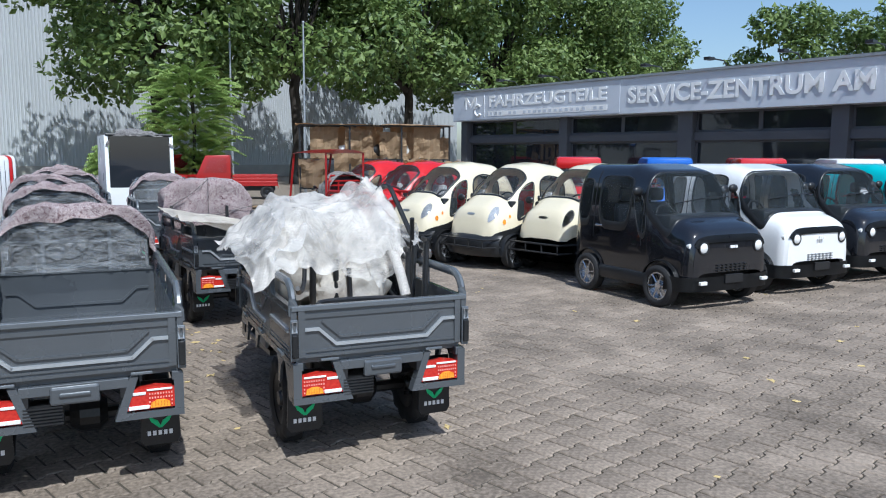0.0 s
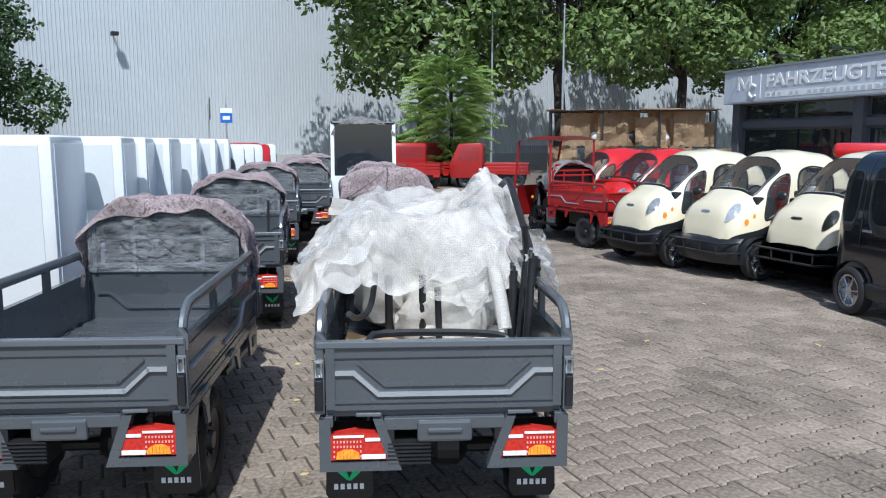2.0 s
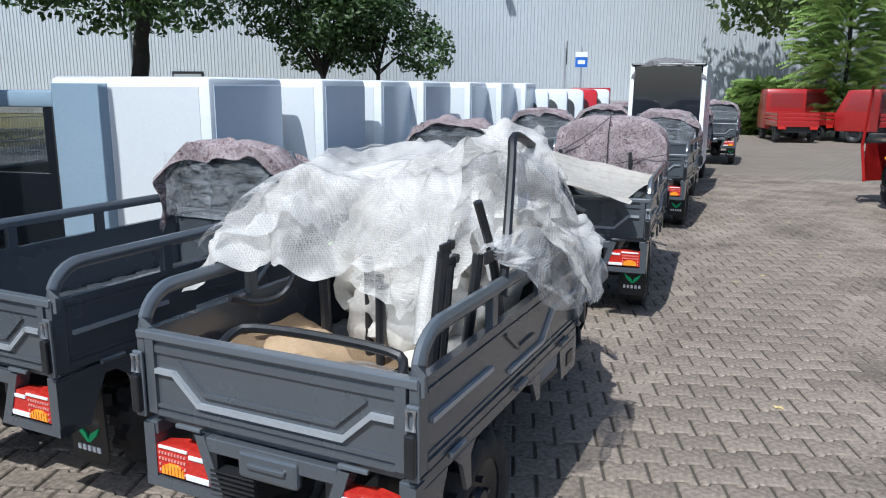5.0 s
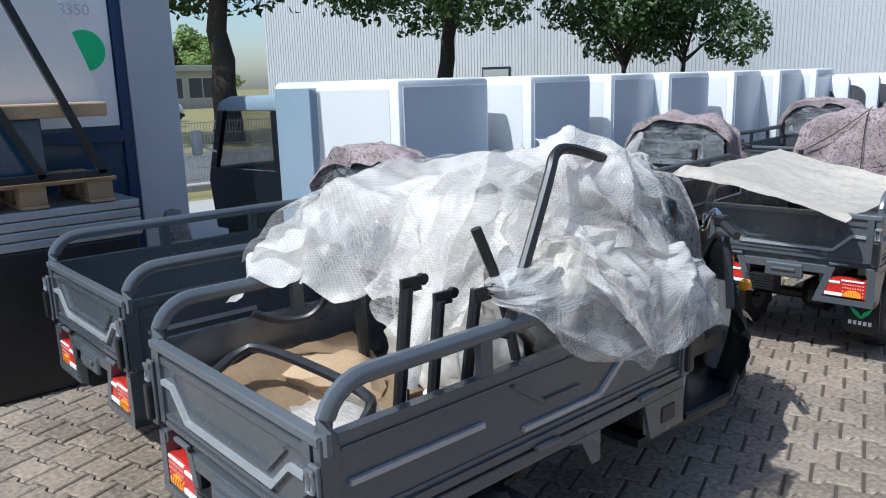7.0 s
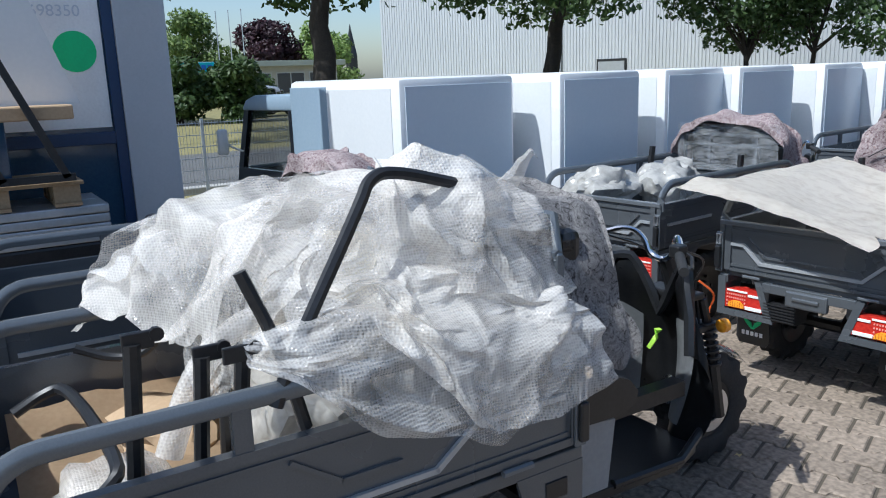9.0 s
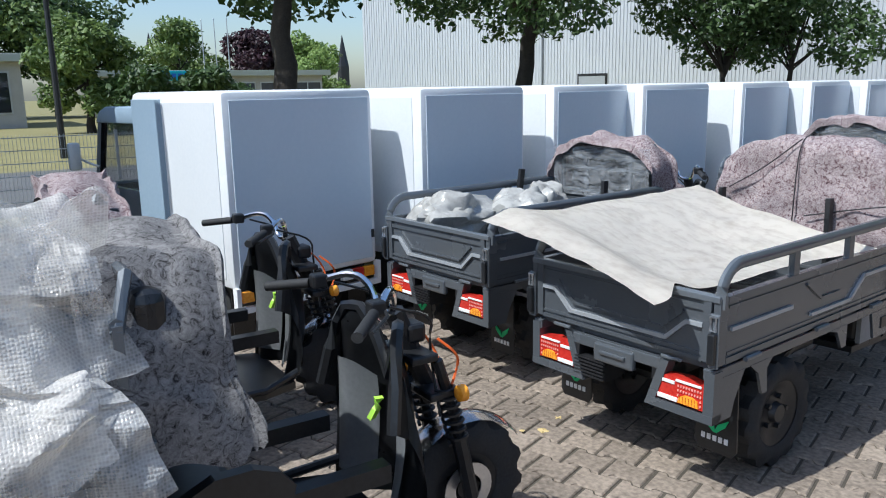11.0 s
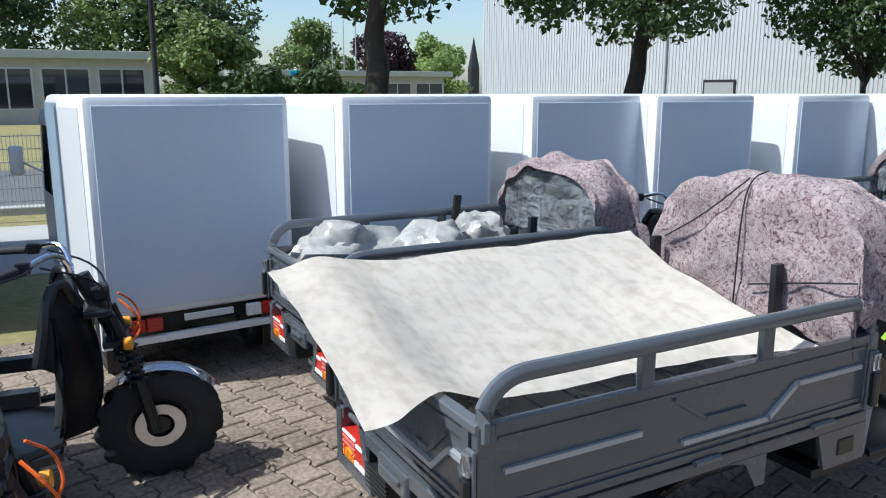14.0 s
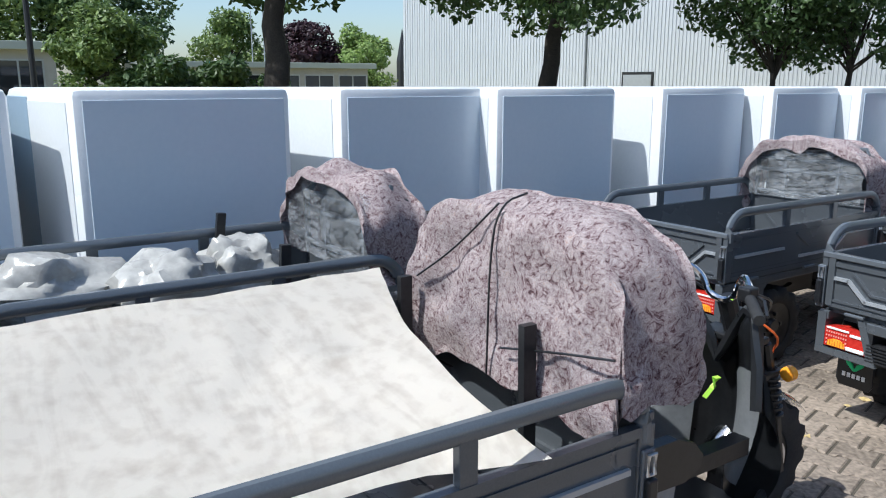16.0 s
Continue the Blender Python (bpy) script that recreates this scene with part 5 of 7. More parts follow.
# ---- small white cabin trucks at the end of the row ----
def cabin(m, paint, label):
    t = thing("cabin_trike", m, label, "cabin trike", "white cabin trikes")
    bm = B()
    box(bm, -0.5, 0.5, 0, 1.6, 0.3, 1.62, 0.1)
    b = part("body", bm, paint, t, smooth=True)
    for x in (-0.24, 0.24):
        bm = B()
        prism(bm, [(x - 0.15, 0.95), (x + 0.15, 0.95), *[(x + 0.15 * math.cos(radians(a)), 1.3 + 0.15 * math.sin(radians(a))) for a in range(0, 181, 20)]], "y", -0.008, 0.01)
        part("window", bm, GLASS, b, "dark arched rear window")
    for s in (-1, 1):
        wheel(t, "rear_wheel", (s * 0.42, 0.35, 0.23), 0.23, 0.12, 0.14, BLACKS, knobs=0)
        bm = B()
        prism(bm, [(0.2, 0.95), (0.7, 0.95), *[(0.45 + 0.25 * math.cos(radians(a)), 1.25 + 0.2 * math.sin(radians(a))) for a in range(0, 181, 20)]], "x", *sorted((s * 0.495, s * 0.508)))
        part("window", bm, GLASS, b, "dark arched side window")
    wheel(t, "front_wheel", (0, 1.35, 0.23), 0.23, 0.12, 0.14, BLACKS, knobs=0)
    return t


for i in range(5):
    cabin(pose(-1.75 - 0.05 * i, 15.3 + 1.35 * i, 0, 0, 0, 112), WHITE_GEL if i != 3 else RED, "small red cabin trike parked among white ones" if i == 3 else "small white cabin trike with arched windows")


# tall covered trike seen from behind
def tall_trike(m):
    t = thing("covered_trike", m, "tall white covered trike with a dark rear opening", "covered trike")
    bm = B()
    for s in (-1, 1):
        prism(bm, [(0, 0.45), (1.7, 0.45), (1.75, 1.0), (1.5, 2.0), (0.12, 2.0), (0.0, 1.0)], "x", *sorted((s * 0.5, s * 0.56)))
    box(bm, -0.5, 0.5, 0.0, 0.05, 0.45, 1.1)
    box(bm, -0.5, 0.5, 0.1, 1.6, 0.45, 0.5)
    b = part("body", bm, WHITE_GEL, t, smooth=False)
    bm = B()
    prism(bm, [(-0.5, 1.1), (0.5, 1.1), (0.48, 1.98), (-0.48, 1.98)], "y", 0.07, 0.09)
    part("rear_window", bm, SHOPGLASS, b)
    bm = B()
    box(bm, -0.55, 0.55, 0.1, 1.55, 1.98, 2.03, 0.02)
    part("roof", bm, BLACKP, b)
    for s in (-1, 1):
        wheel(t, "rear_wheel", (s * 0.42, 0.4, 0.25), 0.25, 0.13, 0.15, BLACKS, knobs=0)
    wheel(t, "front_wheel", (0, 2.0, 0.25), 0.25, 0.11, 0.14, BLACKS, knobs=0)
    return t


tall_trike(pose(0.66, 13.6, 0, 0, 0, 4))
drape("moving_blanket", pose(0.66, 13.6, 0, 0, 0, 4), 0.52, 0.1, 0.9, 2.1, 0.1, 0.12, 0.1, 31, BLANKET_GREY, "dark felt blanket lying on a covered trike roof", "blanket", 0.05, group="moving blankets")


# ---- microcars ----
def smooth_interp(pts, n=400):
    xs, ys = np.array([p[0] for p in pts]), np.array([p[1] for p in pts])
    g = np.linspace(0, 1, n)
    v = np.interp(g, xs, ys)
    k = np.ones(13) / 13
    w = np.convolve(np.pad(v, 6, mode="edge"), k, "valid")
    w[:6], w[-6:] = v[:6], v[-6:]
    return lambda s: float(np.interp(s, g, w))


STYLE = {
    "egg": dict(L=2.25, zb=0.36, e=0.55,
                top=[(0, 0.4), (0.006, 0.6), (0.025, 0.8), (0.06, 0.92), (0.12, 1.0), (0.18, 1.07), (0.28, 1.3), (0.36, 1.46), (0.46, 1.56), (0.6, 1.59), (0.8, 1.54), (0.92, 1.4), (0.98, 1.15), (1, 0.6)],
                wid=[(0, 0.2), (0.006, 0.34), (0.025, 0.44), (0.07, 0.52), (0.2, 0.58), (0.4, 0.6), (0.85, 0.58), (0.95, 0.5), (1, 0.3)]),
    "cube": dict(L=2.1, zb=0.3, e=0.3,
                 top=[(0, 0.42), (0.004, 0.78), (0.02, 0.88), (0.08, 0.95), (0.14, 0.99), (0.155, 1.01), (0.31, 1.43), (0.37, 1.54), (0.52, 1.61), (0.9, 1.6), (0.965, 1.52), (0.985, 1.1), (1, 0.5)],
                 wid=[(0, 0.5), (0.01, 0.58), (0.05, 0.63), (0.3, 0.66), (0.9, 0.65), (0.97, 0.6), (1, 0.5)]),
}


def microcar(m, paint, kind, label, group, seats=True, roofbox=None):
    """Origin on the ground under the nose; the car points to +y."""
    S = STYLE[kind]
    L, zb, e = S["L"], S["zb"], S["e"]
    T, W = smooth_interp(S["top"]), smooth_interp(S["wid"])

    def P(s, a, off=0.0):
        a = radians(a)
        w, t = W(s), T(s)
        ca, sa = math.cos(a), math.sin(a)
        fz = abs(sa) ** e
        x = w * math.copysign(abs(ca) ** e, ca) * (1 - (0.16 if kind == "egg" else 0.1) * fz * fz * min(1, (t - zb) / 1.0))
        z = zb + (t - zb) * fz
        return Vector((x, -L * s, z))

    def N(s, a):
        d = 0.004
        ps = P(min(1, s + d), a) - P(max(0, s - d), a)
        pa = P(s, min(180, a + 0.8)) - P(s, max(0, a - 0.8))
        n = pa.cross(ps)
        n = n.normalized() if n.length > 1e-9 else Vector((0, 0, 1))
        c = P(s, a) - Vector((0, -L * 0.5, 0.7))
        return n if n.dot(c) > 0 else -n

    def patch(s0, s1, a0, a1, off, power=3.0, skew=0.0, nu=12, nv=12):
        """A rounded pane on the skin between stations and angles."""
        bm = B()

        def f(u, v):
            p, q = 2 * u - 1, 2 * v - 1
            # square to superellipse
            k = (abs(p) ** power + abs(q) ** power) ** (1 / power)
            g = max(abs(p), abs(q))
            if k > 1e-6:
                p, q = p * g / k, q * g / k
            s = (s0 + s1) / 2 + (s1 - s0) / 2 * p + skew * q
            a = (a0 + a1) / 2 + (a1 - a0) / 2 * q
            return P(s, a) + N(s, a) * off
        grid_sheet(bm, nu, nv, f)
        bmesh.ops.solidify(bm, geom=bm.faces[:], thickness=0.004)
        return bm

    def seal(s0, s1, a0, a1, off, power, skew):
        """A rubber ring round a pane."""
        bm = B()

        def f(u, v):
            c, d = math.cos(6.28319 * u), math.sin(6.28319 * u)
            k = (abs(c) ** power + abs(d) ** power) ** (1 / power)
            g = 0.97 + 0.12 * v
            p, q = c / k * g, d / k * g
            s = (s0 + s1) / 2 + (s1 - s0) / 2 * p + skew * q
            a = (a0 + a1) / 2 + (a1 - a0) / 2 * q
            return P(s, a) + N(s, a) * (off + 0.008 * math.sin(math.pi * v))
        grid_sheet(bm, 40, 3, f)
        return bm

    def inside(s, a, s0, s1, a0, a1, power, skew):
        q = (a - (a0 + a1) / 2) / ((a1 - a0) / 2)
        p = (s - (s0 + s1) / 2 - skew * q) / ((s1 - s0) / 2)
        return abs(p) ** power + abs(q) ** power < 1.0

    t = thing("microcar", m, label, "microcar", group)
    bm = B()
    egg = kind == "egg"
    # panes
    if egg:
        panes = [("windscreen", (0.195, 0.39, 52, 128), 7, 0), ("quarter_window", (0.25, 0.4, 13, 43), 4, 0.035), ("quarter_window", (0.25, 0.4, 167, 137), 4, 0.035), ("door_window", (0.47, 0.73, 10, 45), 2.8, 0.02), ("door_window", (0.47, 0.73, 170, 135), 2.8, 0.02), ("rear_window", (0.85, 0.95, 58, 122), 4, 0)]
    else:
        panes = [("windscreen", (0.16, 0.355, 17, 163), 6, 0), ("door_window", (0.47, 0.73, 4, 41), 6, 0), ("door_window", (0.47, 0.73, 176, 139), 6, 0), ("rear_side_window", (0.81, 0.93, 4, 36), 4, 0), ("rear_side_window", (0.81, 0.93, 176, 144), 4, 0), ("quarter_window", (0.35, 0.43, 3, 24), 3, 0.03), ("quarter_window", (0.35, 0.43, 177, 156), 3, 0.03)]
    ss = [0, 0.003, 0.008, 0.015, 0.022, 0.03, 0.04] + [0.05 + 0.01 * k for k in range(92)] + [0.97, 0.985, 0.995, 1.0]
    NA = 90
    pts = [[P(s, 180 * k / NA) for k in range(NA + 1)] for s in ss]
    rows_ = [[bm.verts.new(p) for p in r] for r in pts]
    for i in range(len(ss) - 1):
        for k in range(NA):
            s, a = (ss[i] + ss[i + 1]) / 2, 180 * (k + 0.5) / NA
            if not any(inside(s, a, *q, pw, sk) for _, q, pw, sk in panes):
                bm.faces.new((rows_[i][k], rows_[i][k + 1], rows_[i + 1][k + 1], rows_[i + 1][k]))
    b = part("body", bm, paint, t, smooth=True)
    for name, q, pw, sk in panes:
        part("window_seal", seal(*q, 0.003, pw, sk), BLACKP, b, smooth=True)
        part(name, patch(*q, 0.004, pw, sk), GLASS_DARK, b, smooth=True)
    # seats and steering wheel behind the screen
    for x in (-0.24, 0.24) if not egg else (-0.2, 0.2):
        w = 0.2 if not egg else 0.17
        bm = B()
        box(bm, x - w, x + w, -L * 0.68, -L * 0.46, 0.45, 0.62, 0.05)
        sm = BLACKS if not egg else RED if x > 0 else WHITEC
        st = part("seat", bm, sm, t, "upholstered seat", smooth=True)
        bm = B()
        box(bm, x - w, x + w, -L * 0.72, -L * 0.665, 0.55, 1.12, 0.05)
        box(bm, x - w * 0.55, x + w * 0.55, -L * 0.72, -L * 0.68, 1.13, 1.3, 0.04)
        part("backrest", bm, sm, st, smooth=True)
    bm = B()
    sx = 0.0 if egg else 0.24
    ring = [Vector((sx + 0.16 * math.cos(k * math.pi / 8), -L * 0.37 - 0.06 * math.sin(k * math.pi / 8), 0.98 + 0.14 * math.sin(k * math.pi / 8))) for k in range(17)]
    tube(bm, ring, 0.014, 6)
    tube(bm, [(sx - 0.15, -L * 0.37, 0.98), (sx + 0.15, -L * 0.37, 0.98)], 0.016, 6)
    tube(bm, [(sx, -L * 0.37, 0.98), (sx, -L * 0.28, 0.75)], 0.025, 6)
    part("steering_wheel", bm, BLACKP, t, smooth=True)
    bm = B()
    wd = W(0.25) - 0.1
    box(bm, -wd, wd, -L * 0.33, -L * 0.19, 0.55, T(0.2) - 0.1, 0.03)
    part("dashboard", bm, BLACKP, t, smooth=True)
    # lamps and badges
    if egg:
        for a in (46, 134):
            part("headlight", patch(0.035, 0.115, a - 12, a + 12, 0.01, 2, 0.02 if a < 90 else -0.02, 8, 8), LENSGREY, b, "clear oval headlight", smooth=True)
        for a in (20, 160):
            part("indicator", patch(0.105, 0.13, a - 4, a + 4, 0.01, 2, 0, 6, 6), AMBER, b, "round amber indicator", smooth=True)
            part("indicator", patch(0.16, 0.175, a - 7, a - 2, 0.01, 2, 0, 6, 6), AMBER, b, "small amber lamp", smooth=True)
        part("badge", patch(0.03, 0.036, 87, 93, 0.006, 2, 0, 6, 6), GALV, b, "grey winged badge")
        for a0, a1 in ((0.5, 9), (179.5, 171)):
            part("lower_skirt", patch(0.03, 0.3, a0, a1, 0.008, 6), BLACKP, b, "matt black lower body", smooth=True)
        # black lower nose, sill and bull bar
        bm = B()
        grid_sheet(bm, 24, 10, lambda u, v: Vector((0.62 * math.sin(radians(-66 + 132 * u)), -0.36 + 0.45 * max(0.0, math.cos(radians(-66 + 132 * u))) ** 0.6 - 0.09 * max(0, (v - 0.6) / 0.4) ** 2 - 0.05 * max(0, (0.4 - v) / 0.4) ** 2, 0.2 + 0.32 * v)))
        bmesh.ops.solidify(bm, geom=bm.faces[:], thickness=0.03)
        part("bumper", bm, BLACKP, t, "matt black lower bumper", smooth=True)
        bm = B()
        for z in (0.34, 0.46):
            tube(bm, [(-0.56, -0.14, z), (-0.46, 0.13, z), (0.46, 0.13, z), (0.56, -0.14, z)], 0.014, 6)
        for x in (-0.44, -0.15, 0.15, 0.44):
            tube(bm, [(x, 0.13, 0.34), (x, 0.13, 0.46)], 0.012, 6)
        part("bull_bar", bm, BLACKS, t, smooth=True)
    else:
        grille = part("grille", patch(0.0045, 0.016, 28, 152, 0.012, 6, 0, 8, 20), BLACKP, b, "black grille band", smooth=True)
        for x in (-0.43, 0.43):
            bm = B()
            lathe(bm, [(-0.02, 0.075), (0.035, 0.075), (0.04, 0.065), (0.03, 0.06), (0.03, 0.001)], (x, -0.03, 0.7), "y", 20)
            l = part("headlight", bm, BLACKP, t, smooth=True)
            bm = B()
            lathe(bm, [(0.028, 0.06), (0.042, 0.045), (0.046, 0.001)], (x, -0.03, 0.7), "y", 20)
            part("lens", bm, CLEAR, l, "round clear lens", smooth=True)
            bm = B()
            lathe(bm, [(-0.02, 0.03), (0.03, 0.03), (0.036, 0.001)], (x * 1.32, -0.09, 0.72), "y", 14)
            part("indicator", bm, CLEAR, t, smooth=True)
            bm = B()
            box(bm, x - 0.1 if x < 0 else x, x if x < 0 else x + 0.1, 0.035, 0.075, 0.3, 0.34, 0.008)
            part("fog_light", bm, CLEAR, t)
        bm = B()
        for k in range(3):
            box(bm, -0.055 + 0.04 * k, -0.025 + 0.04 * k, 0.02, 0.035, 0.69, 0.72)
        part("badge", bm, LETTER, b, "small pale badge bars")
        bm = B()
        for k in range(7):
            for j in range(3):
                box(bm, -0.24 + 0.07 * k, -0.2 + 0.07 * k, 0.0, 0.02, 0.43 + 0.03 * j, 0.445 + 0.03 * j)
        part("vent", bm, BLACKP if paint is not WHITEC else LIGHTGREY, b)
        bm = B()
        grid_sheet(bm, 16, 5, lambda u, v: Vector((0.7 * math.copysign(abs(math.sin(radians(-90 + 180 * u))) ** 0.6, u - 0.5), -0.32 + 0.36 * max(0, math.cos(radians(-90 + 180 * u))) ** 0.4, 0.22 + 0.16 * v)))
        bmesh.ops.solidify(bm, geom=bm.faces[:], thickness=0.04)
        part("bumper", bm, BLACKP, t, "matt black front bumper", smooth=True)
        bm = B()
        box(bm, -0.14, 0.14, 0.04, 0.06, 0.3, 0.4, 0.004)
        part("plate_holder", bm, BLACKP, t)
        for s in (-1, 1):
            bm = B()
            box(bm, s * 0.655 - 0.012, s * 0.655 + 0.012, -1.58, -1.45, 0.83, 0.855, 0.006)
            part("door_handle", bm, CHROME, b, "chrome door handle")
            bm = B()
            for s0 in (0.36, 0.775):
                tube(bm, [P(s0, q if s > 0 else 180 - q) + N(s0, q if s > 0 else 180 - q) * 0.001 for q in (1, 4, 8, 14, 22, 30, 38, 46, 52)], 0.006, 4)
            part("door_seam", bm, BLACKS, b, "narrow dark door gap")
    # sills, fenders, wheels
    ww = 0.56 if egg else 0.63
    for s in (-1, 1):
        bm = B()
        x0, x1 = sorted((s * (ww - 0.05), s * (ww + 0.06)))
        box(bm, x0, x1, -L + 0.45, -0.5, 0.2, 0.36, 0.03)
        part("sill", bm, BLACKP, t, smooth=True)
        for y in (-0.42, -L + 0.42):
            wheel(t, "wheel", (s * (ww + 0.01), y, 0.24), 0.24, 0.15, 0.16, ALLOY if not egg else ALLOY_DARK, spokes=6, knobs=0)
            bm = B()
            grid_sheet(bm, 14, 4, lambda u, v: (s * (ww - 0.12 + 0.17 * v), y + (0.31 - 0.03 * v * v) * math.cos(radians(-8 + 196 * u)), 0.25 + (0.31 - 0.03 * v * v) * math.sin(radians(-8 + 196 * u))))
            bmesh.ops.solidify(bm, geom=bm.faces[:], thickness=0.025)
            part("fender", bm, BLACKP, t, "black wheel arch", smooth=True)
        # mirror
        bm = B()
        p = P(0.33 if egg else 0.4, 24 if s > 0 else 156)
        q = p + Vector((s * 0.1, 0.06, 0.04))
        tube(bm, [p, q - Vector((0, 0, 0.03))], 0.012, 6)
        bmesh.ops.create_uvsphere(bm, u_segments=12, v_segments=8, radius=1, matrix=Matrix.Translation(q) @ Matrix.Diagonal((0.075, 0.04, 0.055, 1)))
        part("mirror", bm, BLACKP, t, smooth=True)
    bm = B()
    box(bm, -ww + 0.1, ww - 0.1, -L + 0.2, -0.2, 0.2, 0.4)
    part("underbody", bm, BLACKS, t)
    bm = B()
    w0, w1 = P(0.19 if egg else 0.218, 62) + Vector((0, 0.02, 0.015)), P(0.3 if egg else 0.235, 70 if egg else 110)
    tube(bm, [w0, w0.lerp(w1, 0.5) + Vector((0, 0.03, 0.03)), w1 + Vector((0, 0.02, 0.02))], 0.007, 5)
    part("wiper", bm, BLACKS, t)
    return t


GLASS_DARK = glass_material("car_window_glass", (0.1, 0.12, 0.13), 0.16, 0.02)
ALLOY = surface("machined_alloy", (0.5, 0.51, 0.53), (0.62, 0.63, 0.65), 10, 0.25, 0.85)
ALLOY_DARK = surface("black_machined_alloy", (0.05, 0.05, 0.055), (0.4, 0.4, 0.42), 26, 0.3, 0.6, spread=0.1)
HCUBE = 184
row = [(6.42, 5.72, BLACKC, "glossy black electric microcar with alloy wheels"), (8.2, 6.05, WHITEC, "white electric microcar with a black grille"),
       (9.95, 6.35, BLACKC, "black electric microcar parked beside a white one"), (11.7, 6.6, TEAL, "teal electric microcar at the end of the row")]
for x, y, mat, lab in row:
    microcar(pose(x, y, 0, 0, 0, HCUBE), mat, "cube", lab, "boxy microcars")
EGG_YAW = 108
HD = Vector((-math.sin(radians(EGG_YAW)), math.cos(radians(EGG_YAW)), 0))
SIDE = Vector((HD.y, -HD.x, 0))
egg0 = None
for i, (mat, lab) in enumerate(((CREAM, "cream egg-shaped electric microcar with black bull bar"), (CREAM, ""), (CREAM, ""), (RED, "red egg-shaped electric microcar"), (RED, "red egg-shaped electric microcar"))):
    hl = Vector((5.9 - 0.66 * i, 8.47 + 1.0 * i, 0))
    nose = hl + HD * 0.12 + SIDE * 0.25
    if i >= 3:
        nose = Vector((4.6, 12.9, 0)) + Vector((-0.5, 1.1, 0)) * (i - 3)
    m = pose(nose.x, nose.y, 0, 0, 0, EGG_YAW)
    if i == 0:
        egg0 = microcar(m, mat, "egg", lab, "egg-shaped microcars")
    elif i < 3:
        copy_thing(egg0, m)
    else:
        microcar(m, mat, "egg", lab, "egg-shaped microcars")
# second row behind
for i, (mat, lab) in enumerate(((RED, "red microcar in the second row"), (BLUE, "blue microcar in the second row"), (RED, "red microcar in the second row"), (WHITEC, "white microcar in the second row"), (RED, "red microcar in the second row"))):
    p = Vector((8.6, 11.9, 0)) + Vector((1.55, -0.95, 0)) * i
    mc = microcar(pose(p.x, p.y, 0, 0, 0, 150), mat, "egg", lab, "second row of microcars")
    bm = B()
    box(bm, -0.47, 0.47, -2.0, -0.8, 1.42, 1.68, 0.09)
    part("roof_pod", bm, mat, mc, smooth=True)


# ---- red trike with a canopy ----
keep_grey, keep_edge = GREY, GREY_EDGE
GREY, GREY_EDGE = REDT, REDT
RM = pose(4.85, 11.95, 0, 0, 0, 24)
rt = trike(RM, "red cargo trike with a driver canopy and open bed")
rt["group"] = "red vehicles"
GREY, GREY_EDGE = keep_grey, keep_edge
bm = B()
grid_sheet(bm, 10, 6, lambda u, v: (-0.5 + v, 1.45 + 1.1 * u, 1.72 + 0.07 * math.sin(math.pi * v) - 0.1 * max(0, u - 0.7)))
bmesh.ops.solidify(bm, geom=bm.faces[:], thickness=0.03)
cn = part("canopy", bm, REDT, rt, "red driver canopy", smooth=True)
for s in (-1, 1):
    bm = B()
    tube(bm, [(s * 0.46, 1.5, 0.9), (s * 0.46, 1.5, 1.72)], 0.02, 6)
    tube(bm, [(s * 0.42, 2.5, 0.35), (s * 0.44, 2.62, 0.85), (s * 0.46, 2.45, 1.7)], 0.022, 6)
    part("canopy_post", bm, REDT, cn)
bm = B()
prism(bm, [(-0.42, 0.9), (0.42, 0.9), (0.44, 1.62), (-0.44, 1.62)], "y", 2.5, 2.51)
part("windscreen", bm, GLASS_CLEAR, cn)
bm = B()
grid_sheet(bm, 10, 8, lambda u, v: (-0.42 + 0.84 * u, 2.56 + 0.1 * math.sin(math.pi * u), 0.35 + 0.55 * v))
bmesh.ops.solidify(bm, geom=bm.faces[:], thickness=0.02)
part("front_shell", bm, REDT, rt, "red front shell", smooth=True)
drape("moving_blanket", RM, 0.44, 1.42, 1.66, 1.37, 0.25, 0.06, 0.16, 40, BLANKET_GREY, "grey felt blanket over a red trike headboard", "blanket", 0.05, group="moving blankets")


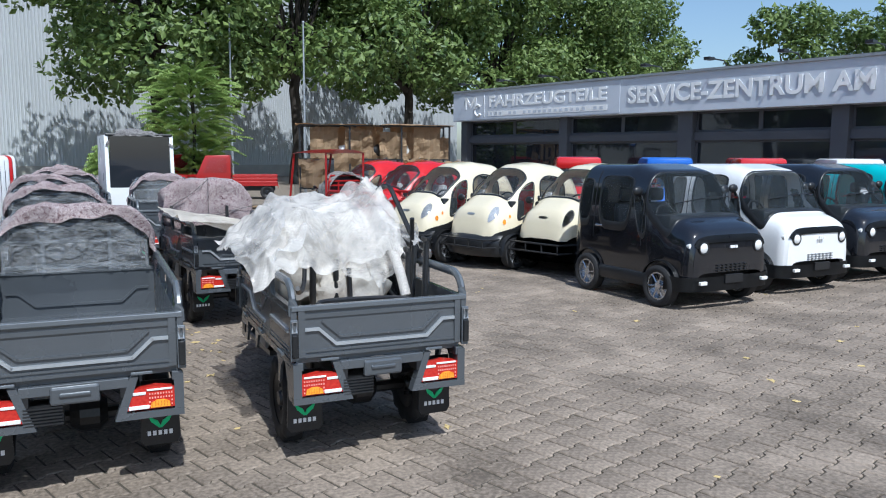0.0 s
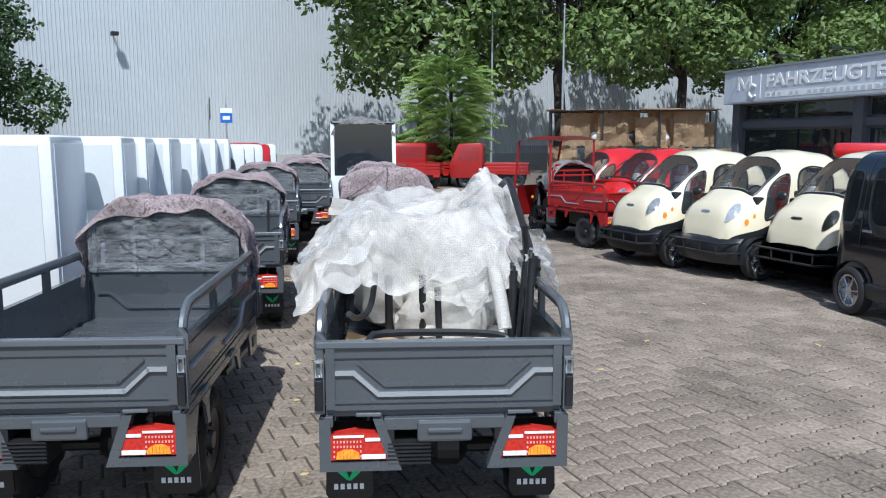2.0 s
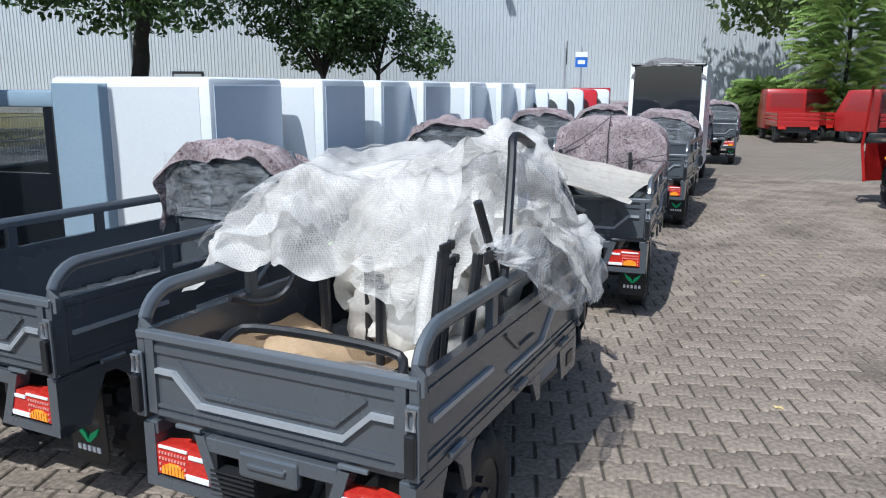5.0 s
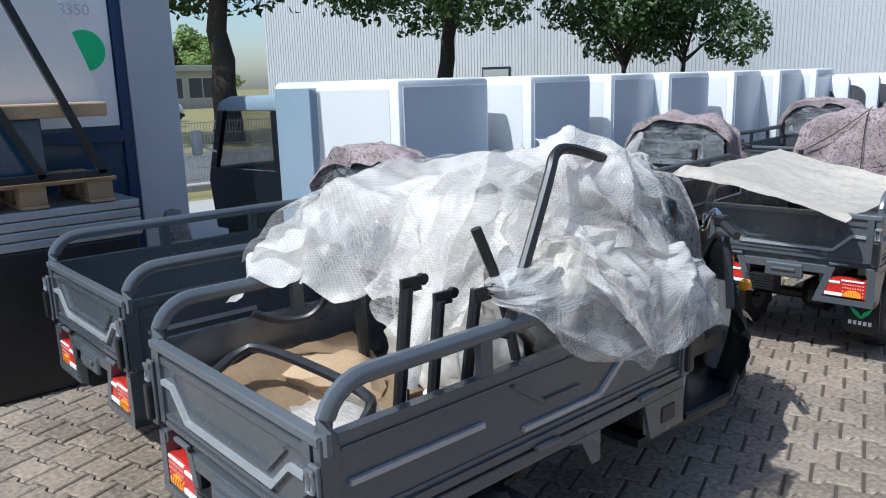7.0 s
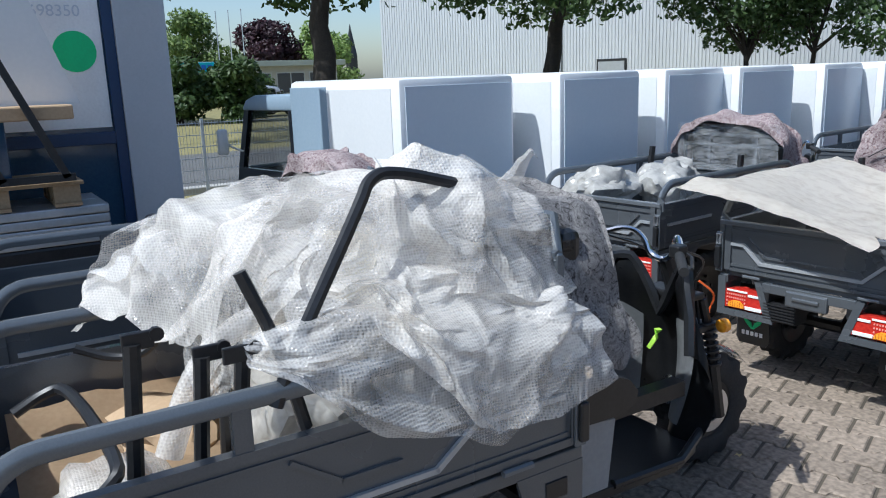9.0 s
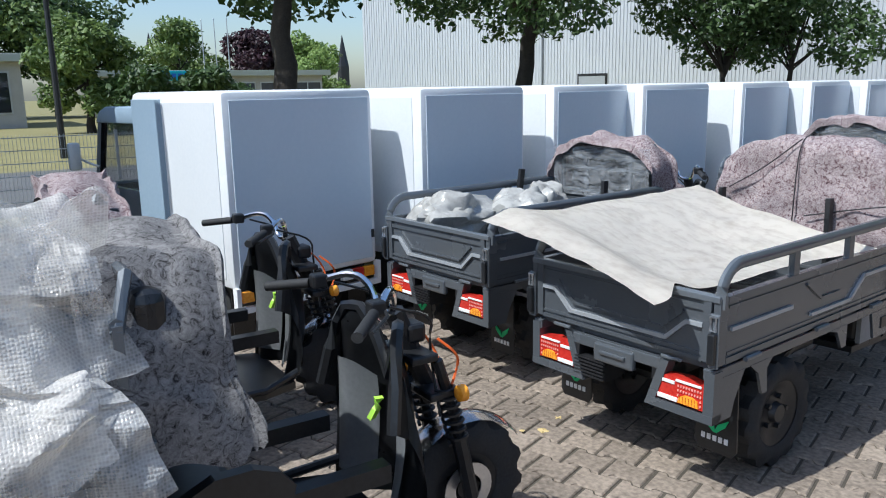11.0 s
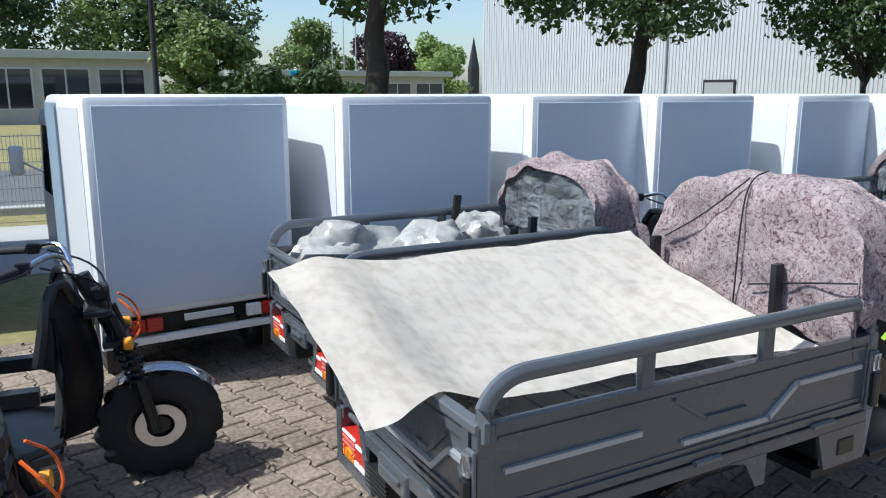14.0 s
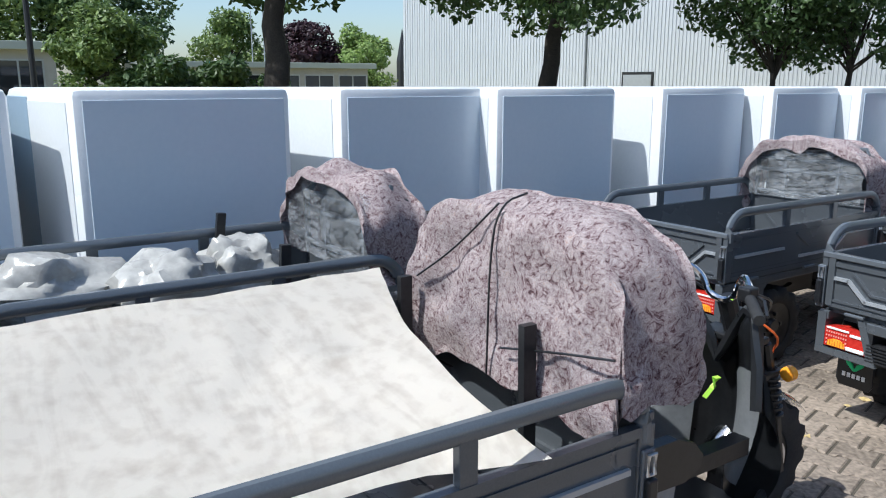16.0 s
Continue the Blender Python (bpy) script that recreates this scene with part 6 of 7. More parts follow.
# ---- red mini trucks far off ----
def mini_truck(m, label):
    t = thing("mini_truck", m, label, "mini truck", "red vehicles")
    bm = B()
    prism(bm, [(1.7, 0.35), (2.9, 0.35), (2.95, 0.85), (2.6, 1.62), (1.75, 1.65), (1.7, 1.5)], "x", -0.62, 0.62)
    bmesh.ops.bevel(bm, geom=bm.edges[:], offset=0.04, segments=2, profile=0.5, affect="EDGES")
    c = part("cab", bm, REDT, t, smooth=True)
    for s in (-1, 1):
        bm = B()
        prism(bm, [(1.85, 0.98), (2.68, 0.98), (2.48, 1.52), (1.85, 1.52)], "x", *sorted((s * 0.612, s * 0.626)))
        part("side_window", bm, GLASS_DARK, c)
    bm = B()
    prism(bm, [(-0.5, 1.05), (0.5, 1.05), (0.48, 1.5), (-0.48, 1.5)], "y", 1.688, 1.7)
    part("rear_window", bm, GLASS_DARK, c)
    bm = B()
    box(bm, -0.62, 0.62, 0, 1.66, 0.5, 0.58)
    part("bed", bm, REDT, t)
    for a in ((-0.62, -0.59, 0, 1.66), (0.59, 0.62, 0, 1.66), (-0.62, 0.62, 0, 0.03), (-0.62, 0.62, 1.63, 1.66)):
        bm = B()
        for z in (0.58, 0.7, 0.82):
            box(bm, *a, z, z + 0.09, 0.008)
        part("side_board", bm, REDT, t)
    for s in (-1, 1):
        for y in (0.4, 2.35):
            wheel(t, "wheel", (s * 0.52, y, 0.26), 0.26, 0.15, 0.16, BLACKS, knobs=0)
        bm = B()
        box(bm, *sorted((s * 0.35, s * 0.58)), -0.02, 0, 0.42, 0.5, 0.006)
        part("tail_light", bm, RED_LENS, t)
    bm = B()
    box(bm, -0.45, 0.45, 0.1, 2.6, 0.32, 0.5)
    part("chassis", bm, BLACKS, t)
    return t


mini_truck(pose(2.3, 27.8, 0, 0, 0, 15), "red mini truck with a ribbed open bed")
mini_truck(pose(6.3, 28.9, 0, 0, 0, 78), "red mini truck with a ribbed open bed")
mini_truck(pose(3.6, 29.6, 0, 0, 0, 30), "red mini truck parked behind another one")
mini_truck(pose(-3.2, 24.5, 0, 0, 0, 20), "dark red mini truck at the end of the trike row")


# ---- shop front ----
def shop_front(t):
    """Columns, windows, sign lettering; x along the facade, the yard lies towards -y."""
    cols = [(0.0, 0.35), (5.15, 5.5), (9.8, 10.28), (14.2, 14.62), (18.8, 19.2), (23.4, 23.8), (28, 28.4), (32.6, 33.0), (37.2, 37.6), (41.8, 42.2)]
    for a, b in cols:
        bm = B()
        box(bm, a, b, -0.02, 0.5, 0, 2.98, 0.01)
        part("column", bm, SHOPGREY, t)
    for (_, a), (b, _) in zip(cols, cols[1:]):
        bm = B()
        box(bm, a, b, 0.1, 0.5, 2.16, 2.4, 0.01)
        part("lintel", bm, SHOPGREY, t)
        bm = B()
        box(bm, a, b, 0.12, 0.5, 0, 0.35, 0.01)
        part("plinth", bm, SHOPGREY, t)
        mid = (a + b) / 2
        for x0, x1, z0, z1 in ((a, mid, 2.4, 2.98), (mid, b, 2.4, 2.98), (a, b, 0.35, 2.16)):
            bm = B()
            for q in ((x0, x1, z0, z0 + 0.06), (x0, x1, z1 - 0.06, z1), (x0, x0 + 0.06, z0, z1), (x1 - 0.06, x1, z0, z1)):
                box(bm, q[0], q[1], 0.2, 0.28, q[2], q[3])
            w = part("window", bm, SHOPGREY, t)
            bm = B()
            box(bm, x0 + 0.05, x1 - 0.05, 0.23, 0.24, z0 + 0.05, z1 - 0.05)
            part("pane", bm, SHOPGLASS, w)
    bm = B()
    box(bm, 0.2, 7.9, -0.31, -0.3, 3.03, 4.0)
    part("sign_panel", bm, SIGNGREY, t)
    for k in range(10):
        x = 1.0 + 2.05 * k
        bm = B()
        tube(bm, [(x, 0.1, 4.12), (x, -0.1, 4.3), (x, -0.75, 4.32)], 0.02, 6)
        box(bm, x - 0.09, x + 0.09, -0.95, -0.7, 4.26, 4.34, 0.01)
        part("sign_lamp", bm, BLACKS, t)

    def words(txt, x, z, size, width, name):
        cu = bpy.data.curves.new("text", "FONT")
        cu.body, cu.size, cu.extrude = txt, size, 0.008
        cu.offset = 0.026 * size
        ob = bpy.data.objects.new("text", cu)
        scene.collection.objects.link(ob)
        bpy.context.view_layer.update()
        me = bpy.data.meshes.new_from_object(ob.evaluated_get(bpy.context.evaluated_depsgraph_get()))
        bpy.data.objects.remove(ob)
        w = max(v.co.x for v in me.vertices)
        for v in me.vertices:
            v.co = (x + v.co.x * width / w, -0.318 - v.co.z, z + v.co.y)
        me.materials.clear()
        me.materials.append(LETTER)
        o = new(name, me)
        o.parent = t
        tagged(o, "white lettering on the grey sign band")
    words("FAHRZEUGTEILE", 1.9, 3.46, 0.54, 5.5, "lettering")
    words("SERVICE-ZENTRUM AM", 8.2, 3.3, 0.66, 7.1, "lettering")
    bm = B()
    box(bm, 1.88, 7.42, -0.318, -0.31, 3.12, 3.3)
    bar = part("web_line", bm, LETTER, t, "white bar with an unreadable web line")
    bm = B()
    for k in range(22):
        if k not in (3, 6, 19):
            box(bm, 2.0 + 0.244 * k, 2.13 + 0.244 * k, -0.324, -0.318, 3.165, 3.255)
    part("letter_bars", bm, SIGNGREY, bar)
    bm = B()
    prism(bm, [(0.55, 3.85), (0.68, 3.85), (0.9, 3.55), (1.1, 3.85), (1.22, 3.85), (1.22, 3.4), (1.12, 3.4), (1.12, 3.7), (0.9, 3.42), (0.65, 3.72), (0.65, 3.4), (0.55, 3.4)], "y", -0.322, -0.31)
    tube(bm, [(1.45, -0.316, 3.5), (1.3, -0.316, 3.56), (1.15, -0.316, 3.45), (1.15, -0.316, 3.25), (1.3, -0.316, 3.14), (1.45, -0.316, 3.22)], 0.045, 6)
    box(bm, 1.64, 1.67, -0.322, -0.31, 3.12, 3.9)
    part("logo", bm, LETTER, t, "white angular emblem")
    bm = B()
    words("B", 15.6, 3.3, 0.66, 0.4, "lettering")
    bm.free()


shop_front(SHOP)


# ---- blue glazed stand with pallet goods ----
BLUEGLASS = surface("blue_tinted_glass", (0.018, 0.05, 0.1), (0.03, 0.075, 0.135), 0.8, 0.06)
BLUEFRAME = surface("blue_frame_paint", (0.008, 0.03, 0.09), (0.012, 0.042, 0.12), 2, 0.35)
POSTGREY = surface("pale_grey_post", (0.4, 0.43, 0.47), (0.45, 0.48, 0.52), 2, 0.4)
ks = thing("glazed_stand", pose(-0.55, 0.17, 0), "blue glazed wall with a pale grey corner post", "glass wall")
bm = B()
box(bm, -1.68, -1.56, 4.03, 4.36, 0, 3.2, 0.006)
part("corner_post", bm, POSTGREY, ks)
bm = B()
box(bm, -1.66, -1.575, 3.96, 4.028, 0, 3.2, 0.004)
box(bm, -1.66, -1.575, 0.6, 3.96, 1.36, 1.44, 0.004)
box(bm, -1.66, -1.575, 0.6, 3.96, 3.1, 3.2, 0.004)
box(bm, -1.66, -1.575, 0.5, 0.6, 0, 3.2, 0.004)
part("window_frame", bm, BLUEFRAME, ks)
bm = B()
box(bm, -1.63, -1.61, 0.6, 3.96, 0, 1.36)
part("pane", bm, BLUEGLASS, ks)
bm = B()
box(bm, -1.63, -1.61, 0.6, 3.96, 1.44, 3.1)
up = part("pane", bm, BLUEGLASS, ks)
bm = B()
box(bm, -1.605, -1.6, 2.9, 3.95, 1.47, 2.9)
ps = part("poster", bm, LETTER, ks, "white poster with a green disc")
bm = B()
lathe(bm, [(0, 0.001), (0, 0.13), (0.004, 0.13), (0.004, 0.001)], (-1.6, 3.78, 1.96), "x", 24)
part("disc", bm, GREENLOGO, ps)
cu = bpy.data.curves.new("text", "FONT")
cu.body, cu.size, cu.extrude = "698350", 0.1, 0.001
tob = bpy.data.objects.new("text", cu)
scene.collection.objects.link(tob)
bpy.context.view_layer.update()
me = bpy.data.meshes.new_from_object(tob.evaluated_get(bpy.context.evaluated_depsgraph_get()))
bpy.data.objects.remove(tob)
for v in me.vertices:
    v.co = (-1.597 + v.co.z, 3.54 + v.co.x, 2.18 + v.co.y)
me.materials.clear()
me.materials.append(SIGNGREY)
o = new("digits", me)
o.parent = ps
# unseen block, added to throw shade on the first box truck's side
bm = B()
box(bm, -6.5, -2.55, 0.5, 4.25, 0, 3.3, 0.01)
part("shade_wall", bm, POSTGREY, ks, "unseen pale grey wall added to cast shade")

pal = thing("pallet", pose(-1.7, 3.5, 1.072), "worn wooden pallet on stacked profiles", "pallet")
for k in range(5):
    bm = B()
    box(bm, -0.3 + 0.13 * k, -0.2 + 0.13 * k, -0.6, 0.3, 0.12, 0.142, 0.003)
    part("top_board", bm, WOODP, pal)
for k in range(3):
    for j in range(3):
        bm = B()
        box(bm, -0.28 + 0.24 * j, -0.18 + 0.24 * j, -0.58 + 0.36 * k, -0.44 + 0.36 * k, 0.02, 0.12, 0.004)
        part("block", bm, WOODP, pal)
for k in range(3):
    bm = B()
    box(bm, -0.3, 0.32, -0.58 + 0.36 * k, -0.44 + 0.36 * k, 0, 0.02)
    part("bottom_board", bm, WOODP, pal)
st = thing("profile_stack", pose(-1.7, 3.5, 0), "stack of aluminium profiles on a dark crate", "metal profiles")
bm = B()
box(bm, -0.3, 0.3, -0.62, 0.4, 0, 0.85, 0.02)
part("crate", bm, BLACKS, st, "dark crate")
for k in range(4):
    bm = B()
    box(bm, 0.02, 0.31, -0.66, 0.42, 0.85 + 0.055 * k, 0.9 + 0.055 * k, 0.008)
    part("profile", bm, GALV, st)
    bm = B()
    box(bm, -0.3, 0.0, -0.66, 0.42, 0.85 + 0.055 * k, 0.9 + 0.055 * k, 0.008)
    part("profile", bm, GALV, st)
bm = B()
box(bm, -2.0, -1.4, 2.9, 3.8, 1.56, 1.64, 0.01)
tagged(part("cardboard_box", bm, CARD), "flat brown cardboard box on a pallet", "cardboard box")
bm = B()
box(bm, -2.0, -1.45, 2.9, 3.45, 1.214, 1.56, 0.006)
tagged(part("dark_crate", bm, BLUEGLASS), "dark blue package on a pallet", "package")
bm = B()
prism(bm, [(2.9, 1.64), (3.88, 1.64), (3.55, 2.6), (2.9, 2.6)], "x", -1.7, -1.68)
tagged(part("white_board", bm, WHITE_PANEL), "large pale board standing on packages", "board")
fr = thing("steel_bracket", pose(-0.5, 0.1, 0), "tall black steel angle bracket leaning on a pallet", "bracket")
for a, c in (((-0.86, 3.12, 2.45), (-0.86, 3.62, 1.24)), ((-0.86, 2.9, 2.1), (-0.86, 3.3, 1.24)), ((-0.86, 2.9, 1.24), (-0.86, 3.66, 1.24))):
    bm = B()
    tube(bm, [a, c], 0.028, 4)
    part("bar", bm, BLACKS, fr)
drape("moving_blanket", pose(-1.62, 4.22, 0), 0.05, -0.06, 0.06, 0.95, 0.05, 0.85, 0.8, 60, BLANKET_GREY, "dark felt blanket hung over metal profiles", "blanket", 0.05, 20, 40, group="moving blankets")

# ---- rack with cardboard ----
rk = thing("storage_rack", pose(9.0, 25.4, 0, 0, 0, -14), "rusty steel rack piled with cardboard and wrapped parts", "rack")
for x in (-2.6, -0.9, 0.9, 2.6):
    for y in (-0.6, 0.6):
        bm = B()
        box(bm, x - 0.03, x + 0.03, y - 0.03, y + 0.03, 0, 2.7)
        part("upright", bm, BLACKS, rk)
for z in (0.5, 1.5, 2.66):
    for y in (-0.6, 0.6):
        bm = B()
        box(bm, -2.6, 2.6, y - 0.025, y + 0.025, z, z + 0.05)
        part("beam", bm, BLACKS, rk)
rng = random.Random(5)
for k in range(13):
    x = -2.45 + 0.4 * k
    h = rng.uniform(0.7, 1.2)
    z0 = 1.55 if k % 3 else 0.55
    bm = grid_sheet(B(), 8, 8, lambda u, v: (x + 0.95 * u - 0.2, -0.66 + 0.2 * wob((u * 2 + k, v * 2, k), 1.4) + 0.25 * (k % 3), z0 + h * v + 0.12 * wob((u * 3, k, v), 2)))
    bmesh.ops.solidify(bm, geom=bm.faces[:], thickness=0.01)
    part("cardboard", bm, CARD, rk, "bent brown cardboard sheet")
for k in range(5):
    bm = B()
    bmesh.ops.create_icosphere(bm, subdivisions=2, radius=0.32, matrix=Matrix.Translation((-2 + 1.0 * k, 0.05, 1.85)) @ Matrix.Diagonal((1.1, 0.9, 0.9, 1)))
    part("wrapped_part", bm, WHITE_GEL if k % 2 else BLACKP, rk, smooth=True)
bm = grid_sheet(B(), 14, 6, lambda u, v: (-2.75 + 5.5 * u, -0.75 + 1.5 * v, 2.72 + 0.08 * wob((u * 6, v * 2, 0), 1.5)))
bmesh.ops.solidify(bm, geom=bm.faces[:], thickness=0.012)
part("top_cardboard", bm, CARD, rk)
# timber heap before it
for k in range(9):
    bm = B()
    box(bm, -0.9 - 0.05 * (k % 3), 0.9, -0.06, 0.06, 0, 0.05)
    o = part("plank", bm, WOODP if k % 2 else BARK)
    o.matrix_world = pose(4.9 + 0.1 * (k % 4), 23.3 + 0.13 * (k % 5), 0.002 + 0.052 * (k // 5) + 0.0, 0, 0, 8 * ((k * 7) % 5) - 16)
    tagged(o, "weathered loose plank in a low heap", "plank", "heap of planks")


# ---- poles, signs ----
def flagpole(x, y, h):
    t = thing("flagpole", pose(x, y, 0), "thin pale grey flagpole", "flagpole", "flagpoles")
    bm = B()
    lathe(bm, [(0, 0.07), (h, 0.035), (h, 0.001)], (0, 0, 0), "z", 10)
    part("pole", bm, GALV, t, smooth=True)
    bm = B()
    bmesh.ops.create_uvsphere(bm, u_segments=10, v_segments=8, radius=0.06, matrix=Matrix.Translation((0, 0, h + 0.03)))
    part("finial", bm, GALV, t, smooth=True)


flagpole(5.9, 37.0, 8.6)
flagpole(8.5, 33.4, 7.4)
sg = thing("traffic_sign", pose(-4.5, 27.4, -0.03, 0, 0, 20), "blue and white traffic sign on a steel pole", "traffic sign")
bm = B()
tube(bm, [(0, 0, 0), (0, 0, 3.0)], 0.03)
part("pole", bm, GALV, sg)
bm = B()
box(bm, -0.2, 0.2, -0.05, -0.035, 2.35, 2.85, 0.005)
pl = part("plate", bm, BLUE, sg)
bm = B()
box(bm, -0.2, 0.2, -0.055, -0.05, 2.68, 2.85)
box(bm, -0.12, 0.12, -0.055, -0.05, 2.45, 2.58)
part("symbol", bm, LETTER, pl)
sg2 = thing("traffic_sign", pose(-5.2, 27.9, -0.03, 0, 0, 105), "round traffic sign seen nearly edge-on", "traffic sign")
bm = B()
tube(bm, [(0, 0, 0), (0, 0, 3.0)], 0.03)
part("pole", bm, GALV, sg2)
bm = B()
lathe(bm, [(0, 0.001), (0, 0.4), (0.015, 0.4), (0.015, 0.001)], (0, -0.05, 2.85), "y", 24)
part("plate", bm, BLACKS, sg2)


# ---- feathery young tree ----
def feather_tree(x, y, h, seed):
    t = thing("young_tree", pose(x, y, -0.01), "young feathery light green tree beside red trucks", "tree")
    rng = random.Random(seed)
    bm = B()
    tube(bm, [(0, 0, 0), (0.1, 0, h * 0.5), (0.0, 0.1, h * 0.93)], 0.07, 7)
    part("trunk", bm, BARK, t, smooth=True)
    v, f = [], []
    for k in range(620):
        z = h * rng.uniform(0.06, 0.96)
        a = rng.uniform(0, 6.28)
        L = (0.55 + 0.75 * math.sin(math.pi * min(1, (1.08 - z / h)))) * rng.uniform(0.7, 1.1)
        r0 = rng.uniform(0.1, 1.2) * math.sqrt(max(0.02, 1 - (z / h - 0.48) ** 2 / 0.34)) * 0.2 * h
        d = Vector((math.cos(a), math.sin(a), rng.uniform(0.0, 0.8))).normalized()
        s = d.cross(Vector((0, 0, 1))).normalized()
        p0 = Vector((math.cos(a) * r0, math.sin(a) * r0, z))
        for j in range(14):
            q = p0 + d * L * j / 14 + Vector((0, 0, -0.35 * L * (j / 14) ** 2))
            for sd in (-1, 1):
                tip = q + s * sd * 0.2 * (1 - 0.5 * j / 14) + Vector((0, 0, -0.11)) + d * 0.03
                i = len(v)
                v += [q, q.lerp(tip, 0.5) + d * 0.04, tip, q.lerp(tip, 0.5) - d * 0.04]
                f.append((i, i + 1, i + 2, i + 3))
    me = bpy.data.meshes.new("fronds")
    me.from_pydata(v, [], f)
    me.materials.append(LEAF_LIGHT)
    o = new("fronds", me)
    o.parent = t
    tagged(o, kind="stuff")


feather_tree(3.5, 31.6, 5.3, 3)
feather_tree(0.9, 32.5, 2.0, 4)

# ---- street side: fence, road, low buildings, far trees ----
bm = B()
box(bm, -8.2, -5.0, -120, 200, -0.2, -0.015)
tagged(part("pavement", bm, CONCRETE), "grey footway along the street", "pavement", kind="structure")
bm = B()
box(bm, -17, -9.6, -120, 200, -0.2, -0.012)
tagged(part("road", bm, ASPHALT), "grey asphalt street", "road", kind="structure")
bm = B()
box(bm, -9.6, -9.35, -120, 200, -0.2, 0.09, 0.02)
tagged(part("kerb", bm, CONCRETE), "pale concrete kerb", "kerb", kind="structure")


def fence(x, y0, y1):
    t = thing("mesh_fence", pose(x, 0, -0.03), "grey welded mesh fence", "fence")
    y = y0
    while y < y1:
        bm = B()
        box(bm, -0.03, 0.03, y - 0.02, y + 0.02, 0, 1.25)
        part("post", bm, GALV, t)
        bm = B()
        for k in range(7):
            box(bm, -0.006, 0.006, y, y + 2.5, 0.1 + 0.18 * k, 0.112 + 0.18 * k)
        for k in range(50):
            box(bm, -0.003, 0.003, y + 0.05 * k, y + 0.05 * k + 0.005, 0.06, 1.22)
        part("mesh_panel", bm, GALV, t)
        y += 2.5


fence(-8.7, -6, 24)


def low_building(m, w, d, h, label):
    t = thing("low_building", m, label, "building")
    bm = B()
    box(bm, 0, w, 0, d, 0, h)
    part("wall", bm, CONCRETE, t)
    bm = B()
    box(bm, -0.6, w + 0.6, -0.6, d + 0.6, h, h + 0.45, 0.02)
    part("roof", bm, ROOFWHITE, t)
    n = int(w / 3)
    for k in range(n):
        bm = B()
        box(bm, 0.3 + 3 * k, 2.9 + 3 * k, -0.03, 0.05, 0.8, h - 0.5)
        wd = part("window", bm, GALV, t)
        bm = B()
        box(bm, 0.4 + 3 * k, 1.55 + 3 * k, -0.05, -0.03, 0.9, h - 0.6)
        part("pane", bm, SHOPGLASS, wd)
        bm = B()
        box(bm, 1.65 + 3 * k, 2.8 + 3 * k, -0.05, -0.03, 0.9, h - 0.6)
        part("pane", bm, SHOPGLASS, wd)
    return t


ROOFWHITE = surface("pale_flat_roof_edge", (0.36, 0.4, 0.37), (0.42, 0.46, 0.43), 1, 0.6)
TEALSIGN = surface("turquoise_sign", (0.02, 0.4, 0.5), None, 2, 0.5)
lb = low_building(pose(-61, 15.2, -0.03, 0, 0, 90), 18, 10, 3.15, "long low flat-roofed building across the street")
bm = B()
box(bm, 4.2, 6.9, -0.7, -0.6, 2.75, 3.55, 0.02)
sn = part("sign", bm, TEALSIGN, lb, "turquoise sign with pale bars")
bm = B()
for k in range(5):
    box(bm, 4.4 + 0.48 * k, 4.75 + 0.48 * k, -0.73, -0.7, 2.95, 3.35)
part("sign_bars", bm, BLUE, sn)
low_building(pose(-47, -16, -0.03, 0, 0, 90), 24.5, 10, 3.7, "pale low flat-roofed pavilion across the street")
for i, (x, y, r, z0, z1, n, mat, lab) in enumerate([(-37, 10.4, 2.1, 1.4, 4.7, 6500, LEAF, "round green tree before a low building"), (-40, 13.2, 1.4, 0.6, 2.0, 2500, LEAF_LIGHT, "low green shrub tree by the street"),
        (-72, 13, 5, 4, 11, 7000, LEAF_DARK, "tall green tree behind a low building"), (-70, 7, 6, 4, 13, 8000, LEAF, "tall green tree behind a low building"), (-68, -3, 6, 4, 14, 8000, LEAF_DARK, "tall green tree behind a low building"),
        (-85, 27, 4, 3, 9, 6000, LEAF, "green tree far behind a roof"), (-80, 34, 3.5, 3, 7.6, 6000, LEAF_PURPLE, "dark purple tree far behind a roof"), (-78, 39, 3, 2.5, 7.2, 5000, LEAF_LIGHT, "light green tree far behind a roof"), (-66, 35.5, 2.2, 1, 5.2, 4000, LEAF_LIGHT, "light green bush by the warehouse corner"),
        (-33, 14.8, 1.6, 0.6, 2.3, 4000, LEAF_DARK, "dark green clipped hedge bush by the street"), (-34, 12.4, 1.7, 0.6, 2.6, 4000, LEAF_DARK, "dark green clipped hedge bush by the street"), (-48, 21, 1.6, 0.4, 1.9, 4000, LEAF_DARK, "dark green bush across the street"),
        (50, 45, 4, 5, 12.5, 6000, LEAF, "green tree behind the service centre"), (58, 43, 4.5, 5, 13.5, 6000, LEAF, "green tree behind the service centre"), (64, 36, 4.5, 5, 14, 6000, LEAF_DARK, "green tree behind the service centre"), (66, 28, 4.5, 5, 13, 6000, LEAF, "green tree behind the service centre")]):
    tree("tree", (x, y), 0.2, z0 + (z1 - z0) * 0.45, crown(70 + i, z0, z1, r, 11, r * 0.5), 0.16 if r < 3 else 0.26, n, 90 + i, mat, lab)
for k in range(3):
    flagpole(-70 + 1.2 * k, 25.5 + 0.8 * k, 8.3)
tw = thing("church_tower", pose(-150, 40, 0), "distant white round tower with small spires", "tower")
bm = B()
lathe(bm, [(0, 1.6), (10, 1.6), (10, 1.8), (11, 1.8)], (0, 0, 0), "z", 16)
part("wall", bm, WHITEC, tw)
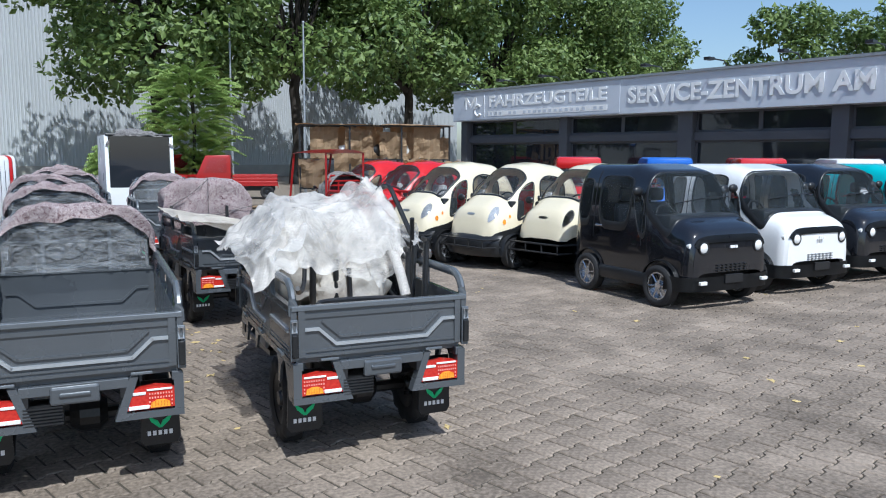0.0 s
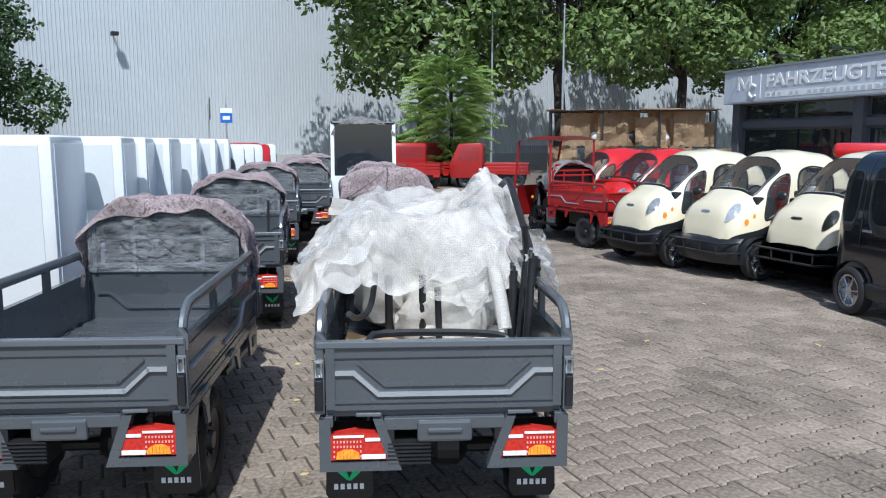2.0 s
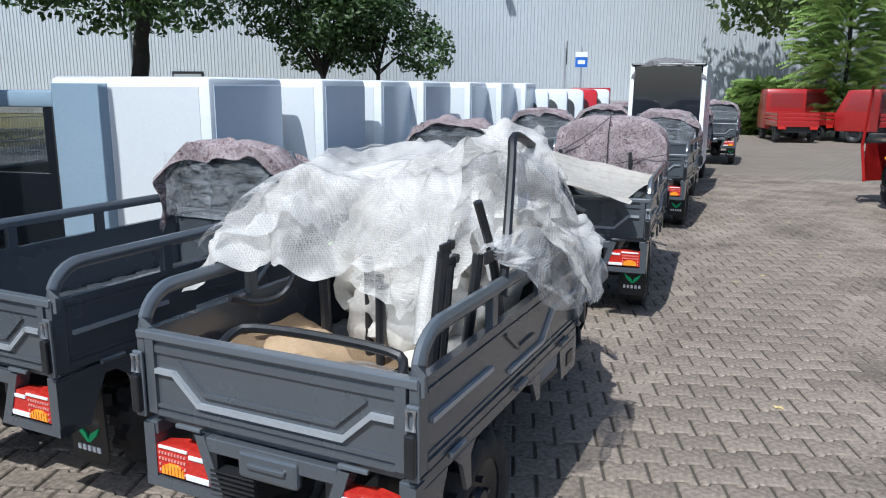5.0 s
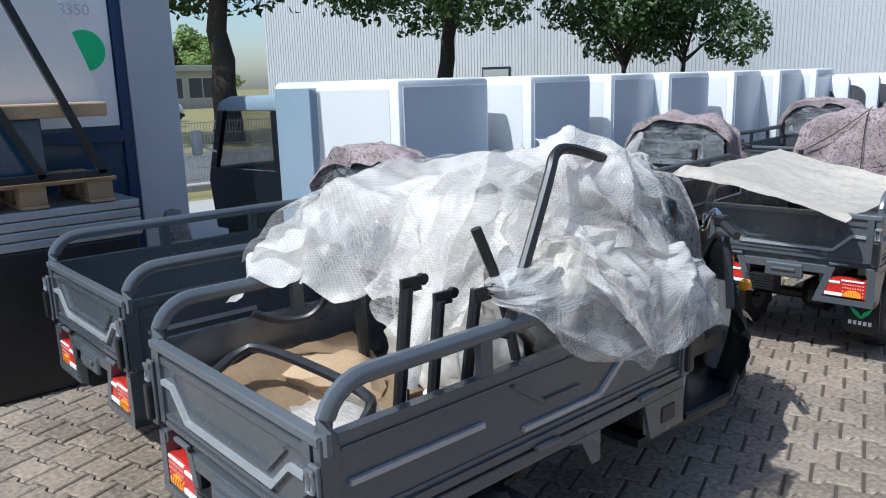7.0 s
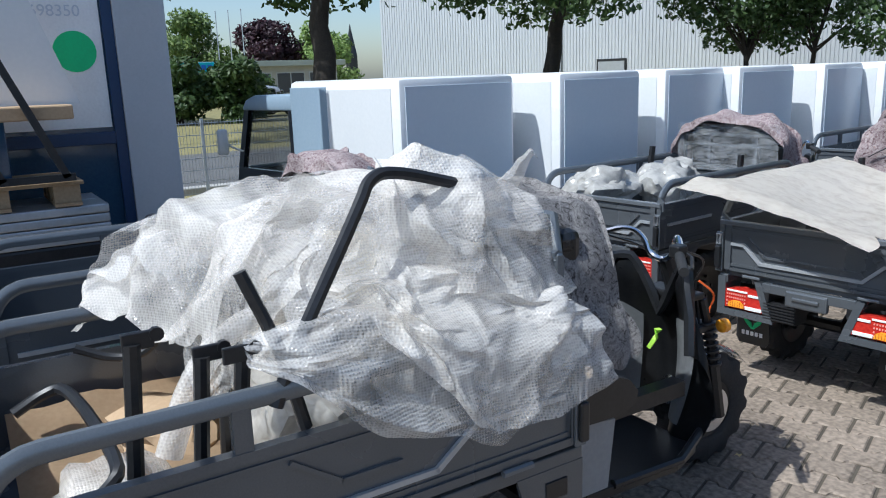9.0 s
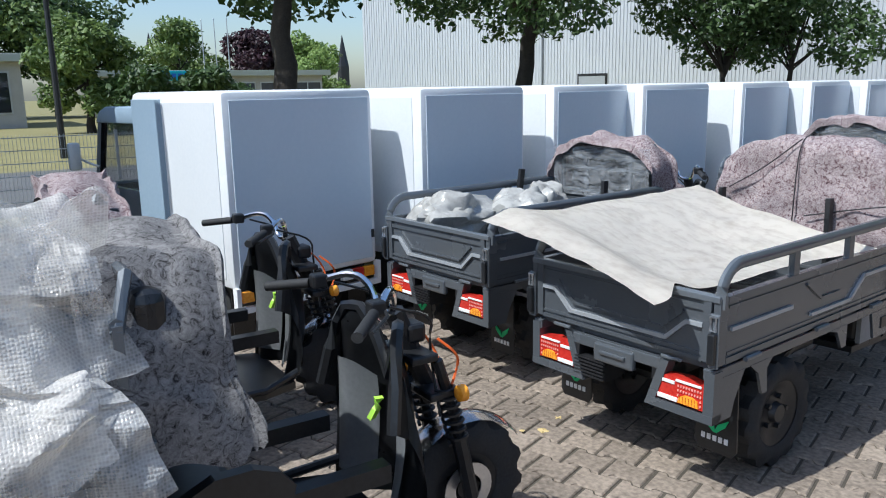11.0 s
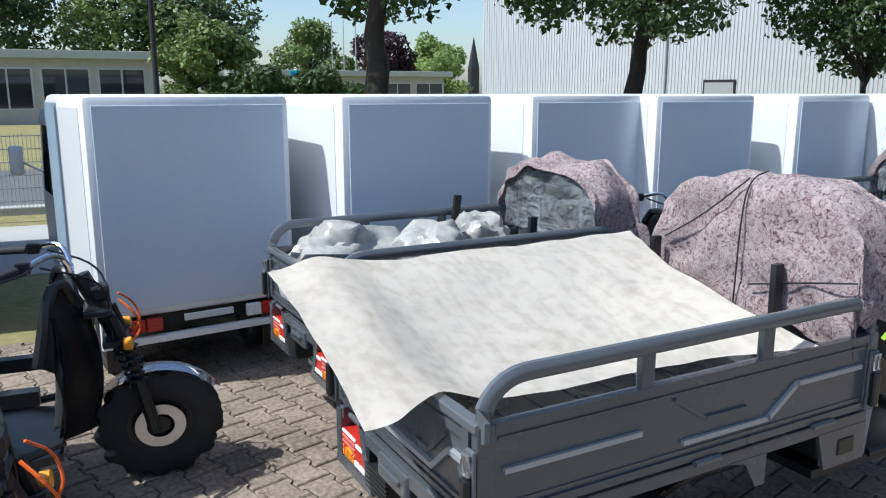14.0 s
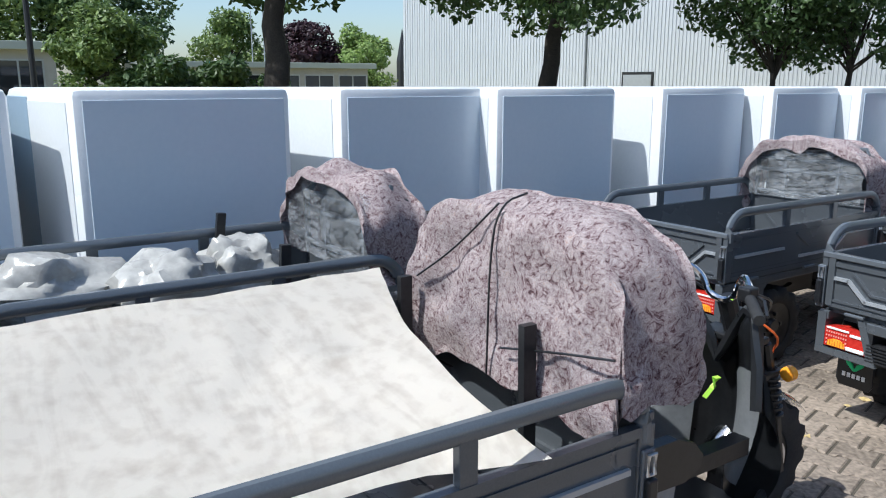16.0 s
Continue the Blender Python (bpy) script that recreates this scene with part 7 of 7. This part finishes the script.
for x, y in ((0, 0), (1.4, 0), (-1.4, 0), (0, -1.4)):
    bm = B()
    lathe(bm, [(10.5, 0.6), (13.0, 0.02)], (x, y, 0), "z", 8)
    part("spire", bm, BLACKS, tw)
sp = thing("church_spire", pose(-125, 66, 0), "distant dark pointed church spire", "church spire")
bm = B()
lathe(bm, [(0, 1.1), (6, 1.1), (11.5, 0.03)], (0, 0, 0), "z", 8)
part("spire", bm, BLACKS, sp)
lp = thing("street_lamp", pose(-21, 7.2, -0.03), "thin dark street lamp post", "street lamp")
bm = B()
lathe(bm, [(0, 0.1), (8, 0.05)], (0, 0, 0), "z", 10)
part("pole", bm, BLACKS, lp)
bm = B()
box(bm, -0.15, 0.6, -0.1, 0.1, 8, 8.12, 0.03)
part("lamp_head", bm, GALV, lp)

# parked silver car across the street
SILVERC = surface("silver_car_paint", (0.45, 0.47, 0.5), (0.5, 0.52, 0.55), 2, 0.25, 0.4, 0, 40, coat=0.5)
cr = microcar(pose(-38, 19.5, 0, 0, 0, 20), SILVERC, "cube", "silver hatchback parked across the street", "")
cr["category"] = "car"
cr.scale = (1.3, 1.7, 1.0)


# ---- fallen leaves ----
DRY = surface("dry_yellow_leaf", (0.5, 0.36, 0.14), (0.66, 0.52, 0.26), 30, 0.8)
rng = random.Random(9)
bm = B()
for k in range(9):
    a = 2 * math.pi * k / 9
    r = 1.0 if k % 2 else 0.55
    bm.verts.new((r * math.cos(a), r * math.sin(a), 0.12 * math.sin(2.3 * k)))
c = bm.verts.new((0, 0, 0.05))
bm.verts.ensure_lookup_table()
for k in range(9):
    bm.faces.new((bm.verts[k], bm.verts[(k + 1) % 9], c))
leaf_mesh = mesh_of(bm, "dry_leaf", DRY)
spots = [(4.25, 7.7), (4.18, 7.64), (0.68, 3.94), (2.68, 5.65), (2.9, 9.94), (2.23, 8.42), (1.43, 5.99), (-0.94, 6.24), (4.4, 7.9), (7.5, 6.2), (6.2, 4.1), (5.5, 2.6), (4.6, 3.4), (2.9, 2.2)]
spots += [(rng.uniform(0.4, 0.9), rng.uniform(5, 16)) for _ in range(45)] + [(rng.uniform(1.8, 9), rng.uniform(1, 15)) for _ in range(40)] + [(rng.uniform(-0.9, 0.6), rng.uniform(8.4, 10.5)) for _ in range(25)]
for x, y in spots:
    o = new("fallen_leaf", leaf_mesh)
    s = rng.uniform(0.02, 0.05)
    o.matrix_world = pose(x, y, 0.004, 0, 0, rng.uniform(0, 360)) @ Matrix.Diagonal((s, s * rng.uniform(0.6, 1), s, 1))
    tagged(o, "dry yellow fallen leaf on the paving", "leaf", "fallen leaves")


# ---- interlocking pavers ----
bm = B()
box(bm, -2.55, 11.5, -1.5, 17.5, -0.0119, -0.0085)
bed = part("bedding_sand", bm, BEDDING, ground)

PL, PW, GAP, DEV = 0.2, 0.165, 0.005, 0.012
ROT = math.radians(20)
edge = [(-0.1, 1), (-0.062, 1), (-0.04, -1), (0.04, -1), (0.062, 1), (0.1, 1)]
outline = [(x, PW / 2 + DEV * s) for x, s in edge] + [(-x, -PW / 2 - DEV * s) for x, s in edge]
outer = np.array([(x - math.copysign(GAP * 1.35, x) * (abs(x) > 0.09), y - math.copysign(GAP, y)) for x, y in outline])
inner = np.array([(x - math.copysign(0.006, x) * (abs(x) > 0.05), y - math.copysign(0.006, y)) for x, y in outer])
base_v = np.concatenate([np.c_[inner, np.zeros(12)], np.c_[outer, np.full(12, -0.006)], np.c_[outer, np.full(12, -0.016)]])
base_f = [tuple(range(11, -1, -1))]
base_f += [(i, (i + 1) % 12, 12 + (i + 1) % 12, 12 + i) for i in range(12)] + [(12 + i, 12 + (i + 1) % 12, 24 + (i + 1) % 12, 24 + i) for i in range(12)]
paver_me = bpy.data.meshes.new("paver")
paver_me.from_pydata(base_v.tolist(), [], base_f)
paver_me.materials.append(STONE)
prng = np.random.default_rng(4)
verts, faces, single, count = [], [], 0, 0
cr_, sr_ = math.cos(ROT), math.sin(ROT)
for j in range(-60, 130):
    for i in range(-60, 110):
        u, v = (i + 0.5 * (j % 2)) * PL, j * PW
        x, y = u * cr_ - v * sr_ + 3, u * sr_ + v * cr_ + 3
        if not (-2.5 < x < 11.5 and -1.5 < y < 17.5):
            continue
        h, tx, ty = prng.normal(0, 0.0012), prng.normal(0, 0.008), prng.normal(0, 0.008)
        if 2.0 < x < 3.0 and 1.2 < y < 11.0 and single < 295:
            o = new("paver", paver_me)
            o.parent = ground
            o.matrix_world = Matrix.Translation((x, y, h)) @ Euler((tx, ty, ROT)).to_matrix().to_4x4()
            single += 1
            continue
        bx, by = base_v[:, 0], base_v[:, 1]
        verts.append(np.c_[bx * cr_ - by * sr_ + x, bx * sr_ + by * cr_ + y, base_v[:, 2] + h + bx * ty + by * tx])
        faces += [tuple(q + 36 * count for q in f) for f in base_f]
        count += 1
pav = bpy.data.meshes.new("pavers")
pav.from_pydata(np.concatenate(verts).tolist(), [], faces)
pav.materials.append(STONE)
o = new("pavers", pav)
o.parent = ground
tagged(o, kind="stuff")
